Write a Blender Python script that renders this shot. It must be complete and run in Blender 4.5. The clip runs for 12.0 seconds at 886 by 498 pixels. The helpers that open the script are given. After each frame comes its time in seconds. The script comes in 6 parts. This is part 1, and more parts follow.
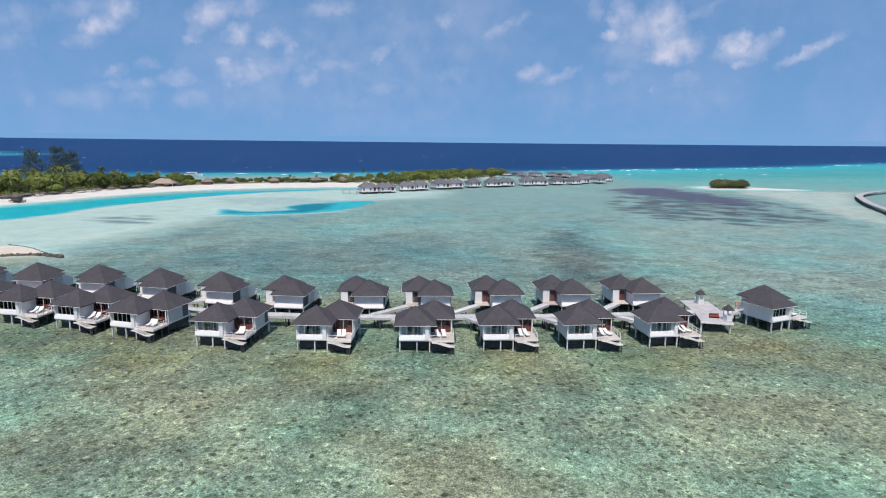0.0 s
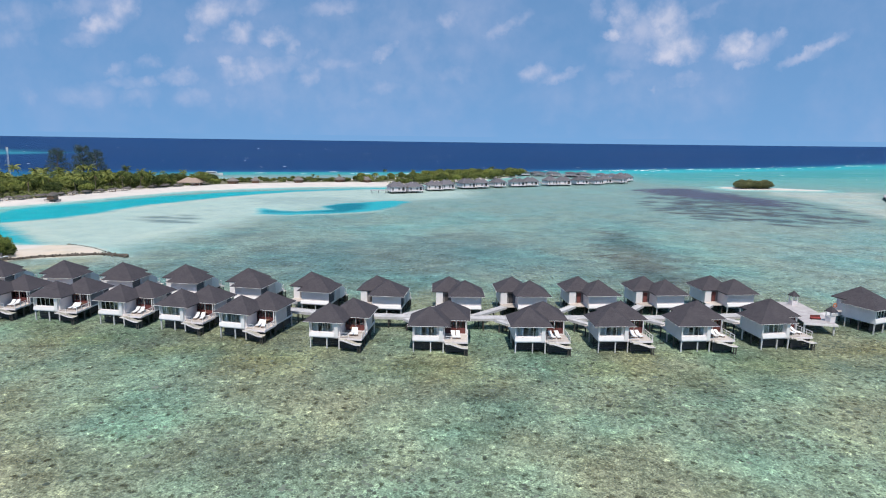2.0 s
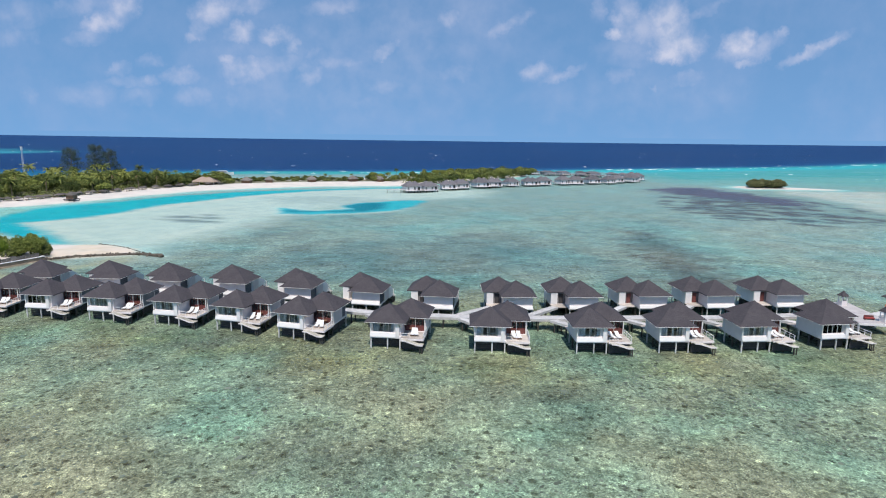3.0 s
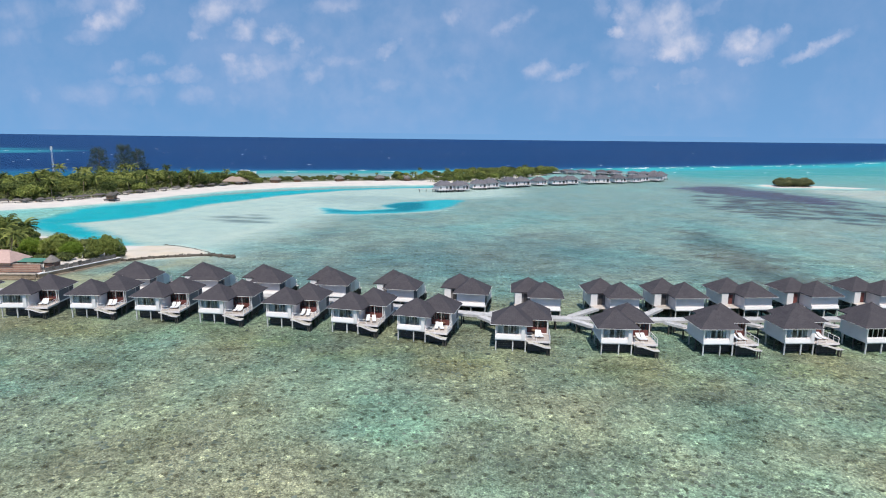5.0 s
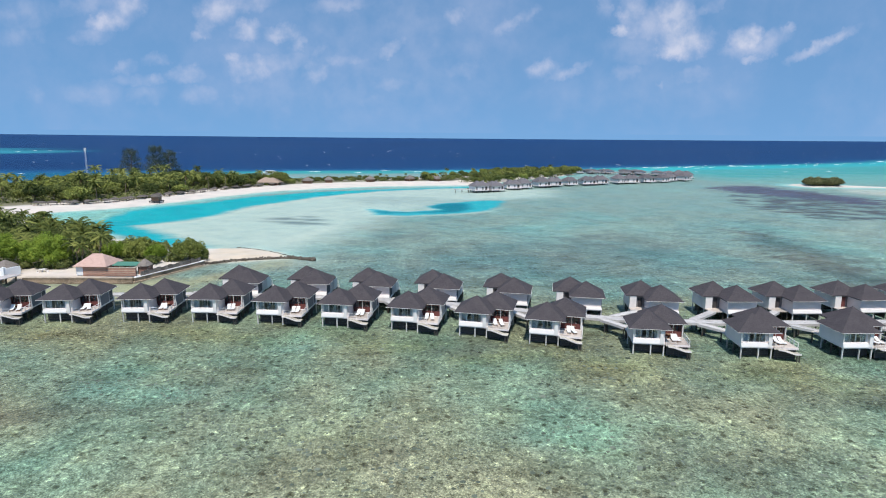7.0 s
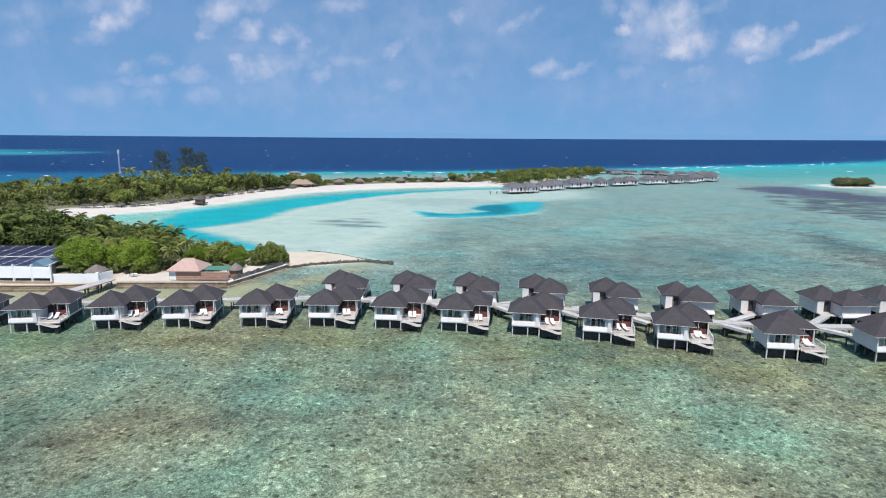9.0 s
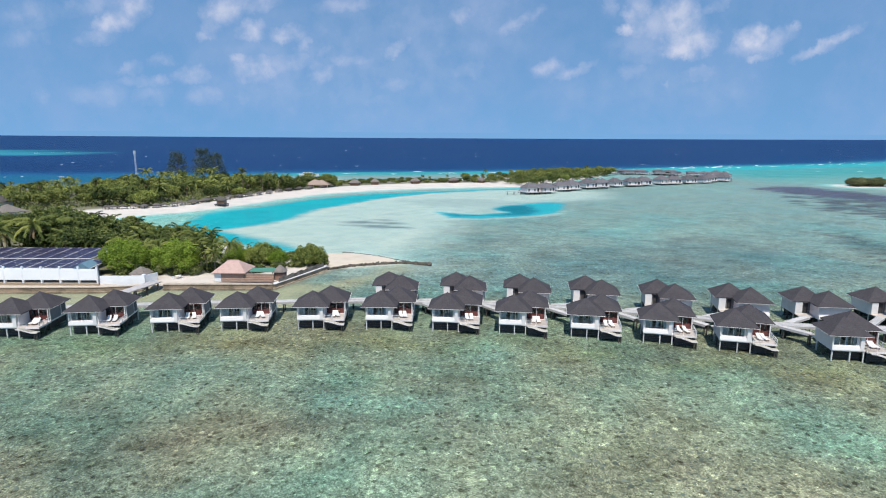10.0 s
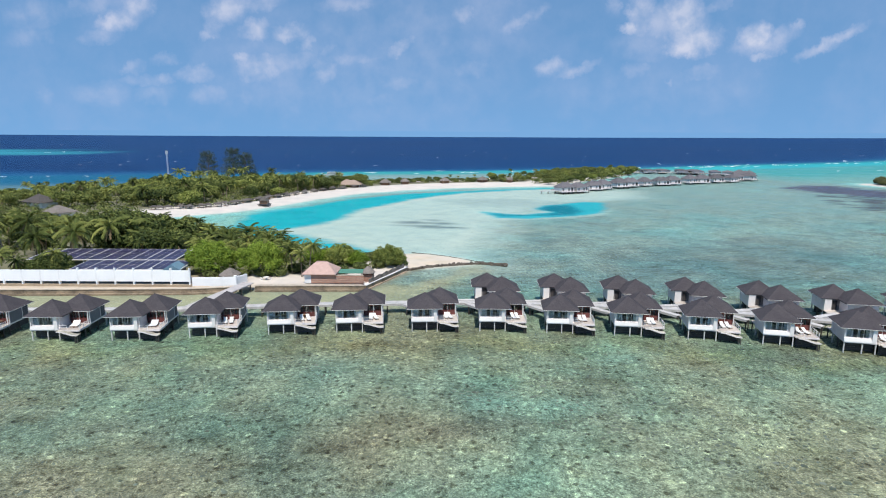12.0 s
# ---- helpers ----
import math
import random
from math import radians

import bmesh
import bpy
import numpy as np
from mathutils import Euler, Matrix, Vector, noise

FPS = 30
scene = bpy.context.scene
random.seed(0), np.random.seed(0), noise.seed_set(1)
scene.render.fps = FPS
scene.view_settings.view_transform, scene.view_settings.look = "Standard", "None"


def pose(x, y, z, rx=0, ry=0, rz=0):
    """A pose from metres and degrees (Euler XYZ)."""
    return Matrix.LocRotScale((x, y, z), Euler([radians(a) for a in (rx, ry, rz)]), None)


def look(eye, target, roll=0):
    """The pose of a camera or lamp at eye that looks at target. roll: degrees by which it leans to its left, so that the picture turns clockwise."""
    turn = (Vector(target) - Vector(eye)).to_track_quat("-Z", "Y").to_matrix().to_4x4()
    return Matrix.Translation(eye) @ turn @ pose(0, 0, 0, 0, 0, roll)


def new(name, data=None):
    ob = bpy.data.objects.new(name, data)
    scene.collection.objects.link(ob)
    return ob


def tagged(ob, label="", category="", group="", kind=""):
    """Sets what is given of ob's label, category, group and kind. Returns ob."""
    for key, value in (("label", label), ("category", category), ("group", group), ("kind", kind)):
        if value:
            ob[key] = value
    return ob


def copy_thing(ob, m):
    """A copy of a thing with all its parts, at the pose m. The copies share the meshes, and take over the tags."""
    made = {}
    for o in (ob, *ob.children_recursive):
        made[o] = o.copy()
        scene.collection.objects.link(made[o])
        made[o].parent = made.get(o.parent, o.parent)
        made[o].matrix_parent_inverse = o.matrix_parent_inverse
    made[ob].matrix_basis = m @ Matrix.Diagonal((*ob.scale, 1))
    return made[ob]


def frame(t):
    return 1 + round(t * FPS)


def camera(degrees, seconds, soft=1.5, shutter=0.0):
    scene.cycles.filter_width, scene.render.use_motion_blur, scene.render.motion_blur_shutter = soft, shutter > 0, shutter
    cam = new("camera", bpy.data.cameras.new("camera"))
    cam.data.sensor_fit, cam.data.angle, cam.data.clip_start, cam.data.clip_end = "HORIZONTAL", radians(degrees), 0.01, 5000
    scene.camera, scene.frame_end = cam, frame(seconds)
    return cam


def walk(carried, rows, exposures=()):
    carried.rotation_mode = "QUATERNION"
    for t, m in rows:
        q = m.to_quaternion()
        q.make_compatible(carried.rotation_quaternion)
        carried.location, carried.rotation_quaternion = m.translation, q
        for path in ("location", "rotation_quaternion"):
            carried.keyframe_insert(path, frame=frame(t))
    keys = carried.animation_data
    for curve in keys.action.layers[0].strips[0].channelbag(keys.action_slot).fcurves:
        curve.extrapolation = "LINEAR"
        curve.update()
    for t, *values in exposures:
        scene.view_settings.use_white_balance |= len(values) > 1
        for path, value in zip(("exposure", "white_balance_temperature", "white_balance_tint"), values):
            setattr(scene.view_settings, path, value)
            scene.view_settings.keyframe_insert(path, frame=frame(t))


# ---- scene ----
cam = camera(73.0, 12.0, soft=1.05)
ROWS = [
    (0.0, -1.92, 0.40, 35.09, 0.30, -10.26, 0.57),
    (0.5, -6.49, 0.40, 35.08, 0.26, -10.25, 0.63),
    (1.0, -11.39, 0.40, 35.09, 0.23, -10.26, 0.67),
    (1.5, -16.59, 0.40, 35.11, 0.21, -10.28, 0.70),
    (2.0, -21.78, 0.39, 35.14, 0.19, -10.31, 0.72),
    (2.5, -27.01, 0.38, 35.18, 0.18, -10.35, 0.72),
    (3.0, -32.24, 0.36, 35.25, 0.17, -10.40, 0.72),
    (5.0, -53.74, 0.26, 35.72, 0.16, -10.57, 0.63),
    (5.5, -59.70, 0.23, 35.89, 0.17, -10.60, 0.59),
    (6.0, -65.50, 0.19, 36.07, 0.18, -10.63, 0.56),
    (6.5, -71.52, 0.15, 36.27, 0.19, -10.65, 0.52),
    (7.0, -77.44, 0.10, 36.48, 0.20, -10.66, 0.48),
    (9.0, -100.54, -0.12, 37.39, 0.25, -10.68, 0.35),
    (9.5, -106.15, -0.18, 37.61, 0.26, -10.68, 0.32),
    (10.0, -111.84, -0.25, 37.81, 0.28, -10.69, 0.29),
    (10.5, -117.47, -0.32, 38.00, 0.29, -10.70, 0.27),
    (11.0, -122.98, -0.40, 38.16, 0.30, -10.72, 0.26),
    (11.5, -128.68, -0.47, 38.28, 0.31, -10.76, 0.24),
    (12.0, -134.46, -0.56, 38.37, 0.31, -10.81, 0.23),
]
walk(cam, [(t, pose(x, y, z, 0, 0, yaw) @ pose(0, 0, 0, 90 + pitch, 0, 0) @ pose(0, 0, 0, 0, 0, roll)) for t, x, y, z, yaw, pitch, roll in ROWS],
     exposures=[(0.0, 0.16, 6500, 13.5), (5.5, 0.20, 6500, 11.8), (12.0, 0.23, 6500, 10.6)])

# ---- sky, sun ----
SUN_DIR = Vector((-0.03, -0.46, 0.885)).normalized()
SUN_POWER, SKY_POWER = 4.2, 0.154
sky_world = bpy.data.worlds.new("sky")
scene.world = sky_world
sky_world.use_nodes = True
wt = sky_world.node_tree
wt.nodes.clear()
w_out = wt.nodes.new("ShaderNodeOutputWorld")
w_bg = wt.nodes.new("ShaderNodeBackground")
w_sky = wt.nodes.new("ShaderNodeTexSky")
w_sky.sky_type = "NISHITA"
w_sky.sun_disc = False
w_sky.sun_elevation = math.asin(SUN_DIR.z)
w_sky.sun_rotation = math.atan2(SUN_DIR.x, SUN_DIR.y)
w_sky.air_density, w_sky.dust_density, w_sky.ozone_density = 0.9, 0.05, 2.6
w_bg.inputs["Strength"].default_value = SKY_POWER
# the clear tropical air keeps its blue down to the horizon: the sky is read from higher up
w_tc = wt.nodes.new("ShaderNodeTexCoord")
w_map = wt.nodes.new("ShaderNodeMapping")
w_map.inputs["Location"].default_value = (0, 0, 0.42)
w_map.inputs["Scale"].default_value = (1, 1, 0.75)
wt.links.new(w_tc.outputs["Generated"], w_map.inputs["Vector"])
wt.links.new(w_map.outputs[0], w_sky.inputs["Vector"])
w_mix = wt.nodes.new("ShaderNodeMix")
w_mix.data_type, w_mix.blend_type = "RGBA", "MULTIPLY"
w_mix.inputs[0].default_value = 1.0
w_mix.inputs[7].default_value = (1.0, 1.24, 1.19, 1)
wt.links.new(w_sky.outputs[0], w_mix.inputs[6])
wt.links.new(w_mix.outputs[2], w_bg.inputs["Color"])
wt.links.new(w_bg.outputs[0], w_out.inputs["Surface"])
sun = new("sun", bpy.data.lights.new("sun", "SUN"))
sun.data.energy, sun.data.angle, sun.data.color = SUN_POWER, radians(0.6), (1.0, 0.96, 0.89)
sun.matrix_world = look(SUN_DIR * 900, (0, 0, 0))


# ---- materials ----
def node_mat(name):
    m = bpy.data.materials.new(name)
    m.use_nodes = True
    nt = m.node_tree
    nt.nodes.clear()
    return m, nt, nt.nodes.new("ShaderNodeOutputMaterial")


def link(nt, a, b):
    nt.links.new(a, b)


def noise_tex(nt, scale, detail=4.0, rough=0.6, vec=None):
    n = nt.nodes.new("ShaderNodeTexNoise")
    n.inputs["Scale"].default_value = scale
    n.inputs["Detail"].default_value = detail
    n.inputs["Roughness"].default_value = rough
    if vec is not None:
        link(nt, vec, n.inputs["Vector"])
    return n


def ramp(nt, src, stops):
    r = nt.nodes.new("ShaderNodeValToRGB")
    while len(r.color_ramp.elements) > 1:
        r.color_ramp.elements.remove(r.color_ramp.elements[-1])
    r.color_ramp.elements[0].position = stops[0][0]
    r.color_ramp.elements[0].color = (*stops[0][1], 1)
    for pos, col in stops[1:]:
        r.color_ramp.elements.new(pos).color = (*col, 1)
    link(nt, src, r.inputs["Fac"])
    return r


def mix_rgb(nt, fac, a, b, kind="MIX"):
    m = nt.nodes.new("ShaderNodeMix")
    m.data_type, m.blend_type = "RGBA", kind
    for slot, val in ((0, fac), (6, a), (7, b)):
        if isinstance(val, (int, float)):
            m.inputs[slot].default_value = val
        elif isinstance(val, tuple):
            m.inputs[slot].default_value = (*val, 1)
        else:
            link(nt, val, m.inputs[slot])
    return m.outputs[2]


def math_node(nt, op, a, b=0.0, clamp=False):
    m = nt.nodes.new("ShaderNodeMath")
    m.operation, m.use_clamp = op, clamp
    for slot, val in ((0, a), (1, b)):
        if isinstance(val, (int, float)):
            m.inputs[slot].default_value = val
        else:
            link(nt, val, m.inputs[slot])
    return m.outputs[0]


def plain(name, color, rough=0.6, vary=0.12, scale=1.5, fine=14.0, bump=0.15, metal=0.0, spec=0.4, random=0.06):
    """A surface with stains at one scale, grain at another and a slight difference from object to object."""
    m, nt, out = node_mat(name)
    bsdf = nt.nodes.new("ShaderNodeBsdfPrincipled")
    geo = nt.nodes.new("ShaderNodeNewGeometry")
    info = nt.nodes.new("ShaderNodeObjectInfo")
    big = noise_tex(nt, scale, 5, 0.65, geo.outputs["Position"])
    small = noise_tex(nt, fine, 3, 0.6, geo.outputs["Position"])
    both = math_node(nt, "ADD", math_node(nt, "MULTIPLY", big.outputs[0], 0.65), math_node(nt, "MULTIPLY", small.outputs[0], 0.35))
    both = math_node(nt, "ADD", both, math_node(nt, "MULTIPLY", math_node(nt, "SUBTRACT", info.outputs["Random"], 0.5), random * 4))
    lo = tuple(max(0.0, c * (1 - 2.2 * vary)) for c in color)
    hi = tuple(min(1.0, c * (1 + 1.4 * vary)) for c in color)
    col = ramp(nt, both, [(0.3, lo), (0.5, color), (0.72, hi)])
    link(nt, col.outputs[0], bsdf.inputs["Base Color"])
    bsdf.inputs["Roughness"].default_value = rough
    bsdf.inputs["Metallic"].default_value = metal
    bsdf.inputs["Specular IOR Level"].default_value = spec
    if bump:
        bp = nt.nodes.new("ShaderNodeBump")
        bp.inputs["Strength"].default_value = bump
        bp.inputs["Distance"].default_value = 0.02
        link(nt, small.outputs[0], bp.inputs["Height"])
        link(nt, bp.outputs[0], bsdf.inputs["Normal"])
    link(nt, bsdf.outputs[0], out.inputs["Surface"])
    return m


def shingle_mat(name, color):
    """Rows of dark roof shingles, each a little lighter or darker, with weather stains."""
    m, nt, out = node_mat(name)
    bsdf = nt.nodes.new("ShaderNodeBsdfPrincipled")
    tc = nt.nodes.new("ShaderNodeTexCoord")
    sep = nt.nodes.new("ShaderNodeSeparateXYZ")
    link(nt, tc.outputs["Object"], sep.inputs[0])
    along = math_node(nt, "ADD", sep.outputs[0], sep.outputs[1])
    com = nt.nodes.new("ShaderNodeCombineXYZ")
    link(nt, along, com.inputs[0])
    link(nt, math_node(nt, "MULTIPLY", sep.outputs[2], 1.7), com.inputs[1])
    br = nt.nodes.new("ShaderNodeTexBrick")
    br.inputs["Scale"].default_value = 1.0
    br.inputs["Brick Width"].default_value = 0.34
    br.inputs["Row Height"].default_value = 0.22
    br.inputs["Mortar Size"].default_value = 0.018
    br.inputs["Color1"].default_value = (*[c * 0.92 for c in color], 1)
    br.inputs["Color2"].default_value = (*[c * 1.1 for c in color], 1)
    br.inputs["Mortar"].default_value = (*[c * 0.7 for c in color], 1)
    link(nt, com.outputs[0], br.inputs["Vector"])
    geo = nt.nodes.new("ShaderNodeNewGeometry")
    big = noise_tex(nt, 0.55, 5, 0.65, geo.outputs["Position"])
    stain = ramp(nt, big.outputs[0], [(0.35, (0.86, 0.86, 0.88)), (0.55, (1, 1, 1)), (0.75, (1.1, 1.08, 1.05))])
    col = mix_rgb(nt, 1.0, br.outputs[0], stain.outputs[0], "MULTIPLY")
    link(nt, col, bsdf.inputs["Base Color"])
    bsdf.inputs["Roughness"].default_value = 0.85
    bsdf.inputs["Specular IOR Level"].default_value = 0.25
    bp = nt.nodes.new("ShaderNodeBump")
    bp.inputs["Strength"].default_value, bp.inputs["Distance"].default_value = 0.5, 0.03
    link(nt, br.outputs["Fac"], bp.inputs["Height"])
    bp.invert = True
    link(nt, bp.outputs[0], bsdf.inputs["Normal"])
    link(nt, bsdf.outputs[0], out.inputs["Surface"])
    return m


def leaf_mat(name, dark, mid, light, trans=0.25):
    m, nt, out = node_mat(name)
    bsdf = nt.nodes.new("ShaderNodeBsdfPrincipled")
    geo = nt.nodes.new("ShaderNodeNewGeometry")
    info = nt.nodes.new("ShaderNodeObjectInfo")
    big = noise_tex(nt, 0.25, 3, 0.6, geo.outputs["Position"])
    v = math_node(nt, "ADD", math_node(nt, "MULTIPLY", geo.outputs["Random Per Island"], 0.45), math_node(nt, "MULTIPLY", big.outputs[0], 0.5))
    v = math_node(nt, "ADD", v, math_node(nt, "MULTIPLY", math_node(nt, "SUBTRACT", info.outputs["Random"], 0.5), 0.35))
    col = ramp(nt, v, [(0.18, dark), (0.48, mid), (0.8, light)])
    link(nt, col.outputs[0], bsdf.inputs["Base Color"])
    bsdf.inputs["Roughness"].default_value = 0.7
    bsdf.inputs["Specular IOR Level"].default_value = 0.18
    tr = nt.nodes.new("ShaderNodeBsdfTranslucent")
    link(nt, col.outputs[0], tr.inputs["Color"])
    mx = nt.nodes.new("ShaderNodeMixShader")
    mx.inputs[0].default_value = trans
    link(nt, bsdf.outputs[0], mx.inputs[1])
    link(nt, tr.outputs[0], mx.inputs[2])
    link(nt, mx.outputs[0], out.inputs["Surface"])
    return m


def glass_mat(name):
    m, nt, out = node_mat(name)
    tr = nt.nodes.new("ShaderNodeBsdfTransparent")
    tr.inputs["Color"].default_value = (0.86, 0.89, 0.90, 1)
    gl = nt.nodes.new("ShaderNodeBsdfGlossy")
    gl.inputs["Roughness"].default_value = 0.03
    fr = nt.nodes.new("ShaderNodeFresnel")
    fr.inputs["IOR"].default_value = 1.5
    mx = nt.nodes.new("ShaderNodeMixShader")
    link(nt, fr.outputs[0], mx.inputs[0])
    link(nt, tr.outputs[0], mx.inputs[1])
    link(nt, gl.outputs[0], mx.inputs[2])
    link(nt, mx.outputs[0], out.inputs["Surface"])
    return m


def water_mat(name):
    """Clear shallow water: what lies below shows through, ripples carry the gloss."""
    m, nt, out = node_mat(name)
    geo = nt.nodes.new("ShaderNodeNewGeometry")
    mapn = nt.nodes.new("ShaderNodeMapping")
    mapn.inputs["Scale"].default_value = (0.55, 1.0, 1.0)
    link(nt, geo.outputs["Position"], mapn.inputs["Vector"])
    n1 = noise_tex(nt, 0.9, 4, 0.65, mapn.outputs[0])
    bp = nt.nodes.new("ShaderNodeBump")
    bp.inputs["Strength"].default_value, bp.inputs["Distance"].default_value = 0.6, 0.25
    link(nt, n1.outputs[0], bp.inputs["Height"])
    fr = nt.nodes.new("ShaderNodeFresnel")
    fr.inputs["IOR"].default_value = 1.33
    link(nt, bp.outputs[0], fr.inputs["Normal"])
    gl = nt.nodes.new("ShaderNodeBsdfGlossy")
    gl.inputs["Roughness"].default_value = 0.18
    link(nt, bp.outputs[0], gl.inputs["Normal"])
    tr = nt.nodes.new("ShaderNodeBsdfTransparent")
    tr.inputs["Color"].default_value = (0.95, 0.985, 0.98, 1)
    mx = nt.nodes.new("ShaderNodeMixShader")
    link(nt, math_node(nt, "MULTIPLY", fr.outputs[0], 0.14, True), mx.inputs[0])
    link(nt, tr.outputs[0], mx.inputs[1])
    link(nt, gl.outputs[0], mx.inputs[2])
    link(nt, mx.outputs[0], out.inputs["Surface"])
    return m


def terrain_mat(name):
    """Sea floor and land: zone colours, broken up by coral heads, rubble, sand ripples and painted glints."""
    m, nt, out = node_mat(name)
    bsdf = nt.nodes.new("ShaderNodeBsdfPrincipled")
    geo = nt.nodes.new("ShaderNodeNewGeometry")
    zone = nt.nodes.new("ShaderNodeAttribute")
    zone.attribute_name = "zone"
    rub = nt.nodes.new("ShaderNodeAttribute")
    rub.attribute_name = "rubble"
    pos = geo.outputs["Position"]
    stretch = nt.nodes.new("ShaderNodeMapping")
    stretch.inputs["Scale"].default_value = (1.0, 0.95, 1.0)
    link(nt, pos, stretch.inputs["Vector"])
    sp = stretch.outputs[0]
    # tone patches tens of metres wide: brown, green and aqua ground
    patch = noise_tex(nt, 0.03, 4, 0.55, pos)
    patch2 = noise_tex(nt, 0.095, 5, 0.66, sp)
    warm = ramp(nt, patch.outputs[0], [(0.36, (0.76, 1.03, 1.04)), (0.47, (0.94, 1.02, 1.0)), (0.56, (1.06, 1.0, 0.93)), (0.66, (1.08, 0.95, 0.88))])
    tone = ramp(nt, patch2.outputs[0], [(0.34, (0.72, 0.74, 0.76)), (0.5, (1, 1, 1)), (0.66, (1.22, 1.26, 1.2))])
    base = mix_rgb(nt, rub.outputs["Fac"], zone.outputs["Color"], mix_rgb(nt, 1.0, zone.outputs["Color"], warm.outputs[0], "MULTIPLY"))
    base = mix_rgb(nt, math_node(nt, "MULTIPLY", rub.outputs["Fac"], 0.8), base, mix_rgb(nt, 1.0, base, tone.outputs[0], "MULTIPLY"))
    # rubble and coral heads about half a metre wide
    n1a = noise_tex(nt, 1.9, 7, 0.76, sp)
    longer = nt.nodes.new("ShaderNodeMapping")
    longer.inputs["Scale"].default_value = (0.7, 0.75, 1.0)
    link(nt, pos, longer.inputs["Vector"])
    # the outer grain also imitates glinting ripples of the water surface
    n1b = noise_tex(nt, 2.3, 9, 0.84, longer.outputs[0])
    sepp = nt.nodes.new("ShaderNodeSeparateXYZ")
    link(nt, pos, sepp.inputs[0])
    outer = math_node(nt, "MULTIPLY", math_node(nt, "SUBTRACT", sepp.outputs[1], 105.0), 0.012, True)
    n1 = nt.nodes.new("ShaderNodeMix")
    link(nt, outer, n1.inputs[0])
    link(nt, n1a.outputs[0], n1.inputs[2])
    link(nt, n1b.outputs[0], n1.inputs[3])
    n2 = noise_tex(nt, 0.5, 6, 0.72, sp)
    grain = ramp(nt, n1.outputs[0], [(0.38, (0.40, 0.40, 0.39)), (0.455, (0.80, 0.81, 0.80)), (0.53, (1.0, 1.0, 1.0)), (0.62, (1.55, 1.52, 1.46))])
    head = ramp(nt, n2.outputs[0], [(0.3, (0.68, 0.68, 0.67)), (0.5, (1.0, 1.0, 1.0)), (0.7, (1.24, 1.24, 1.22))])
    detail = mix_rgb(nt, 1.0, grain.outputs[0], head.outputs[0], "MULTIPLY")
    # single coral heads, dark and pale, about a metre apart; pale flecks double as sun glints
    warp = nt.nodes.new("ShaderNodeVectorMath")
    warp.operation = "MULTIPLY_ADD"
    jog = noise_tex(nt, 1.4, 3, 0.6, pos)
    link(nt, jog.outputs["Color"], warp.inputs[0])
    warp.inputs[1].default_value = (0.9, 0.9, 0.0)
    link(nt, pos, warp.inputs[2])
    cells = nt.nodes.new("ShaderNodeTexVoronoi")
    cells.voronoi_dimensions = "2D"
    cells.inputs["Scale"].default_value = 0.72
    link(nt, warp.outputs[0], cells.inputs["Vector"])
    tone3 = nt.nodes.new("ShaderNodeSeparateXYZ")
    link(nt, cells.outputs["Color"], tone3.inputs[0])
    core = ramp(nt, cells.outputs["Distance"], [(0.16, (1, 1, 1)), (0.36, (0, 0, 0))])
    kind3 = ramp(nt, tone3.outputs[0], [(0.0, (0.32, 0.30, 0.28)), (0.16, (0.58, 0.56, 0.53)), (0.30, (1, 1, 1)), (0.74, (1, 1, 1)), (0.92, (1.7, 1.67, 1.58))])
    heads3 = mix_rgb(nt, core.outputs[0], (1, 1, 1), kind3.outputs[0])
    detail = mix_rgb(nt, 1.0, detail, heads3, "MULTIPLY")
    # broken fingers of coral and shell a hand's width across, dark holes, pale tops and painted sun glints
    n5 = noise_tex(nt, 5.2, 3, 0.7, sp)
    crumbs = ramp(nt, n5.outputs[0], [(0.34, (0.32, 0.31, 0.29)), (0.46, (0.9, 0.9, 0.89)), (0.56, (1.0, 1.0, 1.0)), (0.66, (2.0, 1.96, 1.88))])
    detail = mix_rgb(nt, 1.0, detail, crumbs.outputs[0], "MULTIPLY")
    # beds of coral several metres wide, drawn out aslant
    aslant = nt.nodes.new("ShaderNodeMapping")
    aslant.inputs["Rotation"].default_value = (0, 0, -0.75)
    aslant.inputs["Scale"].default_value = (0.55, 1.25, 1.0)
    link(nt, pos, aslant.inputs["Vector"])
    n4 = noise_tex(nt, 0.2, 8, 0.74, aslant.outputs[0])
    beds = ramp(nt, n4.outputs[0], [(0.36, (0.70, 0.67, 0.63)), (0.455, (0.93, 0.925, 0.91)), (0.54, (1.0, 1.0, 1.0)), (0.66, (1.15, 1.15, 1.12))])
    detail = mix_rgb(nt, 1.0, detail, beds.outputs[0], "MULTIPLY")
    col = mix_rgb(nt, rub.outputs["Fac"], base, mix_rgb(nt, 1.0, base, detail, "MULTIPLY"))
    # fine difference everywhere else
    n3 = noise_tex(nt, 0.12, 6, 0.65, sp)
    soft = ramp(nt, n3.outputs[0], [(0.3, (0.86, 0.88, 0.9)), (0.5, (1, 1, 1)), (0.7, (1.1, 1.08, 1.06))])
    col = mix_rgb(nt, 1.0, col, soft.outputs[0], "MULTIPLY")
    link(nt, col, bsdf.inputs["Base Color"])
    bsdf.inputs["Roughness"].default_value = 0.95
    bsdf.inputs["Specular IOR Level"].default_value = 0.05
    bp = nt.nodes.new("ShaderNodeBump")
    bp.inputs["Distance"].default_value = 0.25
    link(nt, math_node(nt, "MULTIPLY", rub.outputs["Fac"], 0.8), bp.inputs["Strength"])
    link(nt, n1.outputs[0], bp.inputs["Height"])
    link(nt, bp.outputs[0], bsdf.inputs["Normal"])
    link(nt, bsdf.outputs[0], out.inputs["Surface"])
    return m


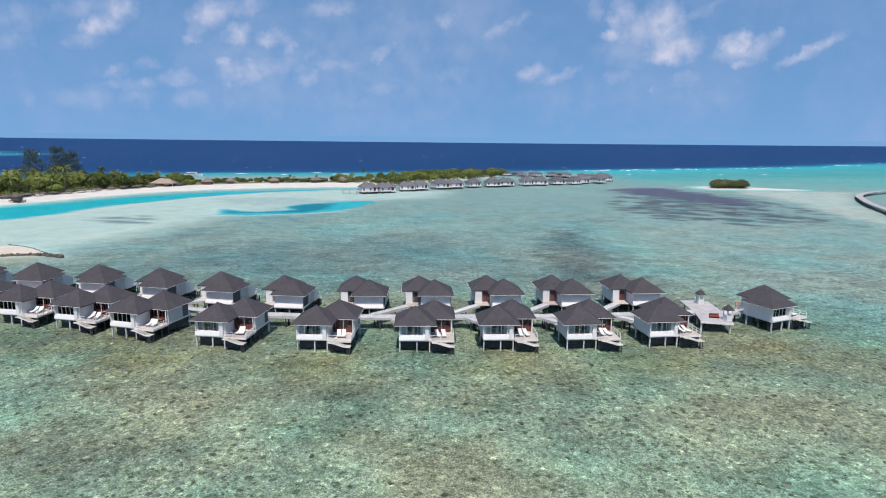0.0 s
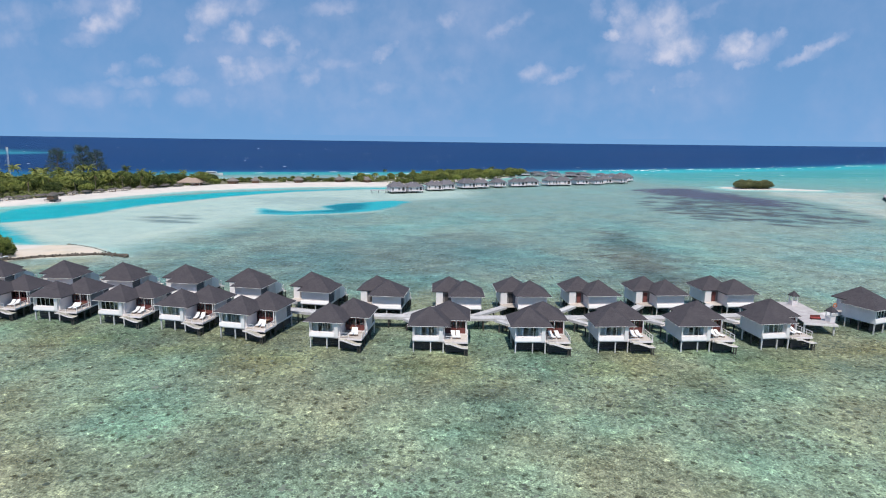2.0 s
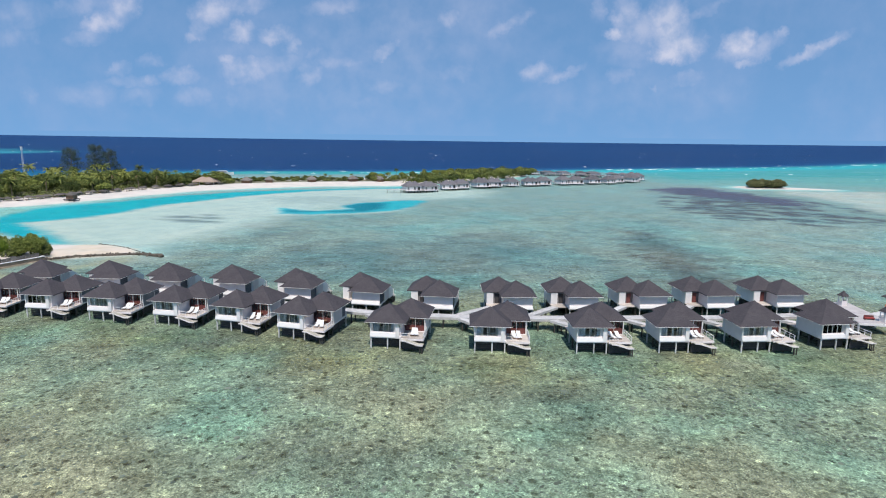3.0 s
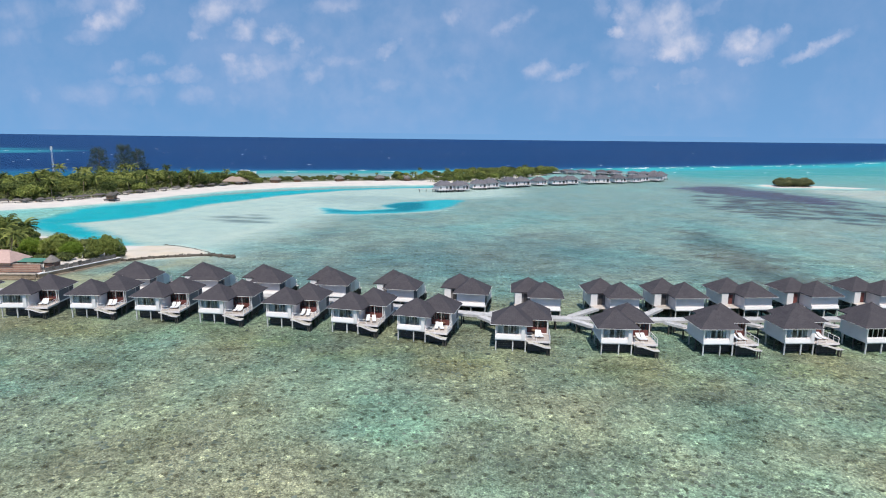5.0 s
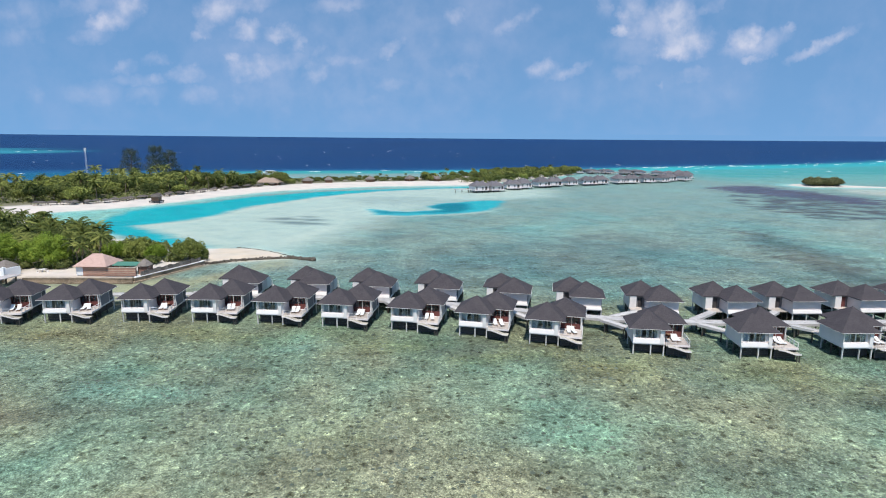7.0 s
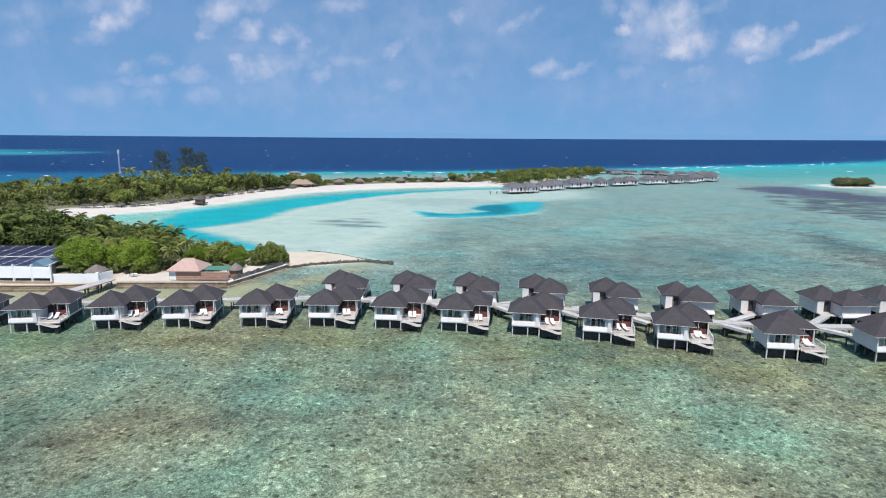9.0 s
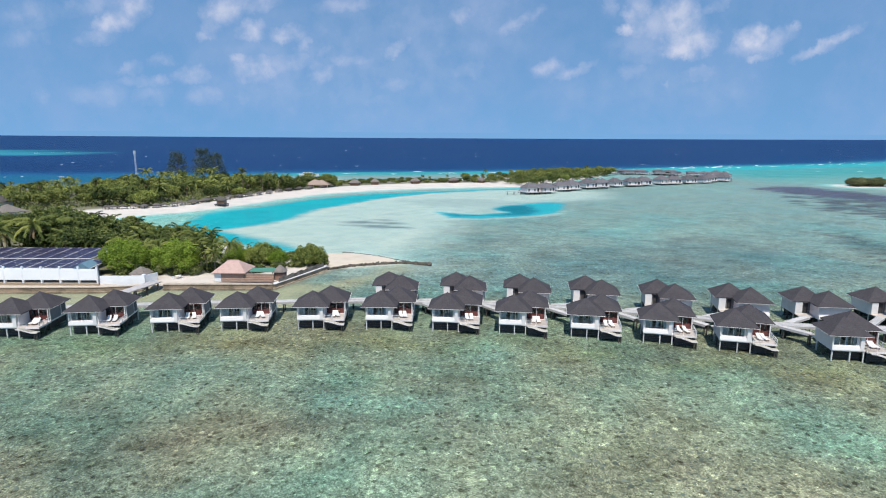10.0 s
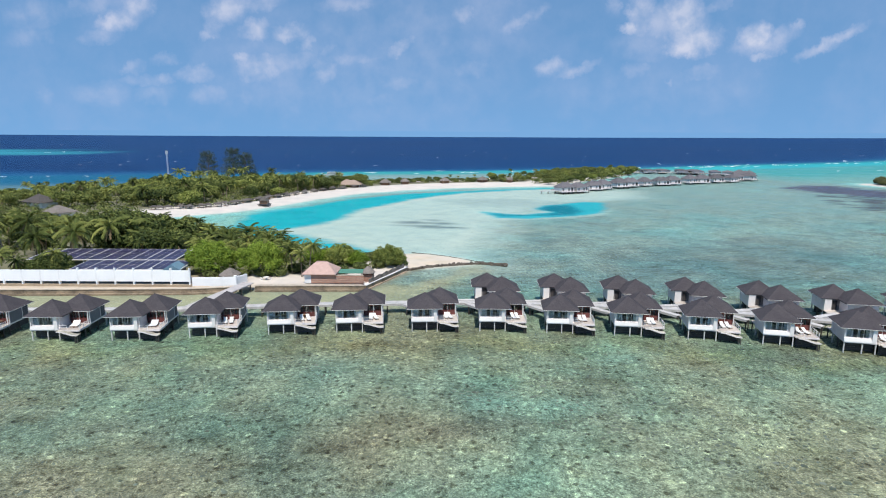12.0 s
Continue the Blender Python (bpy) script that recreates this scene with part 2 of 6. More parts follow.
ROOF = shingle_mat("roof_shingle", (0.066, 0.057, 0.06))
WHITE = plain("white_painted_timber", (0.67, 0.61, 0.585), 0.55, 0.05, 0.8, 9.0, 0.12)
PANEL = plain("white_wall_board", (0.70, 0.625, 0.60), 0.6, 0.06, 0.6, 7.0, 0.15)
TRIM = plain("white_trim", (0.69, 0.655, 0.62), 0.5, 0.04, 1.5, 12.0, 0.08)
DECK = plain("weathered_deck_boards", (0.47, 0.405, 0.35), 0.8, 0.16, 1.2, 16.0, 0.3)
TREAD = plain("bleached_step_boards", (0.46, 0.42, 0.345), 0.8, 0.12, 1.2, 14.0, 0.2)
WALKWAY = plain("bleached_walkway_boards", (0.50, 0.475, 0.455), 0.8, 0.14, 0.8, 14.0, 0.3)
PIERDECK = plain("worn_pier_boards", (0.37, 0.335, 0.32), 0.85, 0.2, 0.8, 12.0, 0.3)
PILE = plain("concrete_pile", (0.52, 0.50, 0.47), 0.8, 0.15, 1.5, 12.0, 0.2)
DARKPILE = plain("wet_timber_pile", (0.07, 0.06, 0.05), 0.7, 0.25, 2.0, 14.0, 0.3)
# timber colour lowered to near black for the shade under the floors
DARKBEAM = plain("shade_darkened_timber", (0.05, 0.045, 0.045), 0.85, 0.2, 1.5, 10.0, 0.2)
REDWOOD = plain("red_brown_timber", (0.14, 0.045, 0.038), 0.55, 0.2, 2.0, 18.0, 0.2)
# side boards coloured greyer than the front ones for the grazing sun
SIDEPANEL = plain("shade_toned_side_board", (0.57, 0.50, 0.475), 0.65, 0.08, 0.6, 7.0, 0.15)
# darker copy of the side board, standing in for unlit western walls
SHADEDBOARD = plain("shade_darkened_side_board", (0.19, 0.185, 0.195), 0.6, 0.1, 0.6, 7.0, 0.15)
# the dark base colour carries the dimness of rooms and recesses
INSIDE = plain("dim_toned_wall", (0.16, 0.15, 0.15), 0.8, 0.12, 1.0, 8.0, 0.0)
CURTAIN = plain("pale_curtain_cloth", (0.72, 0.72, 0.73), 0.9, 0.12, 2.5, 20.0, 0.2)
CUSHION = plain("white_cushion_cloth", (0.72, 0.70, 0.67), 0.9, 0.04, 3.0, 20.0, 0.1)
FRAMEWOOD = plain("lounger_timber", (0.22, 0.12, 0.07), 0.6, 0.2, 3.0, 20.0, 0.2)
GLASS = glass_mat("window_glass")
WATER = water_mat("sea_water")
TERRAIN = terrain_mat("sea_floor_and_sand")
THATCH = plain("grey_thatch", (0.17, 0.145, 0.125), 0.95, 0.3, 2.0, 14.0, 0.6)
DARKTHATCH = plain("old_dark_thatch", (0.10, 0.085, 0.075), 0.95, 0.25, 2.0, 14.0, 0.5)
FARROOF = plain("weathered_far_roof", (0.118, 0.108, 0.112), 0.95, 0.2, 1.0, 8.0, 0.4)
PINKROOF = plain("pale_pink_tiles", (0.45, 0.30, 0.25), 0.85, 0.12, 1.2, 10.0, 0.3)
SHEDROOF = plain("blue_grey_sheet_roof", (0.13, 0.22, 0.27), 0.5, 0.15, 1.0, 9.0, 0.1)
GREENROOF = plain("green_sheet_roof", (0.07, 0.19, 0.13), 0.5, 0.15, 1.0, 9.0, 0.1)
BRICKWALL = plain("red_block_wall", (0.36, 0.20, 0.145), 0.85, 0.18, 1.5, 12.0, 0.3)
CONCRETE = plain("stained_sea_wall_concrete", (0.31, 0.235, 0.16), 0.9, 0.32, 0.35, 6.0, 0.4)
COPING = plain("pale_sea_wall_coping", (0.45, 0.37, 0.29), 0.9, 0.16, 0.7, 7.0, 0.3)
PLASTER = plain("white_plaster_wall", (0.80, 0.80, 0.79), 0.8, 0.05, 0.3, 5.0, 0.15)
SOLAR = plain("dark_solar_cells", (0.03, 0.026, 0.065), 0.3, 0.2, 1.0, 6.0, 0.0, 0.0, 0.3)
TANTHATCH = plain("faded_tan_thatch", (0.29, 0.215, 0.165), 0.95, 0.2, 1.5, 12.0, 0.5)
ALU = plain("aluminium_frame", (0.62, 0.63, 0.66), 0.4, 0.08, 2.0, 9.0, 0.0, 0.6)
STONE = plain("groyne_rock", (0.105, 0.085, 0.065), 0.9, 0.3, 1.5, 8.0, 0.6)
TRUNK = plain("palm_trunk_bark", (0.24, 0.19, 0.14), 0.9, 0.25, 2.0, 16.0, 0.5)
BARK = plain("tree_bark", (0.14, 0.11, 0.085), 0.9, 0.25, 2.0, 12.0, 0.5)
FROND = leaf_mat("palm_frond", (0.022, 0.034, 0.008), (0.105, 0.132, 0.03), (0.36, 0.37, 0.10), 0.3)
DEADFROND = leaf_mat("dry_palm_frond", (0.15, 0.10, 0.05), (0.28, 0.20, 0.105), (0.44, 0.34, 0.20), 0.2)
LEAF = leaf_mat("broad_leaf", (0.024, 0.038, 0.011), (0.094, 0.12, 0.03), (0.24, 0.255, 0.068), 0.22)
BRIGHTLEAF = leaf_mat("bright_green_leaf", (0.12, 0.18, 0.02), (0.25, 0.34, 0.045), (0.40, 0.46, 0.08), 0.3)
NEEDLE = leaf_mat("casuarina_needles", (0.045, 0.07, 0.05), (0.085, 0.115, 0.08), (0.15, 0.18, 0.12), 0.2)
SCRUB = leaf_mat("low_scrub_leaf", (0.034, 0.045, 0.014), (0.105, 0.128, 0.035), (0.25, 0.26, 0.085), 0.2)
SPITLEAF = leaf_mat("olive_spit_leaf", (0.055, 0.075, 0.018), (0.18, 0.212, 0.044), (0.36, 0.375, 0.10), 0.25)
ISLELEAF = leaf_mat("salt_burnt_bush_leaf", (0.05, 0.055, 0.022), (0.12, 0.125, 0.05), (0.24, 0.22, 0.10), 0.2)
CORAL = leaf_mat("coral_rubble", (0.045, 0.05, 0.036), (0.10, 0.115, 0.085), (0.20, 0.215, 0.165), 0.0)
FOAM = plain("white_foam", (0.82, 0.84, 0.85), 0.9, 0.05, 0.5, 3.0, 0.0)
RED = plain("faded_red_cloth", (0.28, 0.045, 0.04), 0.8, 0.15, 2.0, 12.0, 0.1)
ORANGE = plain("orange_buoy_plastic", (0.65, 0.16, 0.04), 0.5, 0.1, 2.0, 12.0, 0.0)
STEEL = plain("pale_mast_steel", (0.62, 0.65, 0.70), 0.5, 0.06, 1.0, 8.0, 0.0, 0.2)


# ---- mesh helpers ----
class Shape:
    """Collects corners and faces of one part."""

    def __init__(self):
        self.v, self.f = [], []

    def add(self, verts, faces):
        n = len(self.v)
        self.v += [tuple(p) for p in verts]
        self.f += [tuple(i + n for i in face) for face in faces]
        return self

    def box(self, x0, y0, z0, x1, y1, z1):
        v = [(x0, y0, z0), (x1, y0, z0), (x1, y1, z0), (x0, y1, z0), (x0, y0, z1), (x1, y0, z1), (x1, y1, z1), (x0, y1, z1)]
        return self.add(v, [(3, 2, 1, 0), (4, 5, 6, 7), (0, 1, 5, 4), (1, 2, 6, 5), (2, 3, 7, 6), (3, 0, 4, 7)])

    def beam(self, a, b, w, h, up=(0, 0, 1)):
        """A bar from a to b, w wide, its top h above its bottom; a and b lie on the middle of its bottom."""
        a, b, up = Vector(a), Vector(b), Vector(up)
        side = (b - a).cross(up).normalized() * w / 2
        v = [a - side, a + side, b + side, b - side]
        v += [p + up * h for p in v]
        return self.add(v, [(3, 2, 1, 0), (4, 5, 6, 7), (0, 1, 5, 4), (1, 2, 6, 5), (2, 3, 7, 6), (3, 0, 4, 7)])

    def tube(self, pts, radii, sides=8, cap=True):
        n0 = len(self.v)
        for i, (p, r) in enumerate(zip(pts, radii)):
            p = Vector(p)
            d = (Vector(pts[min(i + 1, len(pts) - 1)]) - Vector(pts[max(i - 1, 0)])).normalized()
            s = d.orthogonal().normalized() if abs(d.z) < 0.95 else Vector((1, 0, 0))
            u = d.cross(s).normalized()
            s = u.cross(d).normalized()
            for k in range(sides):
                a = 2 * math.pi * k / sides
                self.v.append(tuple(p + r * (math.cos(a) * s + math.sin(a) * u)))
        for i in range(len(pts) - 1):
            for k in range(sides):
                k2 = (k + 1) % sides
                b = n0 + i * sides
                self.f.append((b + k, b + k2, b + sides + k2, b + sides + k))
        if cap:
            self.f.append(tuple(n0 + k for k in reversed(range(sides))))
            self.f.append(tuple(n0 + (len(pts) - 1) * sides + k for k in range(sides)))
        return self

    def hip(self, x0, y0, x1, y1, z, apex, thick=0.16):
        """A pyramid roof over a rectangle, with a fascia edge and a closed underside."""
        b = [(x0, y0, z - thick), (x1, y0, z - thick), (x1, y1, z - thick), (x0, y1, z - thick)]
        t = [(x0, y0, z), (x1, y0, z), (x1, y1, z), (x0, y1, z), apex]
        return self.add(b + t, [(3, 2, 1, 0), (0, 1, 5, 4), (1, 2, 6, 5), (2, 3, 7, 6), (3, 0, 4, 7), (4, 5, 8), (5, 6, 8), (6, 7, 8), (7, 4, 8)])

    def slope(self, x0, x1, wall, top, foot, z0, z1):
        """A skirting that leans out from a wall: its top edge stands at y = top, its foot at y = foot."""
        ring = [(wall, z0), (wall, z1), (top, z1), (foot, z0 + 0.1), (foot, z0)]
        v = [(x, y, z) for x in (x0, x1) for y, z in ring]
        f = [(0, 1, 2, 3, 4), (9, 8, 7, 6, 5)] + [(i, 5 + i, 5 + (i + 1) % 5, (i + 1) % 5) for i in range(5)]
        if foot > wall:
            f = [tuple(reversed(q)) for q in f]
        return self.add(v, f)

    def flipped(self):
        """The same, mirrored front to back."""
        s = Shape()
        s.v = [(x, -y, z) for x, y, z in self.v]
        s.f = [tuple(reversed(f)) for f in self.f]
        return s


def mesh_of(name, shape, material):
    me = bpy.data.meshes.new(name)
    me.from_pydata(shape.v, [], shape.f)
    me.materials.append(material)
    me.update()
    return me


def part(name, shape, material, parent=None, label=""):
    """One mesh object, under a thing or a part where one is given."""
    ob = new(name, shape if isinstance(shape, bpy.types.Mesh) else mesh_of(name, shape, material))
    ob.parent = parent
    return tagged(ob, label) if label else ob


def thing(name, label, category, group="", kind="", at=None):
    ob = new(name)
    ob.empty_display_size = 0.3
    if at is not None:
        ob.matrix_basis = at
    return tagged(ob, label, category, group, kind)


# ---- sea floor, land and water ----
def wobble(x, y, s, seed=0.0):
    """Smooth uneven values about -1..1, with waves about s metres long."""
    k = 2 * math.pi / s
    a = np.sin(k * (0.8 * x + 0.6 * y) + 1.3 + seed) + np.sin(k * 1.7 * (0.5 * x - 0.87 * y) + 4.1 * seed + 0.4)
    b = np.sin(k * 2.9 * (-0.3 * x + 0.95 * y) + 2.2 * seed) + np.sin(k * 4.3 * (0.94 * x + 0.34 * y) + 5.0 + seed)
    return (a + 0.6 * b) / 3.2


def inside(poly, x, y):
    """Signed distance to a closed outline: positive inside it."""
    x, y = np.asarray(x, float), np.asarray(y, float)
    best, odd = np.full(x.shape, 1e9), np.zeros(x.shape, bool)
    for (ax, ay), (bx, by) in zip(poly, poly[1:] + poly[:1]):
        dx, dy = bx - ax, by - ay
        t = np.clip(((x - ax) * dx + (y - ay) * dy) / (dx * dx + dy * dy), 0, 1)
        best = np.minimum(best, np.hypot(x - ax - t * dx, y - ay - t * dy))
        odd ^= ((ay > y) != (by > y)) & (x < (bx - ax) * (y - ay) / (by - ay + 1e-12) + ax)
    return np.where(odd, best, -best)


def step(d, a, b):
    t = np.clip((d - a) / (b - a), 0, 1)
    return t * t * (3 - 2 * t)


ISLAND = [(-900, 139), (-197, 141.5), (-184, 144.5), (-155, 145.5), (-150, 156), (-145, 168), (-134, 173), (-125, 177), (-130, 184), (-140, 191),
          (-150, 190), (-168, 190), (-192, 205), (-222, 228), (-250, 246), (-270, 266), (-256, 282), (-240, 297), (-228, 317), (-212, 357),
          (-191, 396), (-162, 420), (-130, 439), (-88, 451), (-52, 459), (-40, 480), (10, 545), (52, 606), (40, 632), (-20, 606), (-70, 560),
          (-150, 508), (-220, 520), (-290, 486), (-360, 436), (-460, 385), (-600, 345), (-900, 300)]
MINI_ISLE = [(204, 466), (236, 468), (262, 464), (276, 470), (246, 488), (232, 498), (210, 498), (199, 486)]
FLAT = [(-55, 436), (-80, 431), (-120, 406), (-140, 384), (-155, 362), (-169, 331), (-180, 309), (-183, 278), (-190, 257), (-205, 240), (-186, 225), (-170, 209), (-150, 193), (-128, 178),
        (-131, 186), (-128, 205), (-118, 245), (-112, 285), (-75, 350), (-20, 380), (-10, 420)]
CHANNEL = [(-55, 450), (-80, 440), (-131, 414), (-163, 396), (-195, 360), (-212, 322), (-229, 306), (-231, 286), (-227, 258), (-223, 232), (-192, 210), (-168, 194),
           (-152, 192), (-170, 209), (-186, 225), (-205, 240), (-190, 257), (-183, 278), (-180, 309), (-169, 331), (-155, 362), (-140, 384), (-120, 406), (-80, 431), (-55, 437)]
HOLE = [(-117, 305), (-110, 281), (-95, 280), (-72, 289), (-58, 299), (-50, 318), (-43, 350), (-56, 351), (-66, 342), (-82, 331), (-87, 315), (-81, 304), (-94, 295), (-104, 296), (-110, 301)]
HOLE_DEEP = [(-85, 331), (-64, 338), (-63, 312), (-71, 292), (-86, 289), (-108, 287), (-113, 298), (-94, 293), (-80, 302), (-88, 315)]
SEAGRASS = [(118, 462), (150, 480), (172, 474), (184, 430), (192, 385), (182, 345), (166, 340), (150, 372), (124, 415)]
SPARSE = [(118, 420), (150, 400), (198, 395), (200, 330), (184, 282), (168, 260), (138, 254), (106, 276), (86, 288), (90, 345)]
REEF_EDGE = [(-2600, 700), (-900, 560), (-538, 545), (-493, 552), (-224, 628), (-104, 652), (57, 706), (194, 780), (318, 837), (532, 942), (838, 1163),
             (1600, 1600), (3000, 1800), (3000, -3000), (-2600, -3000)]


def spaced(lo, hi, pitch, far_lo, far_hi):
    mid = list(np.arange(lo, hi + pitch / 2, pitch))
    left, right, s = [], [], pitch
    p = lo
    while p > far_lo:
        s *= 1.22
        p -= s
        left.append(max(p, far_lo))
    p, s = hi, pitch
    while p < far_hi:
        s *= 1.22
        p += s
        right.append(min(p, far_hi))
    return np.array(left[::-1] + mid + right)


def sheet(name, xs, ys, height):
    X, Y = np.meshgrid(xs, ys)
    Z = height(X, Y)
    n, k = len(xs), len(ys)
    me = bpy.data.meshes.new(name)
    idx = np.arange(n * k).reshape(k, n)
    quads = np.stack([idx[:-1, :-1], idx[:-1, 1:], idx[1:, 1:], idx[1:, :-1]], -1).reshape(-1, 4)
    me.vertices.add(n * k)
    me.vertices.foreach_set("co", np.stack([X, Y, Z], -1).astype(np.float32).ravel())
    me.loops.add(quads.size)
    me.loops.foreach_set("vertex_index", quads.astype(np.int32).ravel())
    me.polygons.add(len(quads))
    me.polygons.foreach_set("loop_start", np.arange(0, quads.size, 4, dtype=np.int32))
    me.update(calc_edges=True)
    me.polygons.foreach_set("use_smooth", np.ones(len(quads), bool))
    return me, X, Y, Z


def far_rise(x, y):
    """The far sea lies a little higher, to meet the horizon where the round earth has it."""
    return 21.0 * step(np.hypot(x, y), 1800, 4900) * (np.hypot(x, y) / 4900)


def land_distance(x, y):
    w = 1.5 * wobble(x, y, 26.0)
    return np.maximum(inside(ISLAND, x, y), inside(MINI_ISLE, x, y)) + w * (y > 176)


def terrain_height(x, y):
    d = land_distance(x, y)
    z = np.where(d > 0, np.minimum(d * 0.07, 1.3), np.maximum(d * 0.05, -0.36))
    z = z + np.where(d < -8, 0.08 * wobble(x, y, 9.0, 2.0) + 0.07 * wobble(x, y, 31.0, 5.0), 0)
    wall = (y < 172) & (x < -144) & (d > 0)
    z = np.where(wall, np.minimum(0.25 + d * 0.5, 1.25), z)
    return z - 1.2 * step(-inside(REEF_EDGE, x, y), -10, 60) + far_rise(x, y)


xs = spaced(-420, 340, 2.0, -6500, 6500)
ys = spaced(30, 690, 2.0, -3500, 4900)
ground_mesh, GX, GY, GZ = sheet("ground", xs, ys, terrain_height)


def lay(base, color, amount):
    return base * (1 - amount[..., None]) + np.array(color) * amount[..., None]


NEAR_FLOOR, MID_FLOOR, SAND_FLAT, TURQUOISE, HOLE_BLUE = (0.204, 0.228, 0.167), (0.202, 0.272, 0.255), (0.385, 0.45, 0.40), (0.008, 0.325, 0.36), (0.004, 0.155, 0.205)
CREST, DEEP, GRASSBED, SAND, EARTH = (0.035, 0.285, 0.285), (0.002, 0.032, 0.115), (0.092, 0.085, 0.128), (0.56, 0.50, 0.44), (0.10, 0.10, 0.045)
wx, wy = GX + 5 * wobble(GX, GY, 60, 1.0) + 1.5 * wobble(GX, GY, 14, 3.0), GY + 7 * wobble(GX, GY, 70, 4.0) + 2 * wobble(GX, GY, 17, 8.0)
hx, hy = GX + 1.5 * wobble(GX, GY, 30, 1.0), GY + 2.0 * wobble(GX, GY, 24, 4.0)
tint = np.empty((*GX.shape, 3))
land = land_distance(GX, GY)
tint[:] = NEAR_FLOOR
tint = lay(tint, (0.298, 0.326, 0.234), 1 - step(wy, 56, 104))
tint = lay(tint, (0.175, 0.182, 0.138), (1 - step(wx, -150, -105)) * (1 - step(wy, 70, 104)) * 0.6)
# darker brown coral beds and paler aqua sand patches: middle, half width, half depth, strength
for px, py, rx, ry, k in ((-19, 80, 13, 6, 0.7), (-65, 101, 12, 6, 0.5), (5, 59, 9, 5, 0.4), (-45, 57, 14, 6, 0.4), (-95, 66, 16, 6, 0.3), (-74, 98, 9, 5, 0.6), (-47, 60, 10, 5, 0.4),
                          (-127, 75, 14, 6, 0.6), (-91, 67, 9, 5, 0.25), (-157, 71, 12, 6, 0.5), (-153, 66, 11, 4, 0.4)):
    tint = lay(tint, (0.126, 0.126, 0.098), (1.15 if px < -85 else 0.8) * k * np.exp(-((wx - px - 0.8 * (wy - py)) / rx) ** 2 - ((wy - py) / ry) ** 2))
for px, py, rx, ry, k in ((-6, 89, 10, 5, 0.6), (-35, 90, 10, 6, 0.6), (46, 90, 12, 7, 0.5), (-124, 81, 15, 6, 0.4), (-64, 81, 12, 6, 0.2), (-64, 67, 8, 4, 0.4), (-102, 103, 10, 5, 0.7),
                          (-149, 90, 16, 7, 0.6), (-122, 85, 10, 5, 0.4)):
    tint = lay(tint, (0.215, 0.325, 0.265), 0.85 * k * np.exp(-((wx - px) / rx) ** 2 - ((wy - py) / ry) ** 2))
tint = lay(tint, MID_FLOOR, step(wy, 110, 168))
row_y = np.interp(GX, [-250, -200, -150, -115, -75, -45, -10, 35, 60], [104, 106, 112, 112, 105, 96, 95, 99, 106])
algae = np.exp(-((GY - row_y + 5 + 3 * wobble(GX, GY, 30, 6.0)) / 5.5) ** 2) * step(wobble(GX, GY, 23, 3.0), -0.7, 0.4)
tint = lay(tint, (0.225, 0.22, 0.10), algae * 0.5)
tint = lay(tint, (0.203, 0.288, 0.268), step(wy, 150, 290) * 0.8)
tint = lay(tint, (0.115, 0.145, 0.155), step(wobble(wx, wy, 52, 6.0) + 0.5 * wobble(wx * 0.6, wy * 1.6, 15, 1.0), 0.15, 0.8) * step(wy, 125, 160) * (1 - step(wy, 230, 330)) * 0.4)
tint = lay(tint, (0.225, 0.35, 0.32), step(wobble(wx, wy, 190, 2.0), 0.1, 0.8) * step(wy, 150, 260) * 0.6)
brown_bed = step(7 * wobble(GX, GY, 13, 4.0) + 4 * wobble(GX, GY, 5, 1.0) + inside([(44, 250), (52, 244), (50, 200), (46, 172), (50, 140), (36, 138), (24, 156), (26, 182), (31, 212)], wx, wy), -3, 5)
tint = lay(tint, (0.11, 0.112, 0.112), brown_bed * 0.65)
tint = lay(tint, (0.21, 0.35, 0.31), step(inside([(58, 250), (74, 236), (76, 150), (62, 138), (56, 180)], wx, wy) + 4 * wobble(GX, GY, 11, 2.0), -6, 8) * 0.6)
tint = lay(tint, (0.12, 0.165, 0.17), step(inside([(-110, 160), (-60, 205), (-5, 225), (10, 185), (-30, 150), (-90, 140)], wx, wy), -14, 16) * 0.55)
tint = lay(tint, (0.25, 0.325, 0.30), step(inside([(56, 128), (58, 170), (62, 230), (95, 330), (150, 300), (190, 250), (260, 200), (300, 60), (90, 60), (72, 118)], wx, wy), -10, 22) * 0.7)
tint = lay(tint, CREST, step(inside([(140, 640), (170, 520), (260, 530), (360, 490), (900, 560), (900, 1300), (250, 850), (140, 760)], wx, wy), -30, 70) * 0.85)
tint = lay(tint, (0.40, 0.46, 0.42), step(wobble(GX * 0.35, GY * 2.2, 70, 9.0), 0.15, 0.8) * step(inside([(160, 640), (170, 505), (260, 520), (360, 470), (900, 560), (900, 1000), (250, 760)], wx, wy), -20, 60) * 0.3)
tint = lay(tint, (0.50, 0.49, 0.43), step(inside([(215, 458), (300, 452), (270, 408), (236, 340), (204, 262), (192, 262), (206, 330), (218, 400), (214, 430)], wx, wy), -12, 8) * 0.62)
tint = lay(tint, (0.085, 0.10, 0.115), step(inside(SPARSE, wx, wy) + 24 * wobble(GX * 0.45, GY * 2.4, 24, 7.0) + 8 * wobble(GX * 0.6, GY * 3.0, 9, 2.0), 15, 20) * 0.12)
spot = random.Random(17)
